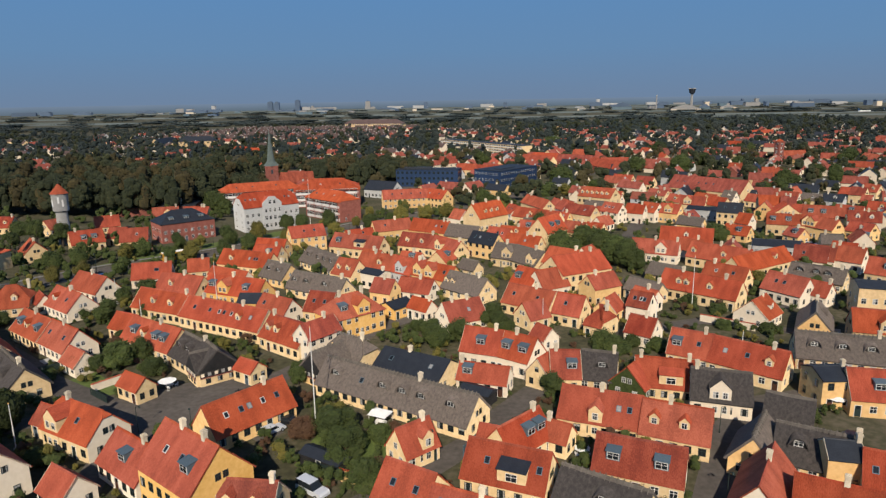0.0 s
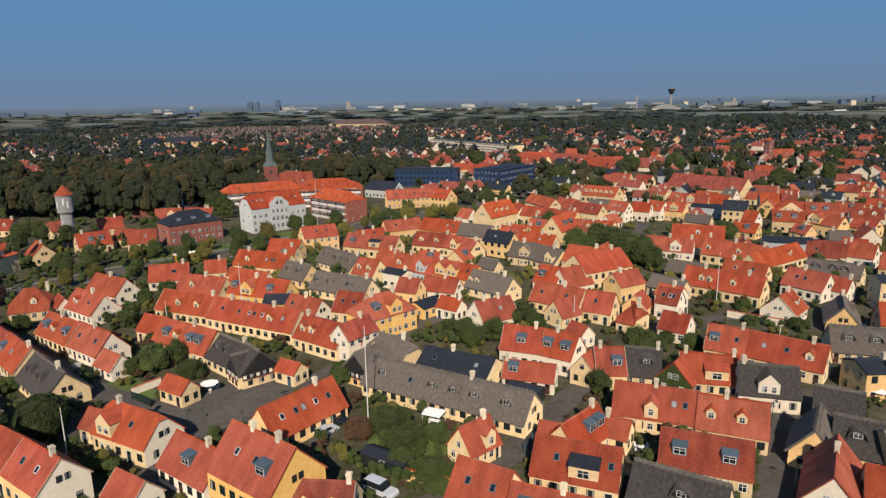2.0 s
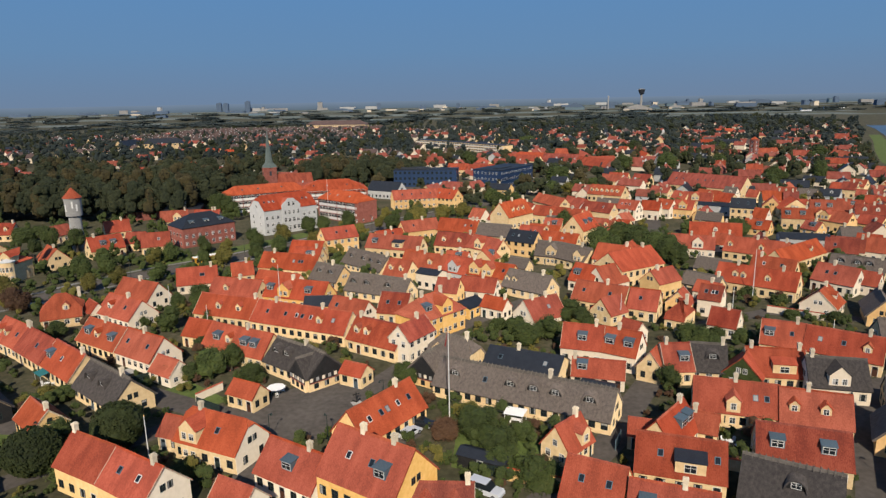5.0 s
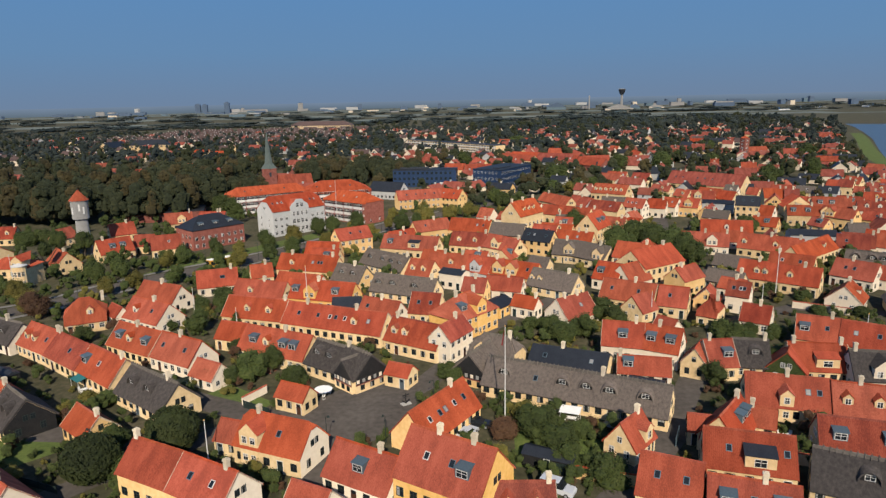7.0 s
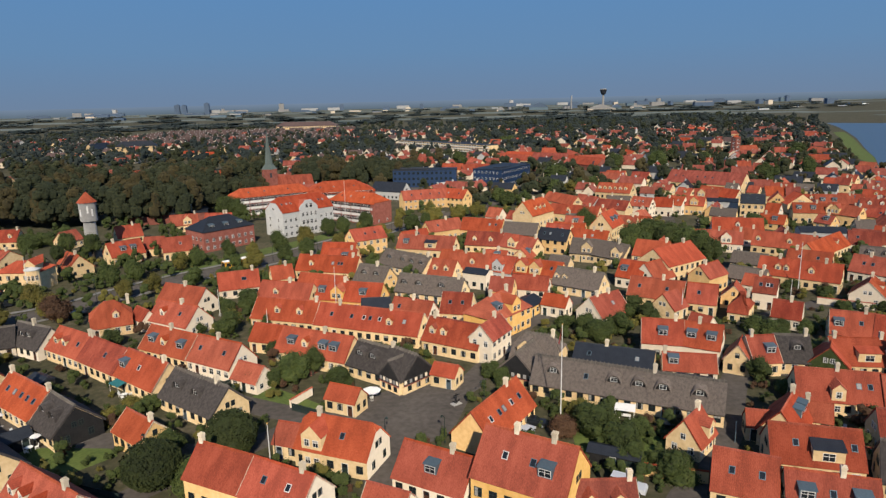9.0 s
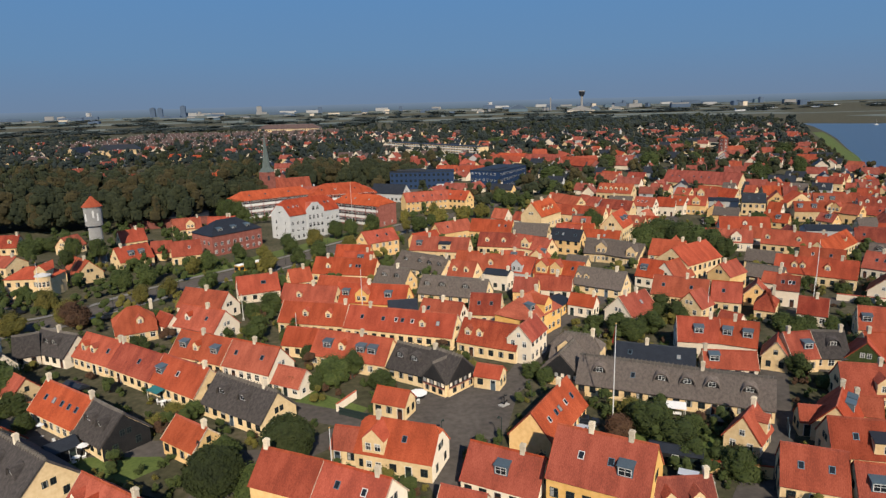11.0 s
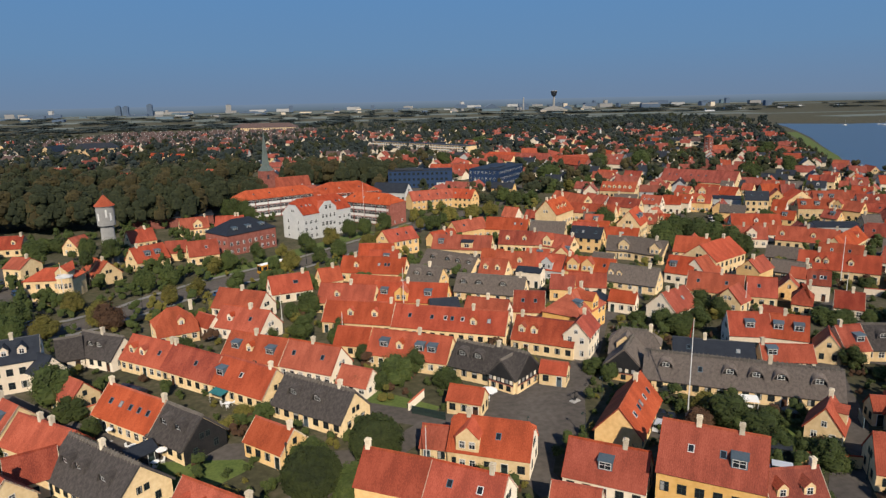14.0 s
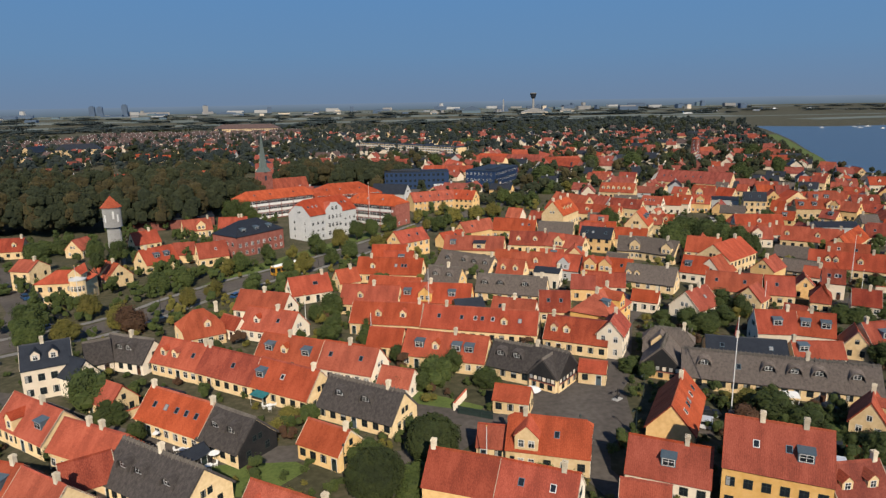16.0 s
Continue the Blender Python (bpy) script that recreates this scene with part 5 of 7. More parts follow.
tree(-68.6, 266.5, 8.0, 3.2)
tree(-62.5, 267.1, 8.0, 3.0)
tree(-53.5, 279.0, 8.0, 3.4)
tree(-63.1, 245.5, 6.0, 2.8, "b")
tree(-57.3, 251.7, 6.0, 3.5, "b")
tree(-34.2, 271.7, 7.0, 3.6)
tree(-22.9, 290.4, 7.0, 3.9, "b")
tree(-11.5, 293.2, 7.0, 3.9, "b")
tree(-1.8, 298.5, 7.0, 4.0, "b")
tree(18.0, 324.6, 8.0, 4.4)
tree(16.4, 338.6, 8.0, 4.0)
tree(25.6, 322.0, 8.0, 4.1)
tree(-149.4, 214.4, 12.0, 2.3)
tree(-155.7, 235.8, 12.0, 3.0)
tree(-150.7, 243.6, 10.0, 3.1)
tree(-176.8, 271.5, 6.0, 3.7)
tree(-184.4, 268.8, 6.0, 5.0)
tree(-130.2, 131.3, 8.0, 3.9)
tree(-125.3, 124.8, 4.0, 3.0)
tree(-129.4, 112.7, 4.0, 2.4)
tree(-111.3, 151.7, 4.0, 2.5)
tree(-84.2, 173.7, 6.0, 3.3)
tree(-86.3, 154.4, 5.0, 2.5)
tree(-78.1, 148.8, 4.0, 2.3)
tree(-97.1, 112.7, 3.0, 1.8, "b")
tree(-95.0, 116.8, 3.0, 1.9, "b")
tree(-91.6, 116.7, 3.0, 1.9)
tree(-101.5, 111.1, 3.0, 1.5)
tree(-119.2, 115.6, 4.0, 1.7)
tree(-78.3, 118.5, 3.0, 1.9)
tree(-67.6, 125.4, 6.0, 3.4)
tree(-64.0, 127.4, 6.0, 2.4)
tree(-72.9, 137.4, 4.0, 2.3)
tree(-74.7, 123.2, 4.0, 1.9)
tree(-71.0, 122.9, 4.0, 2.1)
tree(-59.0, 121.7, 4.0, 2.0)
tree(-85.3, 153.7, 6.0, 3.1)
tree(-88.6, 168.5, 5.0, 2.3)
tree(-93.4, 156.7, 3.0, 2.1)
tree(-69.7, 146.4, 3.0, 1.7)
tree(-51.3, 137.1, 2.5, 2.3)
tree(-76.7, 157.1, 4.0, 2.1)
tree(-16.9, 95.4, 6.0, 3.7)
tree(-22.2, 95.4, 4.0, 2.5, "c")
tree(-14.5, 90.4, 5.0, 3.3)
tree(-14.8, 86.2, 4.0, 2.0)
tree(-10.4, 81.1, 5.0, 1.7)
tree(-9.5, 94.9, 3.0, 2.1)
tree(-17.5, 101.0, 4.0, 2.1, "b")
tree(11.1, 148.5, 6.0, 3.6)
tree(12.8, 143.4, 6.0, 3.0)
tree(-1.6, 136.0, 5.0, 3.3)
tree(3.5, 137.7, 6.0, 3.2)
tree(-3.1, 140.7, 5.0, 2.6)
tree(20.3, 110.6, 5.0, 2.5)
tree(-4.6, 118.9, 4.0, 2.5, "c")
tree(-6.4, 146.3, 3.0, 2.1)
tree(-6.3, 172.6, 3.0, 2.5)
tree(-28.7, 121.4, 3.0, 2.3)
tree(38.1, 117.0, 5.0, 3.1)
tree(35.4, 134.9, 4.0, 3.2)
tree(41.2, 134.8, 3.0, 2.0)
tree(38.4, 212.4, 11.0, 5.5)
tree(47.6, 220.3, 11.0, 6.2)
tree(50.4, 212.5, 11.0, 5.1)
tree(54.2, 207.6, 10.0, 5.0)
tree(56.8, 202.8, 10.0, 4.4)
tree(58.8, 198.9, 8.0, 3.4)
tree(36.5, 257.9, 9.0, 4.0)
tree(85.3, 191.9, 4.0, 3.5)
tree(87.8, 187.8, 4.0, 3.0)
tree(90.5, 184.5, 4.0, 2.2, "b")
tree(64.3, 165.1, 3.0, 2.5)
tree(68.7, 157.5, 3.0, 2.4)
tree(65.4, 146.4, 2.5, 2.1)
tree(74.8, 144.0, 2.5, 2.6)
tree(54.1, 133.0, 3.0, 2.8)
tree(59.8, 129.7, 3.0, 2.3, "b")
tree(46.3, 133.0, 3.0, 2.3)
tree(37.1, 131.7, 4.0, 3.1)
tree(21.6, 104.8, 3.0, 1.5)
tree(32.3, 92.0, 2.5, 1.5, "b")
tree(27.2, 82.0, 3.0, 1.9)
tree(73.4, 108.9, 3.0, 1.7)
tree(-83.9, 98.7, 5.0, 2.8)
tree(-77.9, 91.4, 4.0, 3.8)
tree(-58.4, 121.0, 4.0, 2.6)
tree(-61.0, 88.2, 3.0, 2.1)
tree(100.0, 242.3, 7.0, 4.8)
tree(-130.3, 103.9, 3.0, 1.0)
tree(-9.2, 82.7, 4.0, 3.5)
tree(-10.2, 84.6, 3.0, 2.3)
tree(-27.8, 116.2, 4.0, 1.7)
tree(68.2, 411.9, 12.0, 9.3)
tree(53.0, 366.1, 8.0, 6.8)
tree(67.8, 364.5, 8.0, 5.1)
tree(62.5, 362.9, 7.0, 4.4, "b")
tree(132.3, 477.1, 12.0, 6.9)
tree(106.0, 405.3, 9.0, 5.0)
tree(159.2, 461.4, 14.0, 8.6)
tree(196.4, 521.0, 10.0, 8.2)
tree(196.1, 385.0, 11.0, 6.8)
tree(180.1, 361.1, 9.0, 4.8)
tree(222.1, 382.6, 14.0, 4.9)
tree(237.1, 431.3, 9.0, 6.8)
tree(306.4, 516.5, 12.0, 8.3)
tree(190.8, 298.2, 6.0, 5.5)
tree(173.2, 364.0, 7.0, 4.5)
tree(22.4, 537.4, 12.0, 6.5)
tree(112.5, 763.2, 12.0, 12.1)
tree(215.1, 498.5, 9.0, 7.0)
tree(197.9, 649.5, 11.0, 9.4)
tree(280.4, 637.7, 10.0, 7.7)
tree(-1.9, 587.2, 12.0, 7.1)
tree(85.3, 391.2, 6.0, 4.4)
tree(109.5, 381.7, 6.0, 3.7, "b")


def woods(name, label, spots, count, size, blobs, seed, mat, other=None, core=(2, 5)):
    rnd = random.Random(seed)
    s = Shape()
    for (x, y, r, hgt) in spots:
        leaves(s, x, y, hgt * 0.55, r, hgt * 0.52, count, size, rnd, blobs, 1 if other and rnd.random() < .3 else 0, core)
    return tagged(new(name, s.mesh(name, *([mat, other] if other else [mat]))), label, "woodland", kind="stuff")


rnd = random.Random(5)
spots = []
for i in range(330):
    u = rnd.random()
    x = -326 + 215 * u + rnd.uniform(-6, 6)
    y = 304 + rnd.uniform(0, 1) ** 1.3 * 110 + 6 * math.sin(x * .05) + max(0, x + 190) * .25
    tall = rnd.uniform(16, 21) + (y - 304) * 0.02 + max(0, -x - 190) * .05
    if x > -127 and y < 352 + (x + 127) * .5:
        continue
    spots.append((x, y, rnd.uniform(4.5, 7), tall if x < -126 or y > 398 else 14))
for i in range(95):
    x = rnd.uniform(-96, -18)
    spots.append((x, rnd.uniform(420, 475), rnd.uniform(4.5, 7), rnd.uniform(13, 18) - max(0, x + 50) * .12))
woods("wood_edge", "dense dark green broadleaf wood behind the water tower", spots, 300, 0.48, 17, 6, FOREST, RUSSET_WOOD, (2, 6))


# small houses, wings and outhouses that fill the courts of the upper town
rnd = random.Random(91)
grown = [(o.location.x, o.location.y) for o in scene.objects if o.get("category") == "tree"]
filled = 0
for i in range(9000):
    y = 140 + 205 * rnd.random()
    x = rnd.uniform(-150 + (y - 177) * 1.02 + 40, -5 + y * .76)
    near_by = min(FOOT, key=lambda f: (f[0] - x) ** 2 + (f[1] - y) ** 2)
    turn = math.degrees(near_by[2]) + (90 if rnd.random() < .3 else 0) + rnd.uniform(-4, 4)
    L, w = rnd.uniform(3.2, 6.2), rnd.uniform(2.4, 3.6)
    c, q = math.cos(radians(turn)), math.sin(radians(turn))
    rim = [(x + a * L * c - b * w * q, y + a * L * q + b * w * c) for a in (-1, -.5, 0, .5, 1) for b in (-1, 0, 1)]
    if any(blocked(px, py, .5) or on_road(px, py) for px, py in rim) or any((x - a) ** 2 + (y - b) ** 2 < (L + 1.5) ** 2 for a, b in grown):
        continue
    if any(abs((f[0] - x) * c + (f[1] - y) * q) < L and abs((f[1] - y) * c - (f[0] - x) * q) < w for f in FOOT):
        continue
    eave = rnd.choice((2.6, 2.8, 3.2))
    house(x, y, turn, 2 * L, 2 * w, eave, eave + w * rnd.uniform(.9, 1.1), rnd.choice("rrrrroot"), rnd.choice("ccwwy"), rnd.choice(("", "", "s.1", "b.1", "g.1", "s-.2 s.2")), rnd.choice((".3", "-.3", ".1", "")), near=0, few=1)
    filled += 1
    if filled == 64:
        break


def free(x, y, gap=9.0):
    return all((x - a) ** 2 + (y - b) ** 2 > (gap + r) ** 2 for a, b, r in taken)


taken = [(o.location.x, o.location.y, 4.0) for o in scene.objects if o.get("category") == "house"]
taken += [(-76.5, 295.3, 26), (-101.7, 258.5, 18), (-95.6, 344.5, 28), (-51.3, 330.1, 30), (-17.5, 417.1, 26), (34.1, 411.6, 26), (-155.7, 255.2, 8), (-64.7, 438.2, 30)]


street_line = [(-142.0, 177.8), (-127.2, 193.5), (-112.7, 209.4), (-90.8, 226.9), (-72.2, 245.8), (-57.2, 261.8), (-37.0, 286.7), (-10.8, 310.6)]
standing = [(o.location.x, o.location.y) for o in scene.objects if o.get("category") == "tree"]
rnd = random.Random(14)
for (x0, y0), (x1, y1) in zip(street_line, street_line[1:]):
    gap = math.hypot(x1 - x0, y1 - y0)
    ux, uy = (x1 - x0) / gap, (y1 - y0) / gap
    for k in range(int(gap / 11)):
        for side in (8.6, -8.6):
            px, py = x0 + ux * (k + .5) * 11 - uy * side + rnd.uniform(-1, 1), y0 + uy * (k + .5) * 11 + ux * side + rnd.uniform(-1, 1)
            if all((px - a) ** 2 + (py - b) ** 2 > 36 for a, b in standing) and free(px, py, 3):
                tree(px, py, rnd.uniform(5.5, 7.5), rnd.uniform(1.9, 2.8), rnd.choice("aabb"))
spots = []
for i in range(420):
    x, y = rnd.uniform(-330, -92), rnd.uniform(190, 312)
    if x > -145 + (y - 177) * 1.02 - 12 or not free(x, y, 2.5) or (x + 160) ** 2 + (y - 255) ** 2 < 30:
        continue
    spots.append((x, y, rnd.uniform(1.3, 3.2), rnd.uniform(1.8, 7)))
woods("hedges", "green hedges and small trees between the villa gardens", spots, 90, 0.3, 8, 15, LEAF_A)


# ---- landmarks ----
def water_tower(x, y):
    t = thing("water_tower", x, y, 42, "round grey concrete water tower with a red tiled cone roof", "water tower")
    s = Shape()
    s.pole(0, 0, -.3, 13.2, 2.5, 2.1, 32)
    part("shaft", s, CONCRETE, t)
    s = Shape()
    s.pole(0, 0, 13.2, 13.55, 2.1, 2.75, 32)
    s.pole(0, 0, 13.55, 20.2, 2.85, 2.95, 32)
    s.pole(0, 0, 19.9, 20.3, 3.1, 3.1, 32)
    part("tank", s, CONCRETE, t, "round concrete tank")
    # a slate-dark ring draws the shade line below the overhanging tank
    s = Shape()
    s.pole(0, 0, 13.2, 13.5, 2.5, 2.5, 32)
    part("cornice", s, SLATE, t, "dark ring painted as the shade line under the tank")
    s = Shape()
    s.pole(0, 0, 20.3, 21.2, 3.45, 2.6, 12)
    s.pole(0, 0, 21.2, 24.0, 2.6, 0.2, 12)
    part("roof", s, RED_TILE, t, "red tiled cone roof")
    s = Shape()
    s.pole(0, 0, 23.8, 24.6, .2, .15, 8)
    s.pole(0, 0, 24.6, 26.4, .05, .03, 6)
    part("finial", s, SLATE, t)
    for k, a in enumerate((-75, -22, 6, 110, 200)):
        s = Shape()
        z = 15.4 if k % 2 == 0 else 16.6
        s.box(-.28, .28, -3.02, -2.7, z, z + 2.6)
        part("window", s, TRIM, t, "tall narrow white window", at=pose(0, 0, 0, 0, 0, a))


water_tower(-152.4, 248.4)


def church(x, y):
    t = thing("church", x, y, 20, "red brick church with a slender green copper spire", "church")
    s = Shape()
    s.box(-3.6, 3.6, -3.6, 3.6, -.3, 17)
    part("tower", s, BRICK, t)
    s = Shape()
    s.pole(0, 0, 17, 20, 4.6, 2.2, 4)
    s.pole(0, 0, 19.2, 38.2, 2.3, .06, 8)
    part("spire", s, COPPER, t, "tapering green copper spire")
    s = Shape()
    s.pole(0, 0, 38, 40, .05, .04, 6)
    s.box(-.5, .5, -.04, .04, 39.1, 39.2)
    part("cross", s, SLATE, t)
    s = Shape()
    out = [(-5, -.3), (5, -.3), (5, 7), (0, 12.5), (-5, 7)]
    s.solid([(3.6, a, z) for a, z in out][::-1], [(24, a, z) for a, z in out][::-1])
    part("nave", s, BRICK, t)
    s = Shape(weld=True)
    s.slab([(3.6, -5.4, 6.6), (24.2, -5.4, 6.6), (24.2, 0, 12.6), (3.6, 0, 12.6)], .2)
    s.slab([(24.2, 5.4, 6.6), (3.6, 5.4, 6.6), (3.6, 0, 12.6), (24.2, 0, 12.6)], .2)
    part("roof", s, OLD_TILE, t)
    for sg in range(4):
        s = Shape()
        s.box(-.6, .6, -3.64, -3.5, 12.5, 15)
        part("window", s, SLATE, t, at=pose(0, 0, 0, 0, 0, 90 * sg))


church(-107.6, 384.5)


def block(name, x, y, turn, length, depth, height, wall, label, category, storeys, step, w, hgt, roof=None, dark=False, front_only=False, band=None):
    """A flat-roofed block with rows of windows; origin at its front left foot corner."""
    t = thing(name, x, y, turn, label, category)
    s = Shape()
    s.box(0, length, 0, depth, -.3, height)
    part("wall", s, wall, t)
    s = Shape()
    s.box(-.15, length + .15, -.15, depth + .15, height, height + .35)
    part("roof", s, roof or SLATE, t)
    sh = height / storeys
    for k in range(storeys):
        if band:
            b = Shape()
            b.box(-.05, length + .05, -.05, .1, sh * k + band[0], sh * k + band[1])
            part("band", b, band[2], t)
        for i in range(int(length / step)):
            window(t, w, hgt, pose((i + .5) * step, -.06 if band else -.002, sh * k + sh * .32), dark, False, 0)
        if not front_only:
            for i in range(int(depth / step)):
                for sx in (0, 1):
                    window(t, w, hgt, pose(-.002 if sx == 0 else length + .002, depth - (i + .5) * step if sx == 0 else (i + .5) * step, sh * k + sh * .32, 0, 0, -90 if sx == 0 else 90), dark, False, 0)
    return t


b1 = block("hotel", -36.4, 413.0, -10, 40, 14, 10.5, BLUE, "long dark blue three-storey flat-roofed building", "office building", 3, 2.9, 1.5, 1.5, dark=True)
b2 = block("hotel", 28.7, 390.9, 51, 40, 20, 11.0, BLUE, "dark blue flat-roofed building with rows of small windows", "office building", 3, 2.6, 1.1, 1.4)
for hotel, a0, a1 in ((b1, 4, 30), (b2, 6, 30)):
    s = Shape()
    s.box(a0, a1 - 8, 5, 9, 10.9, 11.9)
    part("roof_plant", s, SLATE, hotel, "dark roof plant housing")
s = Shape()
s.box(0, 26, -6, 2, -.2, 3.6)
lob = thing("pavilion", -7.8, 401.4, -12, "low glass-fronted entrance pavilion of the blue building", "building")
part("wall", s, GREY, lob)
for i in range(9):
    window(lob, 2.2, 2.4, pose(1.6 + 2.8 * i, -6.002, .5), True, False)


def school():
    """The white three-storey school with its half-hipped red roof."""
    t = house(-80.8, 279.5, 38, 24.5, 13.4, 10.4, 15.8, "r", "g", "s-.42 s-.33 s-.25 s.3 s.38", "", "pale grey three-storey school with a half-hipped red tile roof", hip=.35, storeys=3, near=0, dark=0)
    out = [(-4.3, 0), (4.3, 0), (4.3, 11.6), (3.4, 12.6), (2.0, 13.6), (1.4, 14.4), (-1.4, 14.4), (-2.0, 13.6), (-3.4, 12.6), (-4.3, 11.6)]
    s = Shape()
    s.solid([(a, -7.1, z) for a, z in out], [(a, -6.5, z) for a, z in out])
    bay = part("gable_bay", s, GREY, t, "raised curved front gable")
    s = Shape()
    s.solid([(a * .95, -6.5, z - .15) for a, z in out[2:]], [(a * .95, -.6, z - .15) for a, z in out[2:]])
    part("bay_roof", s, RED_TILE, bay)
    for z in (1.4, 4.6, 7.8, 11.3):
        for a in (-2.9, -1.0, 1.0, 2.9):
            if z < 9 or abs(a) < 2:
                window(bay, 1.25, 1.7, pose(a, -7.11, z), False, False)


school()


def wing(x, y, turn, length, depth, eave, ridge, label):
    t = house(x, y, turn, length, depth, eave, ridge, "r", "b", "s-.3 s-.1 s.2", "", label, hip=.9, storeys=1, near=0)
    for k in range(3):
        s = Shape()
        s.box(-length / 2 + 1, length / 2 - 1, -depth / 2 - .05, -depth / 2 + .1, .4 + 3.0 * k, 1.5 + 3.0 * k)
        part("spandrel", s, TRIM, t, "white facade band")
        for i in range(int((length - 2) / 2.1)):
            if k == 0 and i % 3 == 2:
                s = Shape()
                s.box(-length / 2 + 3.0 + 2.1 * i, -length / 2 + 3.3 + 2.1 * i, -depth / 2 - .16, -depth / 2 + .1, 0, eave - .3)
                part("pier", s, BRICK, t)
            window(t, 1.9, 1.6, pose(-length / 2 + 2.1 + 2.1 * i, -depth / 2 - .056, 1.5 + 3.0 * k), False, False, 0)


wing(-100.8, 336.6, 27, 40, 12, 9.3, 13, "long red brick school wing with white window bands")
wing(-55.8, 301.2, -44, 28, 11.4, 9.3, 13.2, "red brick school wing with white window bands and hipped roof")
wing(-66.9, 345.7, 10, 34, 22, 8.5, 13.5, "rear red brick school wing with hipped tile roof")


def town_hall():
    t = house(-109.3, 258.7, 41, 21, 14, 7.6, 11.8, "s", "b", "", "", "two-storey red brick town hall with a dark slate hipped roof", hip=1.0, storeys=2, near=0, dark=0)
    for u in (-.28, 0, .28):
        dormer(t, "b", pose(u * 21, -5.3, 8.4), SLATE, WHITE, 4.2 / 7, 0, False)
    for q in (-4.5, -1.5, 1.5, 4.5):
        for z in (.9, 4.0):
            window(t, 1.1, 1.4, pose(-10.502, q, z, 0, 0, -90), False, False)


town_hall()
block("apartment_block", -16.4, 745.2, -58, 150, 12, 10, CREAM, "long four-storey apartment block with white balconies", "apartment building", 4, 4.0, 3.0, 1.3, front_only=True, band=(0.0, 1.0, TRIM))


def control_tower(x, y):
    t = thing("control_tower", x, y, 0, "tall airport control tower with a dark flared cab", "tower")
    s = Shape()
    s.pole(0, 0, -.5, 62, 5.5, 4.5, 12)
    part("shaft", s, CONCRETE, t)
    s = Shape()
    s.pole(0, 0, 60, 66, 6, 12, 8)
    s.pole(0, 0, 66, 84, 12, 17, 8)
    part("cab", s, SLATE, t, "dark glazed flared cab")
    s = Shape()
    s.pole(0, 0, 84, 87, 16, 15, 8)
    part("roof", s, CONCRETE, t)


control_tower(1052.0, 3023.0)


def drill_tower(x, y):
    t = thing("drill_tower", x, y, 20, "red brick hose tower with white window bands", "tower")
    s = Shape()
    s.box(-2.6, 2.6, -2.6, 2.6, -.3, 17)
    part("wall", s, BRICK, t)
    s = Shape()
    s.pole(0, 0, 17, 19, 4, .2, 4)
    part("roof", s, RED_TILE, t)
    for k in range(5):
        for a in (0, 90, -90):
            window(t, 2.0, 1.5, pose(0, 0, 0, 0, 0, a) @ pose(0, -2.602, 2 + 3 * k), False, False)


drill_tower(260.2, 531.5)


def hangar(x, y, turn, length, depth, height, wall, roof, peaked, label):
    t = thing("hangar", x, y, turn, label, "hangar")
    s = Shape()
    s.box(-length / 2, length / 2, -depth / 2, depth / 2, -.3, height * .4)
    part("wall", s, wall, t)
    s = Shape()
    n = 8
    rise = (lambda q: 1 - abs(q) ** 1.2) if peaked else (lambda q: 1 - q * q)
    for i in range(n):
        a0, a1 = -1 + 2 * i / n, -1 + 2 * (i + 1) / n
        z0, z1 = height * (.4 + .6 * rise(a0)), height * (.4 + .6 * rise(a1))
        s.solid([(a0 * length / 2, -depth / 2, height * .35), (a1 * length / 2, -depth / 2, height * .35), (a1 * length / 2, depth / 2, height * .35), (a0 * length / 2, depth / 2, height * .35)],
                [(a0 * length / 2, -depth / 2, z0), (a1 * length / 2, -depth / 2, z1), (a1 * length / 2, depth / 2, z1), (a0 * length / 2, depth / 2, z0)])
    part("roof", s, roof, t, "pale roof")
    s = Shape()
    s.box(-length * .3, length * .3, -depth / 2 - .3, -depth / 2 + .1, 0, height * .32)
    part("door", s, ZINC, t)


hangar(794.0, 2333.0, -15, 98, 34, 25, WHITE, CONCRETE, True, "large white airport hangar with a peaked roof")
hangar(721.5, 2942.4, -12, 85, 40, 32, ZINC, FAR_TOWER, True, "blue-grey airport hangar with a curved roof")
hangar(1023.3, 2779.7, -15, 40, 30, 20, ZINC, FAR_TOWER, True, "small blue-grey airport hangar")
hangar(1123.0, 2788.9, -15, 62, 30, 13, WHITE, CONCRETE, False, "low white curved airport shed")
hangar(531.5, 2864.3, -10, 34, 24, 17, WHITE, CONCRETE, False, "small white round-roofed airport shed")
t = thing("mast", 844.9, 2851.3, 0, "slender white lattice mast by the airport", "mast")
s = Shape()
s.pole(0, 0, -.3, 56, 3.2, 2.6, 10)
part("shaft", s, CONCRETE, t)
s = Shape()
s.pole(0, 0, 56, 58, 3.6, 3.2, 10)
part("cap", s, GREY, t)
rnd = random.Random(21)
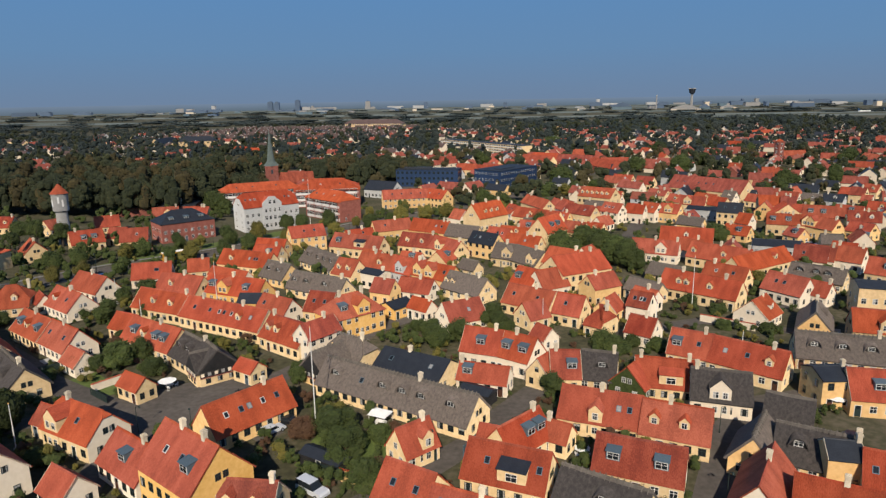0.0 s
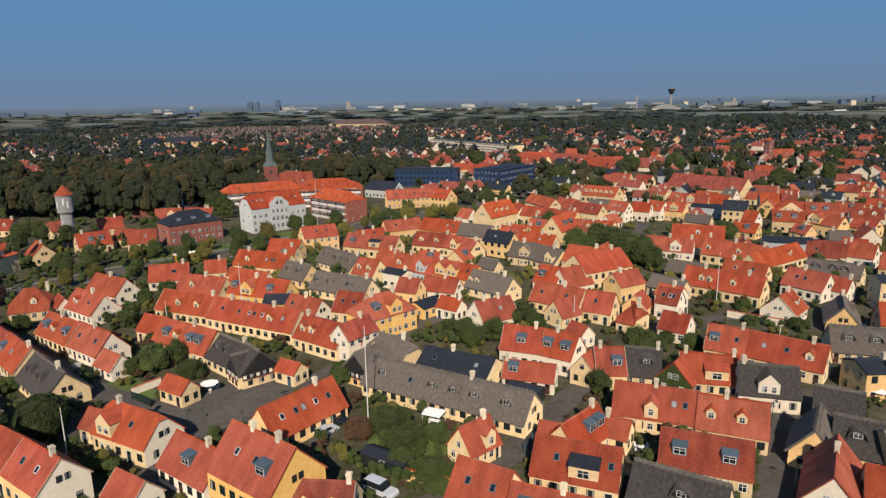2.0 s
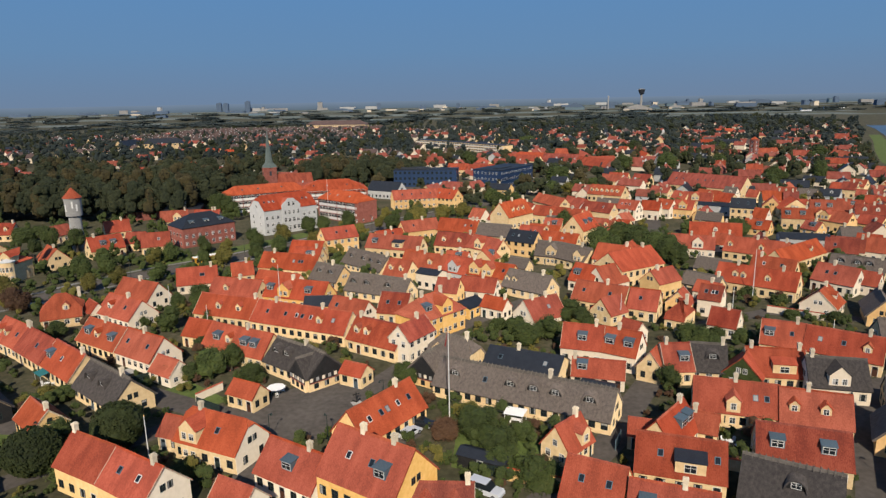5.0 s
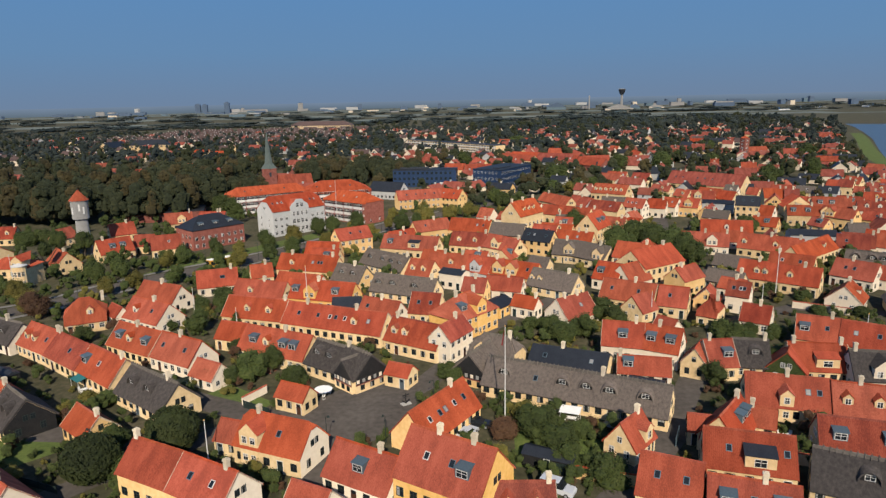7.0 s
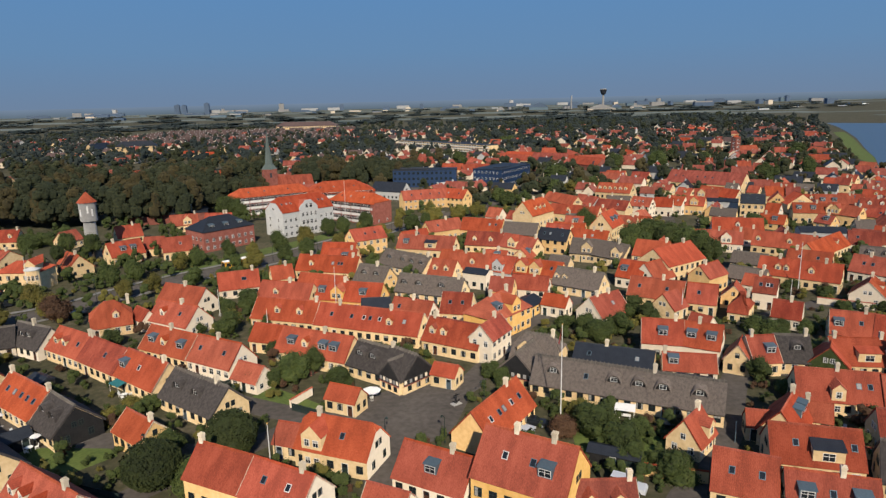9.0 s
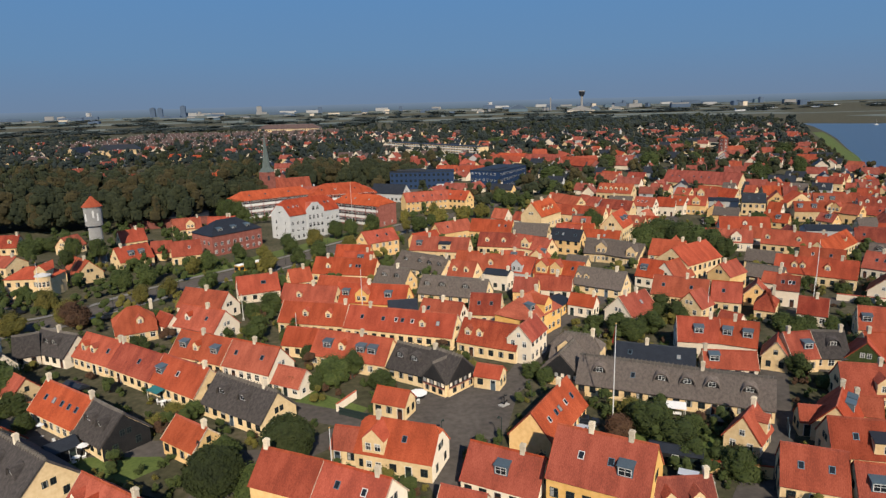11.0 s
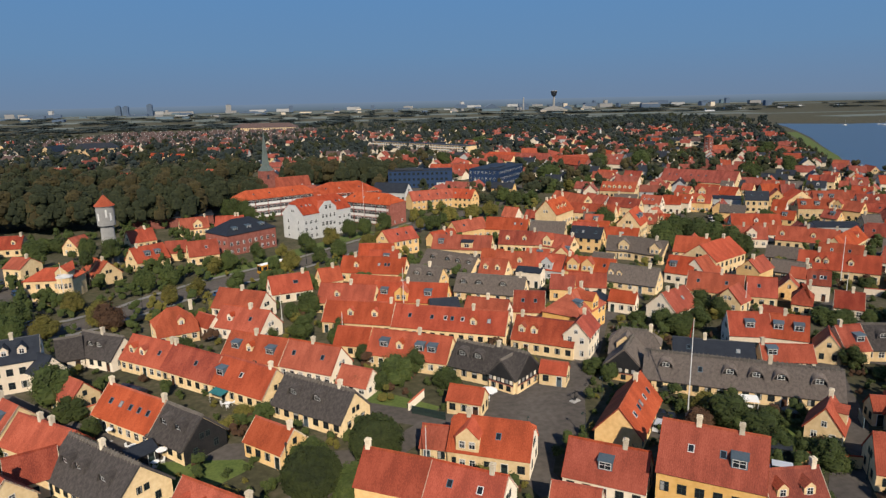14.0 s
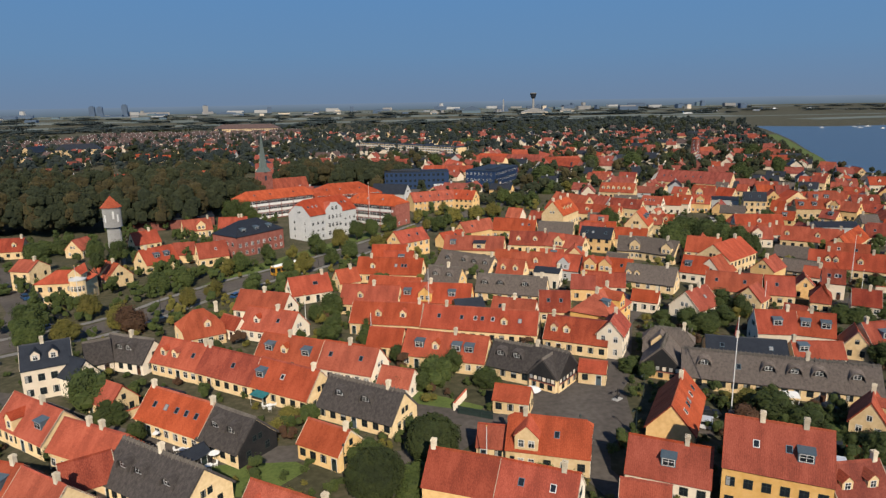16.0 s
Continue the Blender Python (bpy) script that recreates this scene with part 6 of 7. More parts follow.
for i in range(64):
    a = rnd.uniform(-24, 38)
    d = rnd.uniform(3000, 4600)
    x, y = d * math.sin(radians(a)) - 40, d * math.cos(radians(a))
    L = rnd.uniform(12, 40) if rnd.random() < .6 else rnd.uniform(40, 90)
    t = thing("terminal", x, y, rnd.uniform(-8, 8), "long low pale airport building on the horizon", "building", "airport buildings")
    s = Shape()
    h = rnd.uniform(5, 11) + (rnd.uniform(4, 14) if a > 15 else 0)
    s.box(-L / 2, L / 2, -12, 12, -.3, h)
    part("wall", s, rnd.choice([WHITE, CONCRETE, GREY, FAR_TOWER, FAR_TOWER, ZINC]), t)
    s = Shape()
    s.box(-L / 2 - .5, L / 2 + .5, -12.5, 12.5, h, h + 1)
    part("roof", s, FAR_TOWER, t)
for i in range(40):
    a = rnd.uniform(-36, 36)
    d = 4700 if i % 2 else rnd.uniform(4200, 4700)
    x, y = d * math.sin(radians(a)), d * math.cos(radians(a))
    t = thing("city_block", x, y, rnd.uniform(-20, 20), "hazy grey city building on the skyline", "building", "far skyline")
    s = Shape()
    w, h = (rnd.uniform(14, 34), rnd.uniform(24, 44)) if i % 5 == 0 else (rnd.uniform(40, 150), rnd.uniform(10, 24))
    s.box(-w / 2, w / 2, -10, 10, -.5, h)
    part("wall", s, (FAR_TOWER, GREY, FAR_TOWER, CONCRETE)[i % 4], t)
    s = Shape()
    s.box(-w / 3, w / 3, -8, 8, h, h + 2)
    part("roof_plant", s, FAR_TOWER, t)
for x, h in ((-1280, 57), (-1235, 54), (-1092, 65), (-612, 52)):
    t = thing("skyscraper", x, 4520, 4, "hazy dark tower block on the skyline" if x < -640 else "hazy pale tower block on the skyline", "skyscraper", "far skyline")
    s = Shape()
    s.box(-16, 16, -14, 14, -.5, h)
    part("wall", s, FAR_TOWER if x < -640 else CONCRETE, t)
    s = Shape()
    s.box(-8, 8, -8, 8, h, h + 5)
    part("roof_plant", s, FAR_TOWER, t)


def long_hall(x, y, turn, length, depth, eave, ridge, wall, roof, label):
    """A broad building under a hipped roof, far off behind the wood."""
    t = thing("hall", x, y, turn, label, "building")
    s = Shape()
    s.box(-length / 2, length / 2, -depth / 2, depth / 2, -.3, eave)
    part("wall", s, wall, t)
    s = Shape()
    k = depth * .45
    s.solid([(-length / 2 - .6, -depth / 2 - .6, eave), (length / 2 + .6, -depth / 2 - .6, eave), (length / 2 + .6, depth / 2 + .6, eave), (-length / 2 - .6, depth / 2 + .6, eave)],
            [(-length / 2 + k, -.3, ridge), (length / 2 - k, -.3, ridge), (length / 2 - k, .3, ridge), (-length / 2 + k, .3, ridge)])
    part("roof", s, roof, t)
    n = int(length / 5)
    for i in range(n):
        window(t, 2.4, 1.8, pose(-length / 2 + (i + .5) * length / n, -depth / 2 - .002, eave - 2.6), False, False)


long_hall(-323.8, 819.5, 8, 44, 14, 8, 14, CREAM, SLATE, "cream manor with a dark hipped slate roof above the wood")
long_hall(-177.2, 1422.3, -10, 130, 34, 6, 15, CREAM, BROWN_TILE, "long cream hall with a wide dark brown roof")
long_hall(-221.1, 1082.9, -8, 34, 16, 4, 9, WHITE, SLATE, "white low building with a dark roof among trees")


# ---- suburb behind the old town ----
def shore(y):
    """Where dry land ends on the sea side."""
    return 290 if y < 406 else 282 + (y - 406) * .685


rnd = random.Random(77)
made = 0
rest = Shape()
tree_spots = []


def far_house(x, y, turn, L, w, ev, rg, wall, roof):
    m = pose(x, y, 0, 0, 0, turn)
    out = [(-w / 2, -.3), (w / 2, -.3), (w / 2, ev), (0, rg - .05), (-w / 2, ev)]
    rest.solid([m @ Vector((-L / 2, q, z)) for q, z in out][::-1], [m @ Vector((L / 2, q, z)) for q, z in out][::-1], wall)
    for sg in (1, -1):
        rest.slab([m @ Vector(p) for p in ((-sg * (L / 2 + .3), -sg * (w / 2 + .4), ev - .3), (sg * (L / 2 + .3), -sg * (w / 2 + .4), ev - .3), (sg * (L / 2 + .3), 0, rg), (-sg * (L / 2 + .3), 0, rg))], .18, roof)
    q = rnd.uniform(-.3, .3) * L
    rest.solid([m @ Vector((q + a * .4, b * .4, rg - .6)) for a, b in ((-1, -1), (1, -1), (1, 1), (-1, 1))], [m @ Vector((q + a * .4, b * .4, rg + 1)) for a, b in ((-1, -1), (1, -1), (1, 1), (-1, 1))], 3)


for i in range(4600):
    d = 300 + 900 * rnd.random() ** 1.1
    a = rnd.uniform(-46, 46)
    x, y = -40 + d * math.sin(radians(a)), d * math.cos(radians(a))
    if x > shore(y) - (12 if y < 520 else 20):
        continue
    if y < 330 and -330 < x < 40:
        continue
    if -345 < x < -100 and 305 < y < 440:
        continue
    if not free(x, y, 9 if d < 700 else 11):
        continue
    turn = (-38 if rnd.random() < .6 else 52) + rnd.uniform(-12, 12) if x > -60 or d > 800 else rnd.choice([-10, 80]) + rnd.uniform(-10, 10)
    dense = 0.62 if (x > 60 and d < 520) else 0.5 if d < 640 else 0.38 if d < 900 else 0.26
    if x < -30 and d > 430:
        dense *= 0.55 + 0.35 * math.sin(x * .011 + 1.0) * math.sin(y * .013)
    if rnd.random() > dense:
        tree_spots.append((x, y, rnd.uniform(3, 6), rnd.uniform(7, 13)))
        taken.append((x, y, 0.0))
        continue
    L, w = rnd.uniform(9, 15), rnd.uniform(7, 8.5)
    ev = rnd.choice([2.7, 3.2, 4.5, 5.2] if d > 500 else [2.7, 2.9, 3.2, 4.5])
    rg = ev + w / 2 * rnd.uniform(.75, 1.0)
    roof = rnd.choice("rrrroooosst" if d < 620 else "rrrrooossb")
    wall = rnd.choice("wwwcybg" if d < 700 else "wwwwbcg")
    taken.append((x, y, 4.0))
    if made < 70:
        made += 1
        hs = thing("house", x, y, turn, WALL_WORDS[wall] + " suburban house with " + ROOF_WORDS.get(roof, "brown tile roof"), "house", "suburban houses")
        s = Shape()
        out = [(-w / 2, -.3), (w / 2, -.3), (w / 2, ev), (0, rg - .05), (-w / 2, ev)]
        s.solid([(-L / 2, q, z) for q, z in out][::-1], [(L / 2, q, z) for q, z in out][::-1])
        part("wall", s, WALLS[wall], hs)
        s = Shape(weld=True)
        k = (rg - ev) / (w / 2)
        e, ze = w / 2 + .4, ev - .4 * k
        s.slab([(-L / 2 - .3, -e, ze), (L / 2 + .3, -e, ze), (L / 2 + .3, 0, rg), (-L / 2 - .3, 0, rg)], .18)
        s.slab([(L / 2 + .3, e, ze), (-L / 2 - .3, e, ze), (-L / 2 - .3, 0, rg), (L / 2 + .3, 0, rg)], .18)
        part("roof", s, HAZED_TILE if roof in "ro" else ROOFS.get(roof, BROWN_TILE), hs)
        part("chimney", chimney_mesh(0.7, 0.95), None, hs, at=pose(rnd.uniform(-.3, .3) * L, 0, rg))
        if made < 40:
            for q in (-.25, .25):
                window(hs, 1.4, 1.2, pose(q * L, -w / 2 - .002, 1.0), False, False)
            window(hs, 1.3, 1.1, pose(L / 2 + .002, 0, 1.2, 0, 0, 90), False, False)
    else:
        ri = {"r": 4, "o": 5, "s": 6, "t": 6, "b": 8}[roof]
        ri = 8 if x < 60 and y > 620 and rnd.random() < .5 else ri
        far_house(x, y, turn, L, w, ev, rg, "wcbg".find(wall) % 4, ri)
    for _ in range(2):
        q, e = rnd.uniform(0, 6.28), rnd.uniform(8, 11)
        if x + e * math.cos(q) < shore(y) - 6:
            tree_spots.append((x + e * math.cos(q), y + e * math.sin(q), rnd.uniform(2.2, 4.0), rnd.uniform(4, 8)))
# groups of old tall trees between the suburban houses
for i in range(46):
    d, a = rnd.uniform(430, 900), rnd.uniform(-30, 34)
    cx, cy = -40 + d * math.sin(radians(a)), d * math.cos(radians(a))
    if cx > shore(cy) - 30 or (-60 < cx < 70 and cy < 440):
        continue
    for _ in range(rnd.randrange(2, 6)):
        px, py = cx + rnd.gauss(0, 11), cy + rnd.gauss(0, 8)
        if free(px, py, 3):
            tree_spots.append((px, py, rnd.uniform(3.5, 6.5), rnd.uniform(10, 15)))
# rows of brown terraces behind the wood
for row in range(9):
    y0 = 960 + row * 44
    for col in range(11):
        if rnd.random() < .12:
            continue
        x0 = -455 + col * 33 + row * 5 + rnd.uniform(-4, 4)
        for k in range(3):
            far_house(x0 + (k - 1) * 8.2, y0 + rnd.uniform(-2, 2) - col * 3, -4, 8, 8.5, 2.6, 7.4 + rnd.uniform(-.4, .4), 2, 8)
        tree_spots.append((x0 + rnd.uniform(-12, 12), y0 - 16 - col * 3, rnd.uniform(2, 4), rnd.uniform(4, 7)))
tagged(new("far_houses", rest.mesh("far_houses", WHITE, CREAM, BRICK, GREY, HAZED_TILE, HAZED_TILE, SLATE, ZINC, BROWN_TILE)), "far suburban houses with brown, red and dark roofs", "houses", kind="stuff")
for i in range(2300):
    d = rnd.uniform(660, 1500)
    a = rnd.uniform(-46, 40)
    x, y = -40 + d * math.sin(radians(a)), d * math.cos(radians(a))
    if x > shore(y) - 10 and y < 1210:
        continue
    if -480 < x < -60 and 930 < y < 1400:
        continue
    if not free(x, y, 6):
        continue
    tree_spots.append((x, y, rnd.uniform(3.5, 8), rnd.uniform(6, 11)))
for i in range(400):
    x = rnd.uniform(100, 760)
    tree_spots.append((x, 940 + (x - 120) * .35 + rnd.uniform(-60, 280), rnd.uniform(5, 10), rnd.uniform(10, 16)))
for i in range(70):
    y = rnd.uniform(385, 640)
    tree_spots.append((shore(y) - rnd.uniform(6, 26), y, rnd.uniform(2.5, 5), rnd.uniform(4, 10)))
near_spots = [q for q in tree_spots if q[1] < 600]
far_spots = [q for q in tree_spots if q[1] >= 600]
woods("garden_trees", "dark green garden trees among suburban houses", near_spots, 50, 0.6, 8, 8, FOREST, RUSSET_WOOD)
woods("far_trees", "dark green woods and gardens stretching to the airport", far_spots, 18, 1.2, 6, 9, HAZED_LEAF, FOREST)
rnd = random.Random(31)
spots = []
for i in range(330):
    d = rnd.choice((1650, 1800, 2050, 2400, 2750, 3200, 3700)) + rnd.uniform(-40, 40)
    a = rnd.uniform(-46, 46)
    x, y = -40 + d * math.sin(radians(a)), d * math.cos(radians(a))
    if x > 800 and y < 1900:
        continue
    spots.append((x, y, rnd.uniform(20, 70), rnd.uniform(5, 9)))
woods("distant_hedges", "distant dark hedgerows and copses on the plain", spots, 30, 3.0, 9, 10, HAZED_LEAF)

# ---- gardens ----
rnd = random.Random(12)
low, tall, count = Shape(), Shape(), 0
for i in range(9000):
    y = 66 + 270 * rnd.random() ** 1.4
    x = rnd.uniform(-60 - y * .95, -20 + y * .85)
    gap = 0.35 if rnd.random() < .6 else 1.6
    if blocked(x, y, gap) or on_road(x, y) or (y > 235 and x < -60):
        continue
    count += 1
    r = rnd.uniform(.5, 1.25) if gap < 1 else rnd.uniform(.9, 2.3)
    if y < 170:
        leaves(low, x, y, r * .8, r, r * .95, 50 + int(50 * r), .13, rnd, 5, rnd.choice((0, 0, 0, 0, 1, 2)))
    else:
        leaves(tall, x, y, r * 1.1, r * 1.35, r * 1.35, 26, .3, rnd, 5, rnd.choice((0, 0, 0, 1)))
    if count > 2600:
        break
tagged(new("garden_shrubs", low.mesh("garden_shrubs", LEAF_A, LEAF_B, LEAF_C)), "green garden shrubs and hedges between old houses", "shrubs", kind="stuff")
tagged(new("courtyard_greenery", tall.mesh("courtyard_greenery", LEAF_A, LEAF_B)), "dark green courtyard shrubs among the upper town", "shrubs", kind="stuff")


# small paved terraces beside the houses
rnd = random.Random(44)
for k in range(46):
    hx, hy, ang, L, w = FOOT[rnd.randrange(min(120, len(FOOT)))]
    side = rnd.choice((1, -1))
    pts = []
    u0, dx, dy = rnd.uniform(-.6, .3) * L, rnd.uniform(2.5, 5), rnd.uniform(1.8, 3.2)
    for u, v in ((u0, w), (u0 + dx, w), (u0 + dx, w + dy), (u0, w + dy)):
        v *= side
        pts.append((hx + u * math.cos(ang) - v * math.sin(ang), hy + u * math.sin(ang) + v * math.cos(ang)))
    mid = (sum(p[0] for p in pts) / 4, sum(p[1] for p in pts) / 4)
    if blocked(*mid, 1.0) or on_road(*mid):
        continue
    sheet("terrace_%d" % (k + 1), pts if side > 0 else pts[::-1], 0.016, rnd.choice([CONCRETE, ASPHALT, BRICK]), label="small paved garden terrace beside a house", category="terrace")


def garden_wall(x0, y0, x1, y1, h, mat, label, category="wall", cap=True):
    d = math.hypot(x1 - x0, y1 - y0)
    t = thing("garden_wall" if category == "wall" else "fence", x0, y0, math.degrees(math.atan2(y1 - y0, x1 - x0)), label, category)
    if category == "wall":
        s = Shape()
        s.box(0, d, -.14, .14, -.2, h)
        part("wall", s, mat, t)
        s = Shape()
        s.solid([(-.05, -.22, h), (d + .05, -.22, h), (d + .05, .22, h), (-.05, .22, h)], [(-.05, -.03, h + .18), (d + .05, -.03, h + .18), (d + .05, .03, h + .18), (-.05, .03, h + .18)])
        part("coping", s, RED_TILE, t, "red tile coping")
    else:
        n = max(2, int(d / 1.8))
        for i in range(n + 1):
            s = Shape()
            s.box(d * i / n - .06, d * i / n + .06, -.06, .06, -.2, h + .1)
            part("post", s, mat, t)
        for z in (.1, h * .36, h * .7):
            s = Shape()
            s.box(0, d, -.02, .02, z, z + h * .3)
            part("board", s, mat, t)
    return t


garden_wall(-66.9, 113.4, -63.4, 118.2, 1.5, WHITE, "pale rendered garden wall with tile coping")
garden_wall(-66.4, 112.2, -61.3, 108.5, 1.5, DARKTRIM, "dark green board fence by the lane", "fence")
garden_wall(-13.8, 83.6, -5.7, 80.2, 1.9, YELLOW, "pale yellow garden wall by the lane")
garden_wall(-17.1, 85.2, -14.0, 83.8, 1.8, DARKTRIM, "dark green board fence beside a car", "fence")
garden_wall(4.0, 90.1, 5.8, 93.1, 1.8, ZINC, "grey-green board fence at a house corner", "fence")
garden_wall(-97.2, 93.2, -87.4, 88.2, 1.2, DARKTRIM, "dark wooden fence round a lawn", "fence")
garden_wall(15.2, 85.3, 20.8, 82.6, 1.8, CREAM, "cream courtyard wall with tile coping")
garden_wall(-124.2, 123.7, -116.3, 129.9, 1.6, CREAM, "cream garden wall with tile coping")
garden_wall(-84.9, 120.0, -77.9, 126.0, 1.5, DARKTRIM, "dark board fence behind a garden", "fence")
garden_wall(62.0, 151.6, 72.0, 144.1, 1.7, WHITE, "white garden wall with tile coping")


# ---- small things ----
def flagpole(x, y, h, flag=False):
    t = thing("flagpole", x, y, 0, "slender white flagpole with a gilt ball", "flagpole", "flagpoles")
    s = Shape()
    s.pole(0, 0, -.2, h, .12, .05, 10)
    part("pole", s, TRIM, t)
    s = Shape()
    for i in range(4):
        z0, z1 = -.12 + .06 * i, -.06 + .06 * i
        s.pole(0, 0, h + .1 + z0, h + .1 + z1, math.sqrt(max(.0004, .0144 - z0 * z0)), math.sqrt(max(.0004, .0144 - z1 * z1)), 8)
    part("ball", s, ORANGE, t, "small gilt ball")
    s = Shape()
    s.box(-.3, .3, -.3, .3, -.1, .5)
    part("base", s, CONCRETE, t)
    if flag:
        s = Shape()
        s.solid([(-.06, -.02, h - .4), (-.06, .02, h - .4), (-.5, .03, h - 3.2), (-.45, -.03, h - 3.3)], [(-.09, -.02, h - .3), (-.09, .02, h - .3), (-.62, .03, h - 3.1), (-.6, -.03, h - 3.2)])
        part("pennant", s, CARPAINT["red"], t, "red and white pennant")


flagpole(-21.0, 100.3, 17.4, True)
for x, y, h in ((63.3, 161.1, 14), (48.9, 143.6, 9.3), (23.3, 147.3, 7.4), (59.6, 122.7, 8), (-60.8, 163.6, 13), (-67.3, 92.2, 8), (-149.6, 195.2, 12.5), (-91.0, 169.5, 7), (-76.5, 153.7, 6), (-61.7, 279.2, 21.3)):
    flagpole(x, y, h)


def car(x, y, turn, paint="dark", van=False):
    t = thing("car", x, y, turn, {"dark": "dark grey", "white": "white", "red": "dark red", "blue": "blue", "silver": "silver"}[paint] + (" delivery van" if van else " hatchback car") + " parked by the street", "van" if van else "car", "parked cars")
    L, w = (2.5, .95) if van else (2.1, .86)
    hood, top = (1.0, 1.95) if van else (.86, 1.45)
    s = Shape()
    side = [(-L, .32), (L, .32), (L, .7), (L - .25, hood), (L * .42, hood + .06), (-L + .06, hood + .08), (-L, .8)]
    s.solid([(a, w, z) for a, z in side], [(a, -w, z) for a, z in side])
    part("body", s, CARPAINT[paint], t)
    s = Shape()
    f, r, q = L * .45, -L + (.08 if van else .2), .1
    s.solid([(r, -w + .04, hood), (f, -w + .04, hood), (f, w - .04, hood), (r, w - .04, hood)], [(r + q, -w + .16, top - .06), (f - .75, -w + .16, top - .06), (f - .75, w - .16, top - .06), (r + q, w - .16, top - .06)])
    cab = part("cabin", s, GLASS, t, "dark glazed cabin")
    s = Shape()
    s.box(r + .1, f - .72, -w + .14, w - .14, top - .07, top)
    part("roof", s, CARPAINT[paint], cab)
    for a in (-L * .62, L * .62):
        for b in (-w + .02, w - .02):
            s = Shape()
            s.pole(0, 0, -.11, .11, .33, .33, 14)
            wheel = part("wheel", s, RUBBER, t, at=pose(a, b, .33, 90, 0, 0))
            if y < 120:
                s = Shape()
                s.pole(0, 0, -.12, .12, .2, .2, 10)
                part("rim", s, CARPAINT["silver"], wheel)


for x, y, turn, paint, van in ((-178.7, 226.4, -58, "dark", 0), (-168.5, 211.8, -58, "blue", 0), (-162.6, 203.3, -55, "red", 0), (-159.2, 198.0, -55, "dark", 0), (-153.4, 181.4, 60, "blue", 0), (-152.9, 189.3, -50, "dark", 0),
                              (-128.9, 176.1, 40, "dark", 0), (-125.9, 179.3, 40, "dark", 0), (-27.6, 97.6, 50, "white", 0), (-25.4, 100.5, -20, "dark", 0), (-17.2, 80.6, -35, "white", 1), (28.7, 368.2, 50, "dark", 0), (33.8, 373.2, 50, "silver", 0),
                              (38.8, 379.1, 50, "dark", 0), (66.2, 419.8, 52, "white", 0), (74.2, 429.7, 52, "dark", 0), (84.3, 441.6, 52, "red", 0), (-5.9, 395.5, 20, "white", 0), (0.1, 392.6, 20, "dark", 0), (-109.4, 197.0, 55, "blue", 0), (-105.6, 191.1, 55, "dark", 0),
                              (88.5, 263.4, 70, "dark", 0), (85.0, 256.5, 70, "dark", 0), (130.4, 231.6, -30, "white", 0), (65.2, 94.7, 30, "dark", 0)):
    car(x, y, turn, paint, bool(van))


def bus(x, y, turn):
    t = thing("bus", x, y, turn, "amber and white city bus on the boulevard", "bus")
    s = Shape()
    s.box(-5.8, 5.8, -1.25, 1.25, .35, 3.0)
    part("body", s, AMBER, t)
    s = Shape()
    s.box(-5.6, 5.6, -1.2, 1.2, 3.0, 3.15)
    part("roof", s, CANVAS, t, "white roof")
    for i in range(6):
        for sg in (1, -1):
            s = Shape()
            s.box(-5.2 + 1.75 * i, -3.7 + 1.75 * i, sg * 1.255 - .01, sg * 1.255 + .01, 1.4, 2.6)
            part("window", s, GLASS, t)
    for sg in (1, -1):
        s = Shape()
        s.box(sg * 5.805 - .01, sg * 5.805 + .01, -1.1, 1.1, 1.2, 2.7)
        part("windscreen", s, GLASS, t)
        for a in (-3.6, 3.4):
            s = Shape()
            s.pole(0, 0, -.14, .14, .48, .48, 14)
            part("wheel", s, RUBBER, t, at=pose(a, sg * 1.15, .48, 90, 0, 0))


bus(-95.5, 221.1, 40)


def street_lamp(x, y, turn=0, h=4.6):
    t = thing("street_lamp", x, y, turn, "dark green lamp post with a hooded lantern", "street lamp", "street lamps")
    s = Shape()
    s.pole(0, 0, -.1, h, .07, .045, 8)
    s.pole(0, 0, -.1, .7, .12, .09, 8)
    part("post", s, DARKTRIM, t)
    s = Shape()
    s.box(0, .7, -.03, .03, h - .08, h)
    part("arm", s, DARKTRIM, t)
    s = Shape()
    s.pole(.7, 0, h - .38, h - .05, .22, .08, 10)
    part("lantern", s, DARKTRIM, t)


for x, y, a in ((-40.9, 97.0, 120), (-32.3, 109.6, 200), (-50.3, 97.8, 60), (-77.1, 115.0, -40), (-94.6, 132.5, -40), (45.6, 97.1, 20), (39.2, 78.1, 20), (-1.3, 89.8, 30), (-7.1, 77.7, 30), (-87.2, 98.2, 90), (67.2, 105.9, 0)):
    street_lamp(x, y, a)
for k in range(9):
    street_lamp(-128 + 14.2 * k, 187 + 13.6 * k, 130, 7.0)


def parasol(x, y, r, h, mat, label):
    t = thing("parasol", x, y, 10, label, "parasol")
    s = Shape()
    s.pole(0, 0, -.05, h, .035, .035, 8)
    part("pole", s, TIMBER, t)
    s = Shape()
    s.pole(0, 0, h - .5, h, r, .06, 8)
    part("canopy", s, mat, t)
    s = Shape()
    s.pole(0, 0, -.05, .12, .35, .3, 10)
    part("base", s, CONCRETE, t)


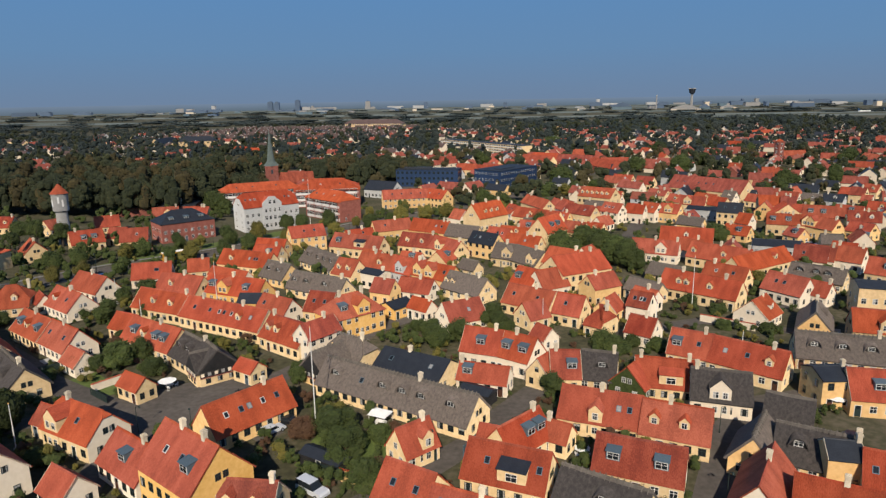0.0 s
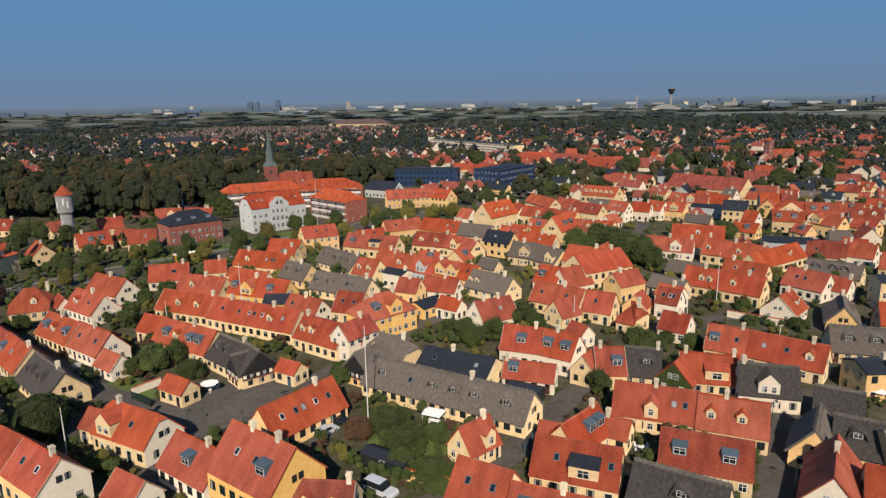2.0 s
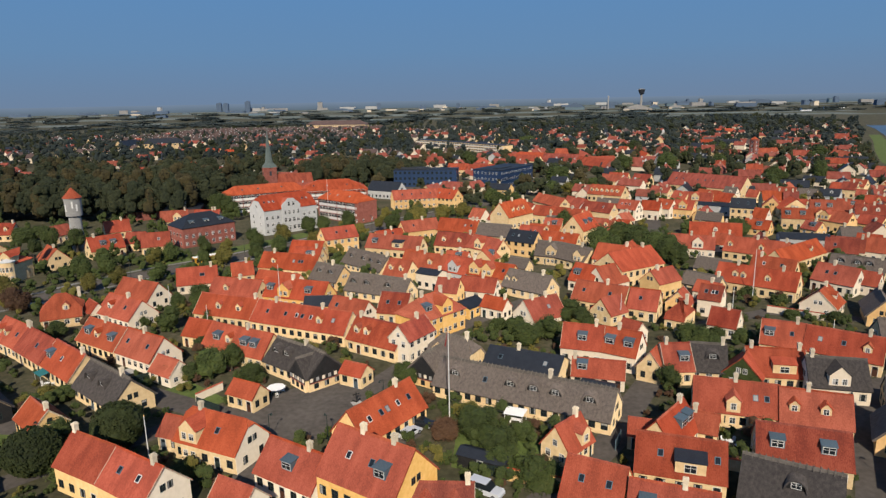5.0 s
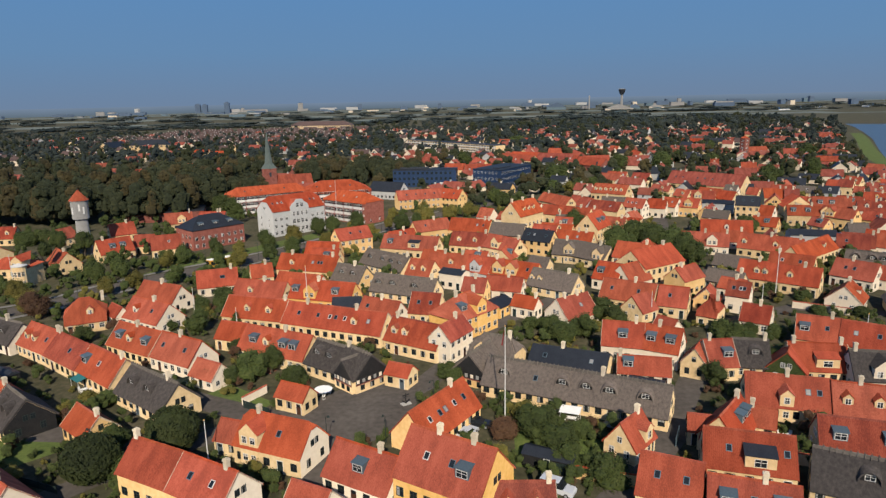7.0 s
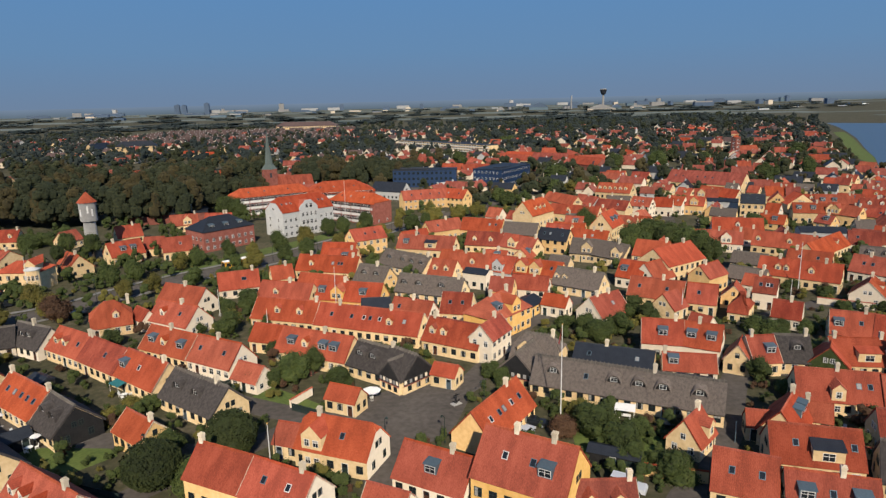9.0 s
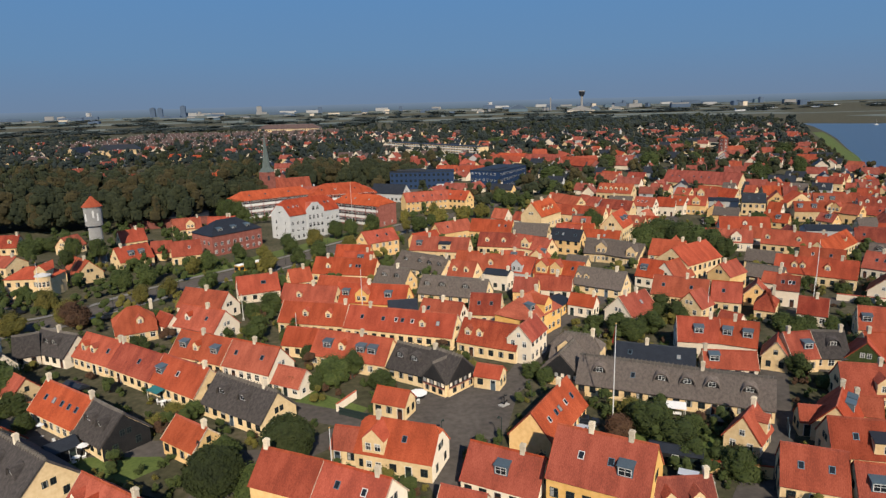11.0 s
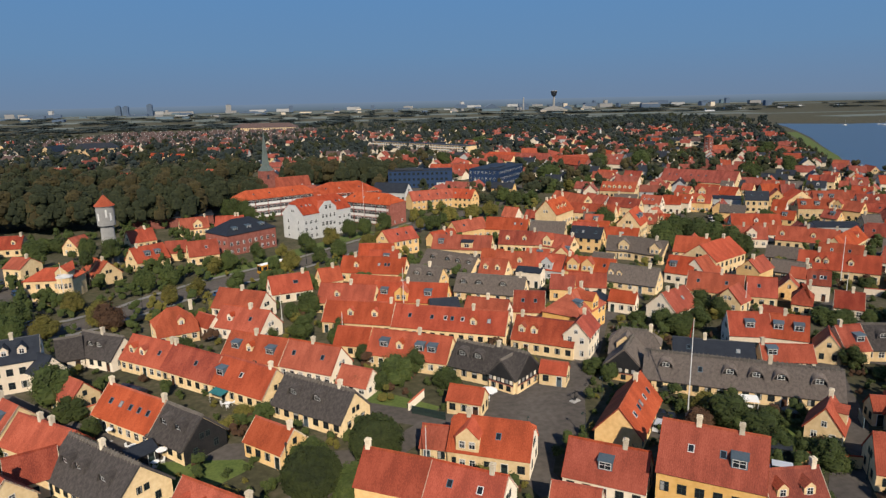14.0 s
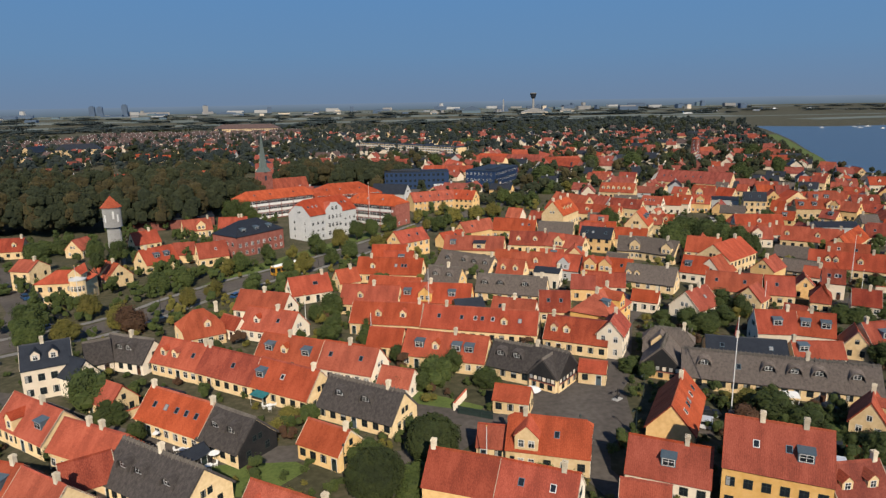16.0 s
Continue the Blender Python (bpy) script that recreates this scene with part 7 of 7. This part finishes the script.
parasol(-52.3, 113.8, 1.75, 2.6, CANVAS, "open white garden parasol before the thatched house")
parasol(71.3, 104.3, 1.5, 2.5, CANVAS, "open white cafe parasol on a terrace")
parasol(68.7, 105.1, 1.4, 2.5, CANVAS, "open white cafe parasol on a terrace")
parasol(-115.9, 114.2, .6, 2.6, CANVAS, "folded white garden parasol among terrace seats")
parasol(-106.1, 105.5, .9, 2.6, CANVAS, "half-open white garden parasol on a terrace")
parasol(27.9, 90.7, .5, 2.6, CANVAS, "folded white garden parasol by a front door")
for x, y in ((115.1, 206.6), (121.2, 204.6), (127.3, 207.6), (134.4, 203.6)):
    parasol(x, y, 1.9, 2.8, CANVAS, "white market parasol on the upper square")


def garden_table(x, y, turn, label="white painted garden table on a terrace"):
    t = thing("garden_table", x, y, turn, label, "table", "garden furniture")
    s = Shape()
    s.pole(0, 0, .70, .74, .62, .62, 14)
    part("tabletop", s, CANVAS, t)
    for k in range(4):
        a = radians(45 + 90 * k)
        s = Shape()
        s.pole(.42 * math.cos(a), .42 * math.sin(a), -.02, .70, .03, .03, 6)
        part("leg", s, TRIM, t)


def garden_chair(x, y, turn):
    t = thing("garden_chair", x, y, turn, "white painted garden chair beside a round table", "chair", "garden furniture")
    s = Shape()
    s.box(-.26, .26, -.26, .26, .42, .47)
    part("seat", s, CANVAS, t)
    s = Shape()
    s.solid([(-.26, .22, .47), (.26, .22, .47), (.26, .27, .47), (-.26, .27, .47)], [(-.24, .34, .98), (.24, .34, .98), (.24, .38, .98), (-.24, .38, .98)])
    part("backrest", s, CANVAS, t)
    for a, b in ((-1, -1), (1, -1), (1, 1), (-1, 1)):
        s = Shape()
        s.pole(.22 * a, .22 * b, -.02, .42, .025, .025, 6)
        part("leg", s, TRIM, t)


for x, y, seats in ((-108.4, 107.0, 4), (-111.6, 110.6, 3), (-106.9, 104.6, 3), (-98.6, 122.8, 3), (22.2, 90.4, 4), (-52.4, 115.2, 3)):
    garden_table(x, y, 12)
    for k in range(seats):
        a = radians(35 + 360 * k / seats)
        garden_chair(x + 1.05 * math.cos(a), y + 1.05 * math.sin(a), math.degrees(a) - 90)


def awning(x, y, turn):
    """A sloping cloth on four poles beside a house wall."""
    t = thing("garden_awning", x, y, turn, "teal cloth awning on thin poles over a terrace", "awning")
    s = Shape()
    s.slab([(-1.7, -1.3, 2.1), (1.7, -1.3, 2.1), (1.7, 1.3, 2.6), (-1.7, 1.3, 2.6)], .05)
    part("cloth", s, TEAL, t)
    for a, b, h in ((-1, -1, 2.1), (1, -1, 2.1), (1, 1, 2.55), (-1, 1, 2.55)):
        s = Shape()
        s.pole(1.55 * a, 1.15 * b, -.02, h, .035, .035, 6)
        part("pole", s, TRIM, t)


awning(-100.0, 124.8, -43)
parasol(20.6, 91.4, .35, 2.7, ZINC, "folded blue garden parasol in a courtyard")


def garden_tent(x, y, turn):
    t = thing("garden_tent", x, y, turn, "white canvas garden canopy over a table", "canopy")
    for a in (-1.5, 1.5):
        for b in (-1.3, 1.3):
            s = Shape()
            s.pole(a, b, -.05, 2.2, .04, .04, 6)
            part("post", s, TRIM, t)
    s = Shape()
    s.solid([(-1.7, -1.5, 2.15), (1.7, -1.5, 2.15), (1.7, 1.5, 2.15), (-1.7, 1.5, 2.15)], [(-1.6, -.1, 2.6), (1.6, -.1, 2.6), (1.6, .1, 2.6), (-1.6, .1, 2.6)])
    part("canopy", s, CANVAS, t)
    s = Shape()
    s.box(-1.0, 1.0, -.45, .45, .68, .74)
    s.box(-.9, -.8, -.4, .4, -.02, .68)
    s.box(.8, .9, -.4, .4, -.02, .68)
    part("table", s, CANVAS, t)


garden_tent(-9.9, 100.2, -25)


def pool(x, y):
    t = thing("paddling_pool", x, y, 0, "round blue garden paddling pool", "pool")
    s = Shape()
    s.pole(0, 0, -.05, .65, 1.45, 1.5, 24)
    part("rim", s, CARPAINT["dark"], t)
    s = Shape()
    s.pole(0, 0, .6, .67, 1.35, 1.35, 24)
    part("cover", s, ZINC, t, "pale blue cover")


pool(-3.7, 97.2)


def anchor(x, y):
    t = thing("anchor", x, y, 30, "old black iron anchor on a stone slab", "monument")
    s = Shape()
    s.box(-.9, .9, -.6, .6, -.05, .22)
    part("slab", s, CONCRETE, t)
    s = Shape()
    s.pole(0, 0, .2, 2.2, .1, .07, 8)
    s.box(-.7, .7, -.06, .06, 1.75, 1.9)
    for sg in (1, -1):
        s.solid([(0, -.08, .22), (0, .08, .22), (sg * .8, .05, .75), (sg * .8, -.05, .75)][::sg], [(0, -.08, .42), (0, .08, .42), (sg * .72, .05, .95), (sg * .72, -.05, .95)][::sg])
    part("shank", s, BLACK, t)


anchor(-37.3, 110.0)


def shed(x, y, turn, L, w, h):
    t = thing("shed", x, y, turn, "long black tarred shed with a felt roof", "shed")
    s = Shape()
    s.box(-L / 2, L / 2, -w / 2, w / 2, -.1, h)
    part("wall", s, BLACK, t)
    s = Shape()
    s.solid([(-L / 2 - .15, -w / 2 - .2, h), (L / 2 + .15, -w / 2 - .2, h), (L / 2 + .15, w / 2 + .2, h), (-L / 2 - .15, w / 2 + .2, h)], [(-L / 2 - .15, -.1, h + .7), (L / 2 + .15, -.1, h + .7), (L / 2 + .15, .1, h + .7), (-L / 2 - .15, .1, h + .7)])
    part("roof", s, SLATE, t)
    part("door", door_mesh(.8, 1.8, 0), None, t, at=pose(0, -w / 2 - .01, 0))


shed(-16.7, 87.2, -31, 7.5, 3, 2.0)
shed(21.9, 78.1, -25, 4.4, 3.6, 2.4)
shed(6.8, 109.1, -32, 6, 3.5, 2.2)
shed(-93.9, 146.4, -36, 5, 3, 2.2)
shed(-71.6, 145.5, -30, 5, 3, 2.2)
shed(-116.3, 129.9, -40, 5, 2.6, 2.1)


def sports_hall():
    t = thing("sports_hall", -147.0, 321.4, 12, "low dark hall with a row of white roof hoods", "hall")
    s = Shape()
    s.box(-18, 18, -8, 8, -.2, 4.2)
    part("wall", s, BRICK, t)
    s = Shape()
    s.box(-18.3, 18.3, -8.3, 8.3, 4.2, 4.6)
    part("roof", s, SLATE, t)
    for i in range(5):
        s = Shape()
        s.box(-12 + 5.6 * i, -11 + 5.6 * i, -5, -4, 4.6, 8.2)
        s.box(-12 + 5.6 * i, -11 + 5.6 * i, -3.6, -2.6, 4.6, 8.2)
        part("roof_hood", s, TRIM, t, "white roof hood")


sports_hall()


def aircraft(x, y, turn):
    t = thing("aircraft", x, y, turn, "white airliner parked on the far apron", "aircraft", "parked aircraft")
    s = Shape()
    m = pose(0, 0, 4, 0, 90, 0)
    s.pole(0, 0, -18, 14, 2, 2, 12)
    s.pole(0, 0, 14, 19, 2, .3, 12)
    s.pole(0, 0, -23, -18, .6, 2, 12)
    s.v = [tuple(m @ Vector(p)) for p in s.v]
    part("fuselage", s, CANVAS, t)
    for sg in (1, -1):
        s = Shape()
        q = [(4, sg * 1.5, 3.4), (-1, sg * 1.5, 3.4), (-7, sg * 17, 4.6), (-4.5, sg * 17, 4.6)][::-sg]
        s.slab(q, .4)
        part("wing", s, CANVAS, t)
    s = Shape()
    s.solid([(-22, -.2, 5), (-16, -.2, 5), (-16, .2, 5), (-22, .2, 5)], [(-24, -.15, 12), (-21, -.15, 12), (-21, .15, 12), (-24, .15, 12)])
    part("tail_fin", s, CARPAINT["blue"], t)


for k in range(7):
    aircraft(1150 + 130 * k, 1900 + 60 * k + 50 * (k % 3), 10 + 25 * (k % 4))


def boat(x, y, turn, L):
    t = thing("boat", x, y, turn, "small white boat moored in the bay", "boat", "moored boats")
    s = Shape()
    s.solid([(-L / 2, -.5, -.1), (L * .3, -.5, -.1), (L / 2 - .3, 0, -.1), (L * .3, .5, -.1), (-L / 2, .5, -.1)], [(-L / 2, -1, .9), (L * .3, -1, .9), (L / 2, 0, 1.1), (L * .3, 1, .9), (-L / 2, 1, .9)])
    part("hull", s, CANVAS, t)
    s = Shape()
    s.box(-L * .2, L * .15, -.6, .6, .9, 1.7)
    part("cabin", s, TRIM, t)
    s = Shape()
    s.pole(0, 0, 1, 8, .06, .04, 6)
    part("mast", s, TRIM, t)


rnd = random.Random(3)
for k in range(22):
    boat(780 + rnd.uniform(-40, 260), 900 + rnd.uniform(-60, 60), rnd.uniform(0, 360), rnd.uniform(6, 10))
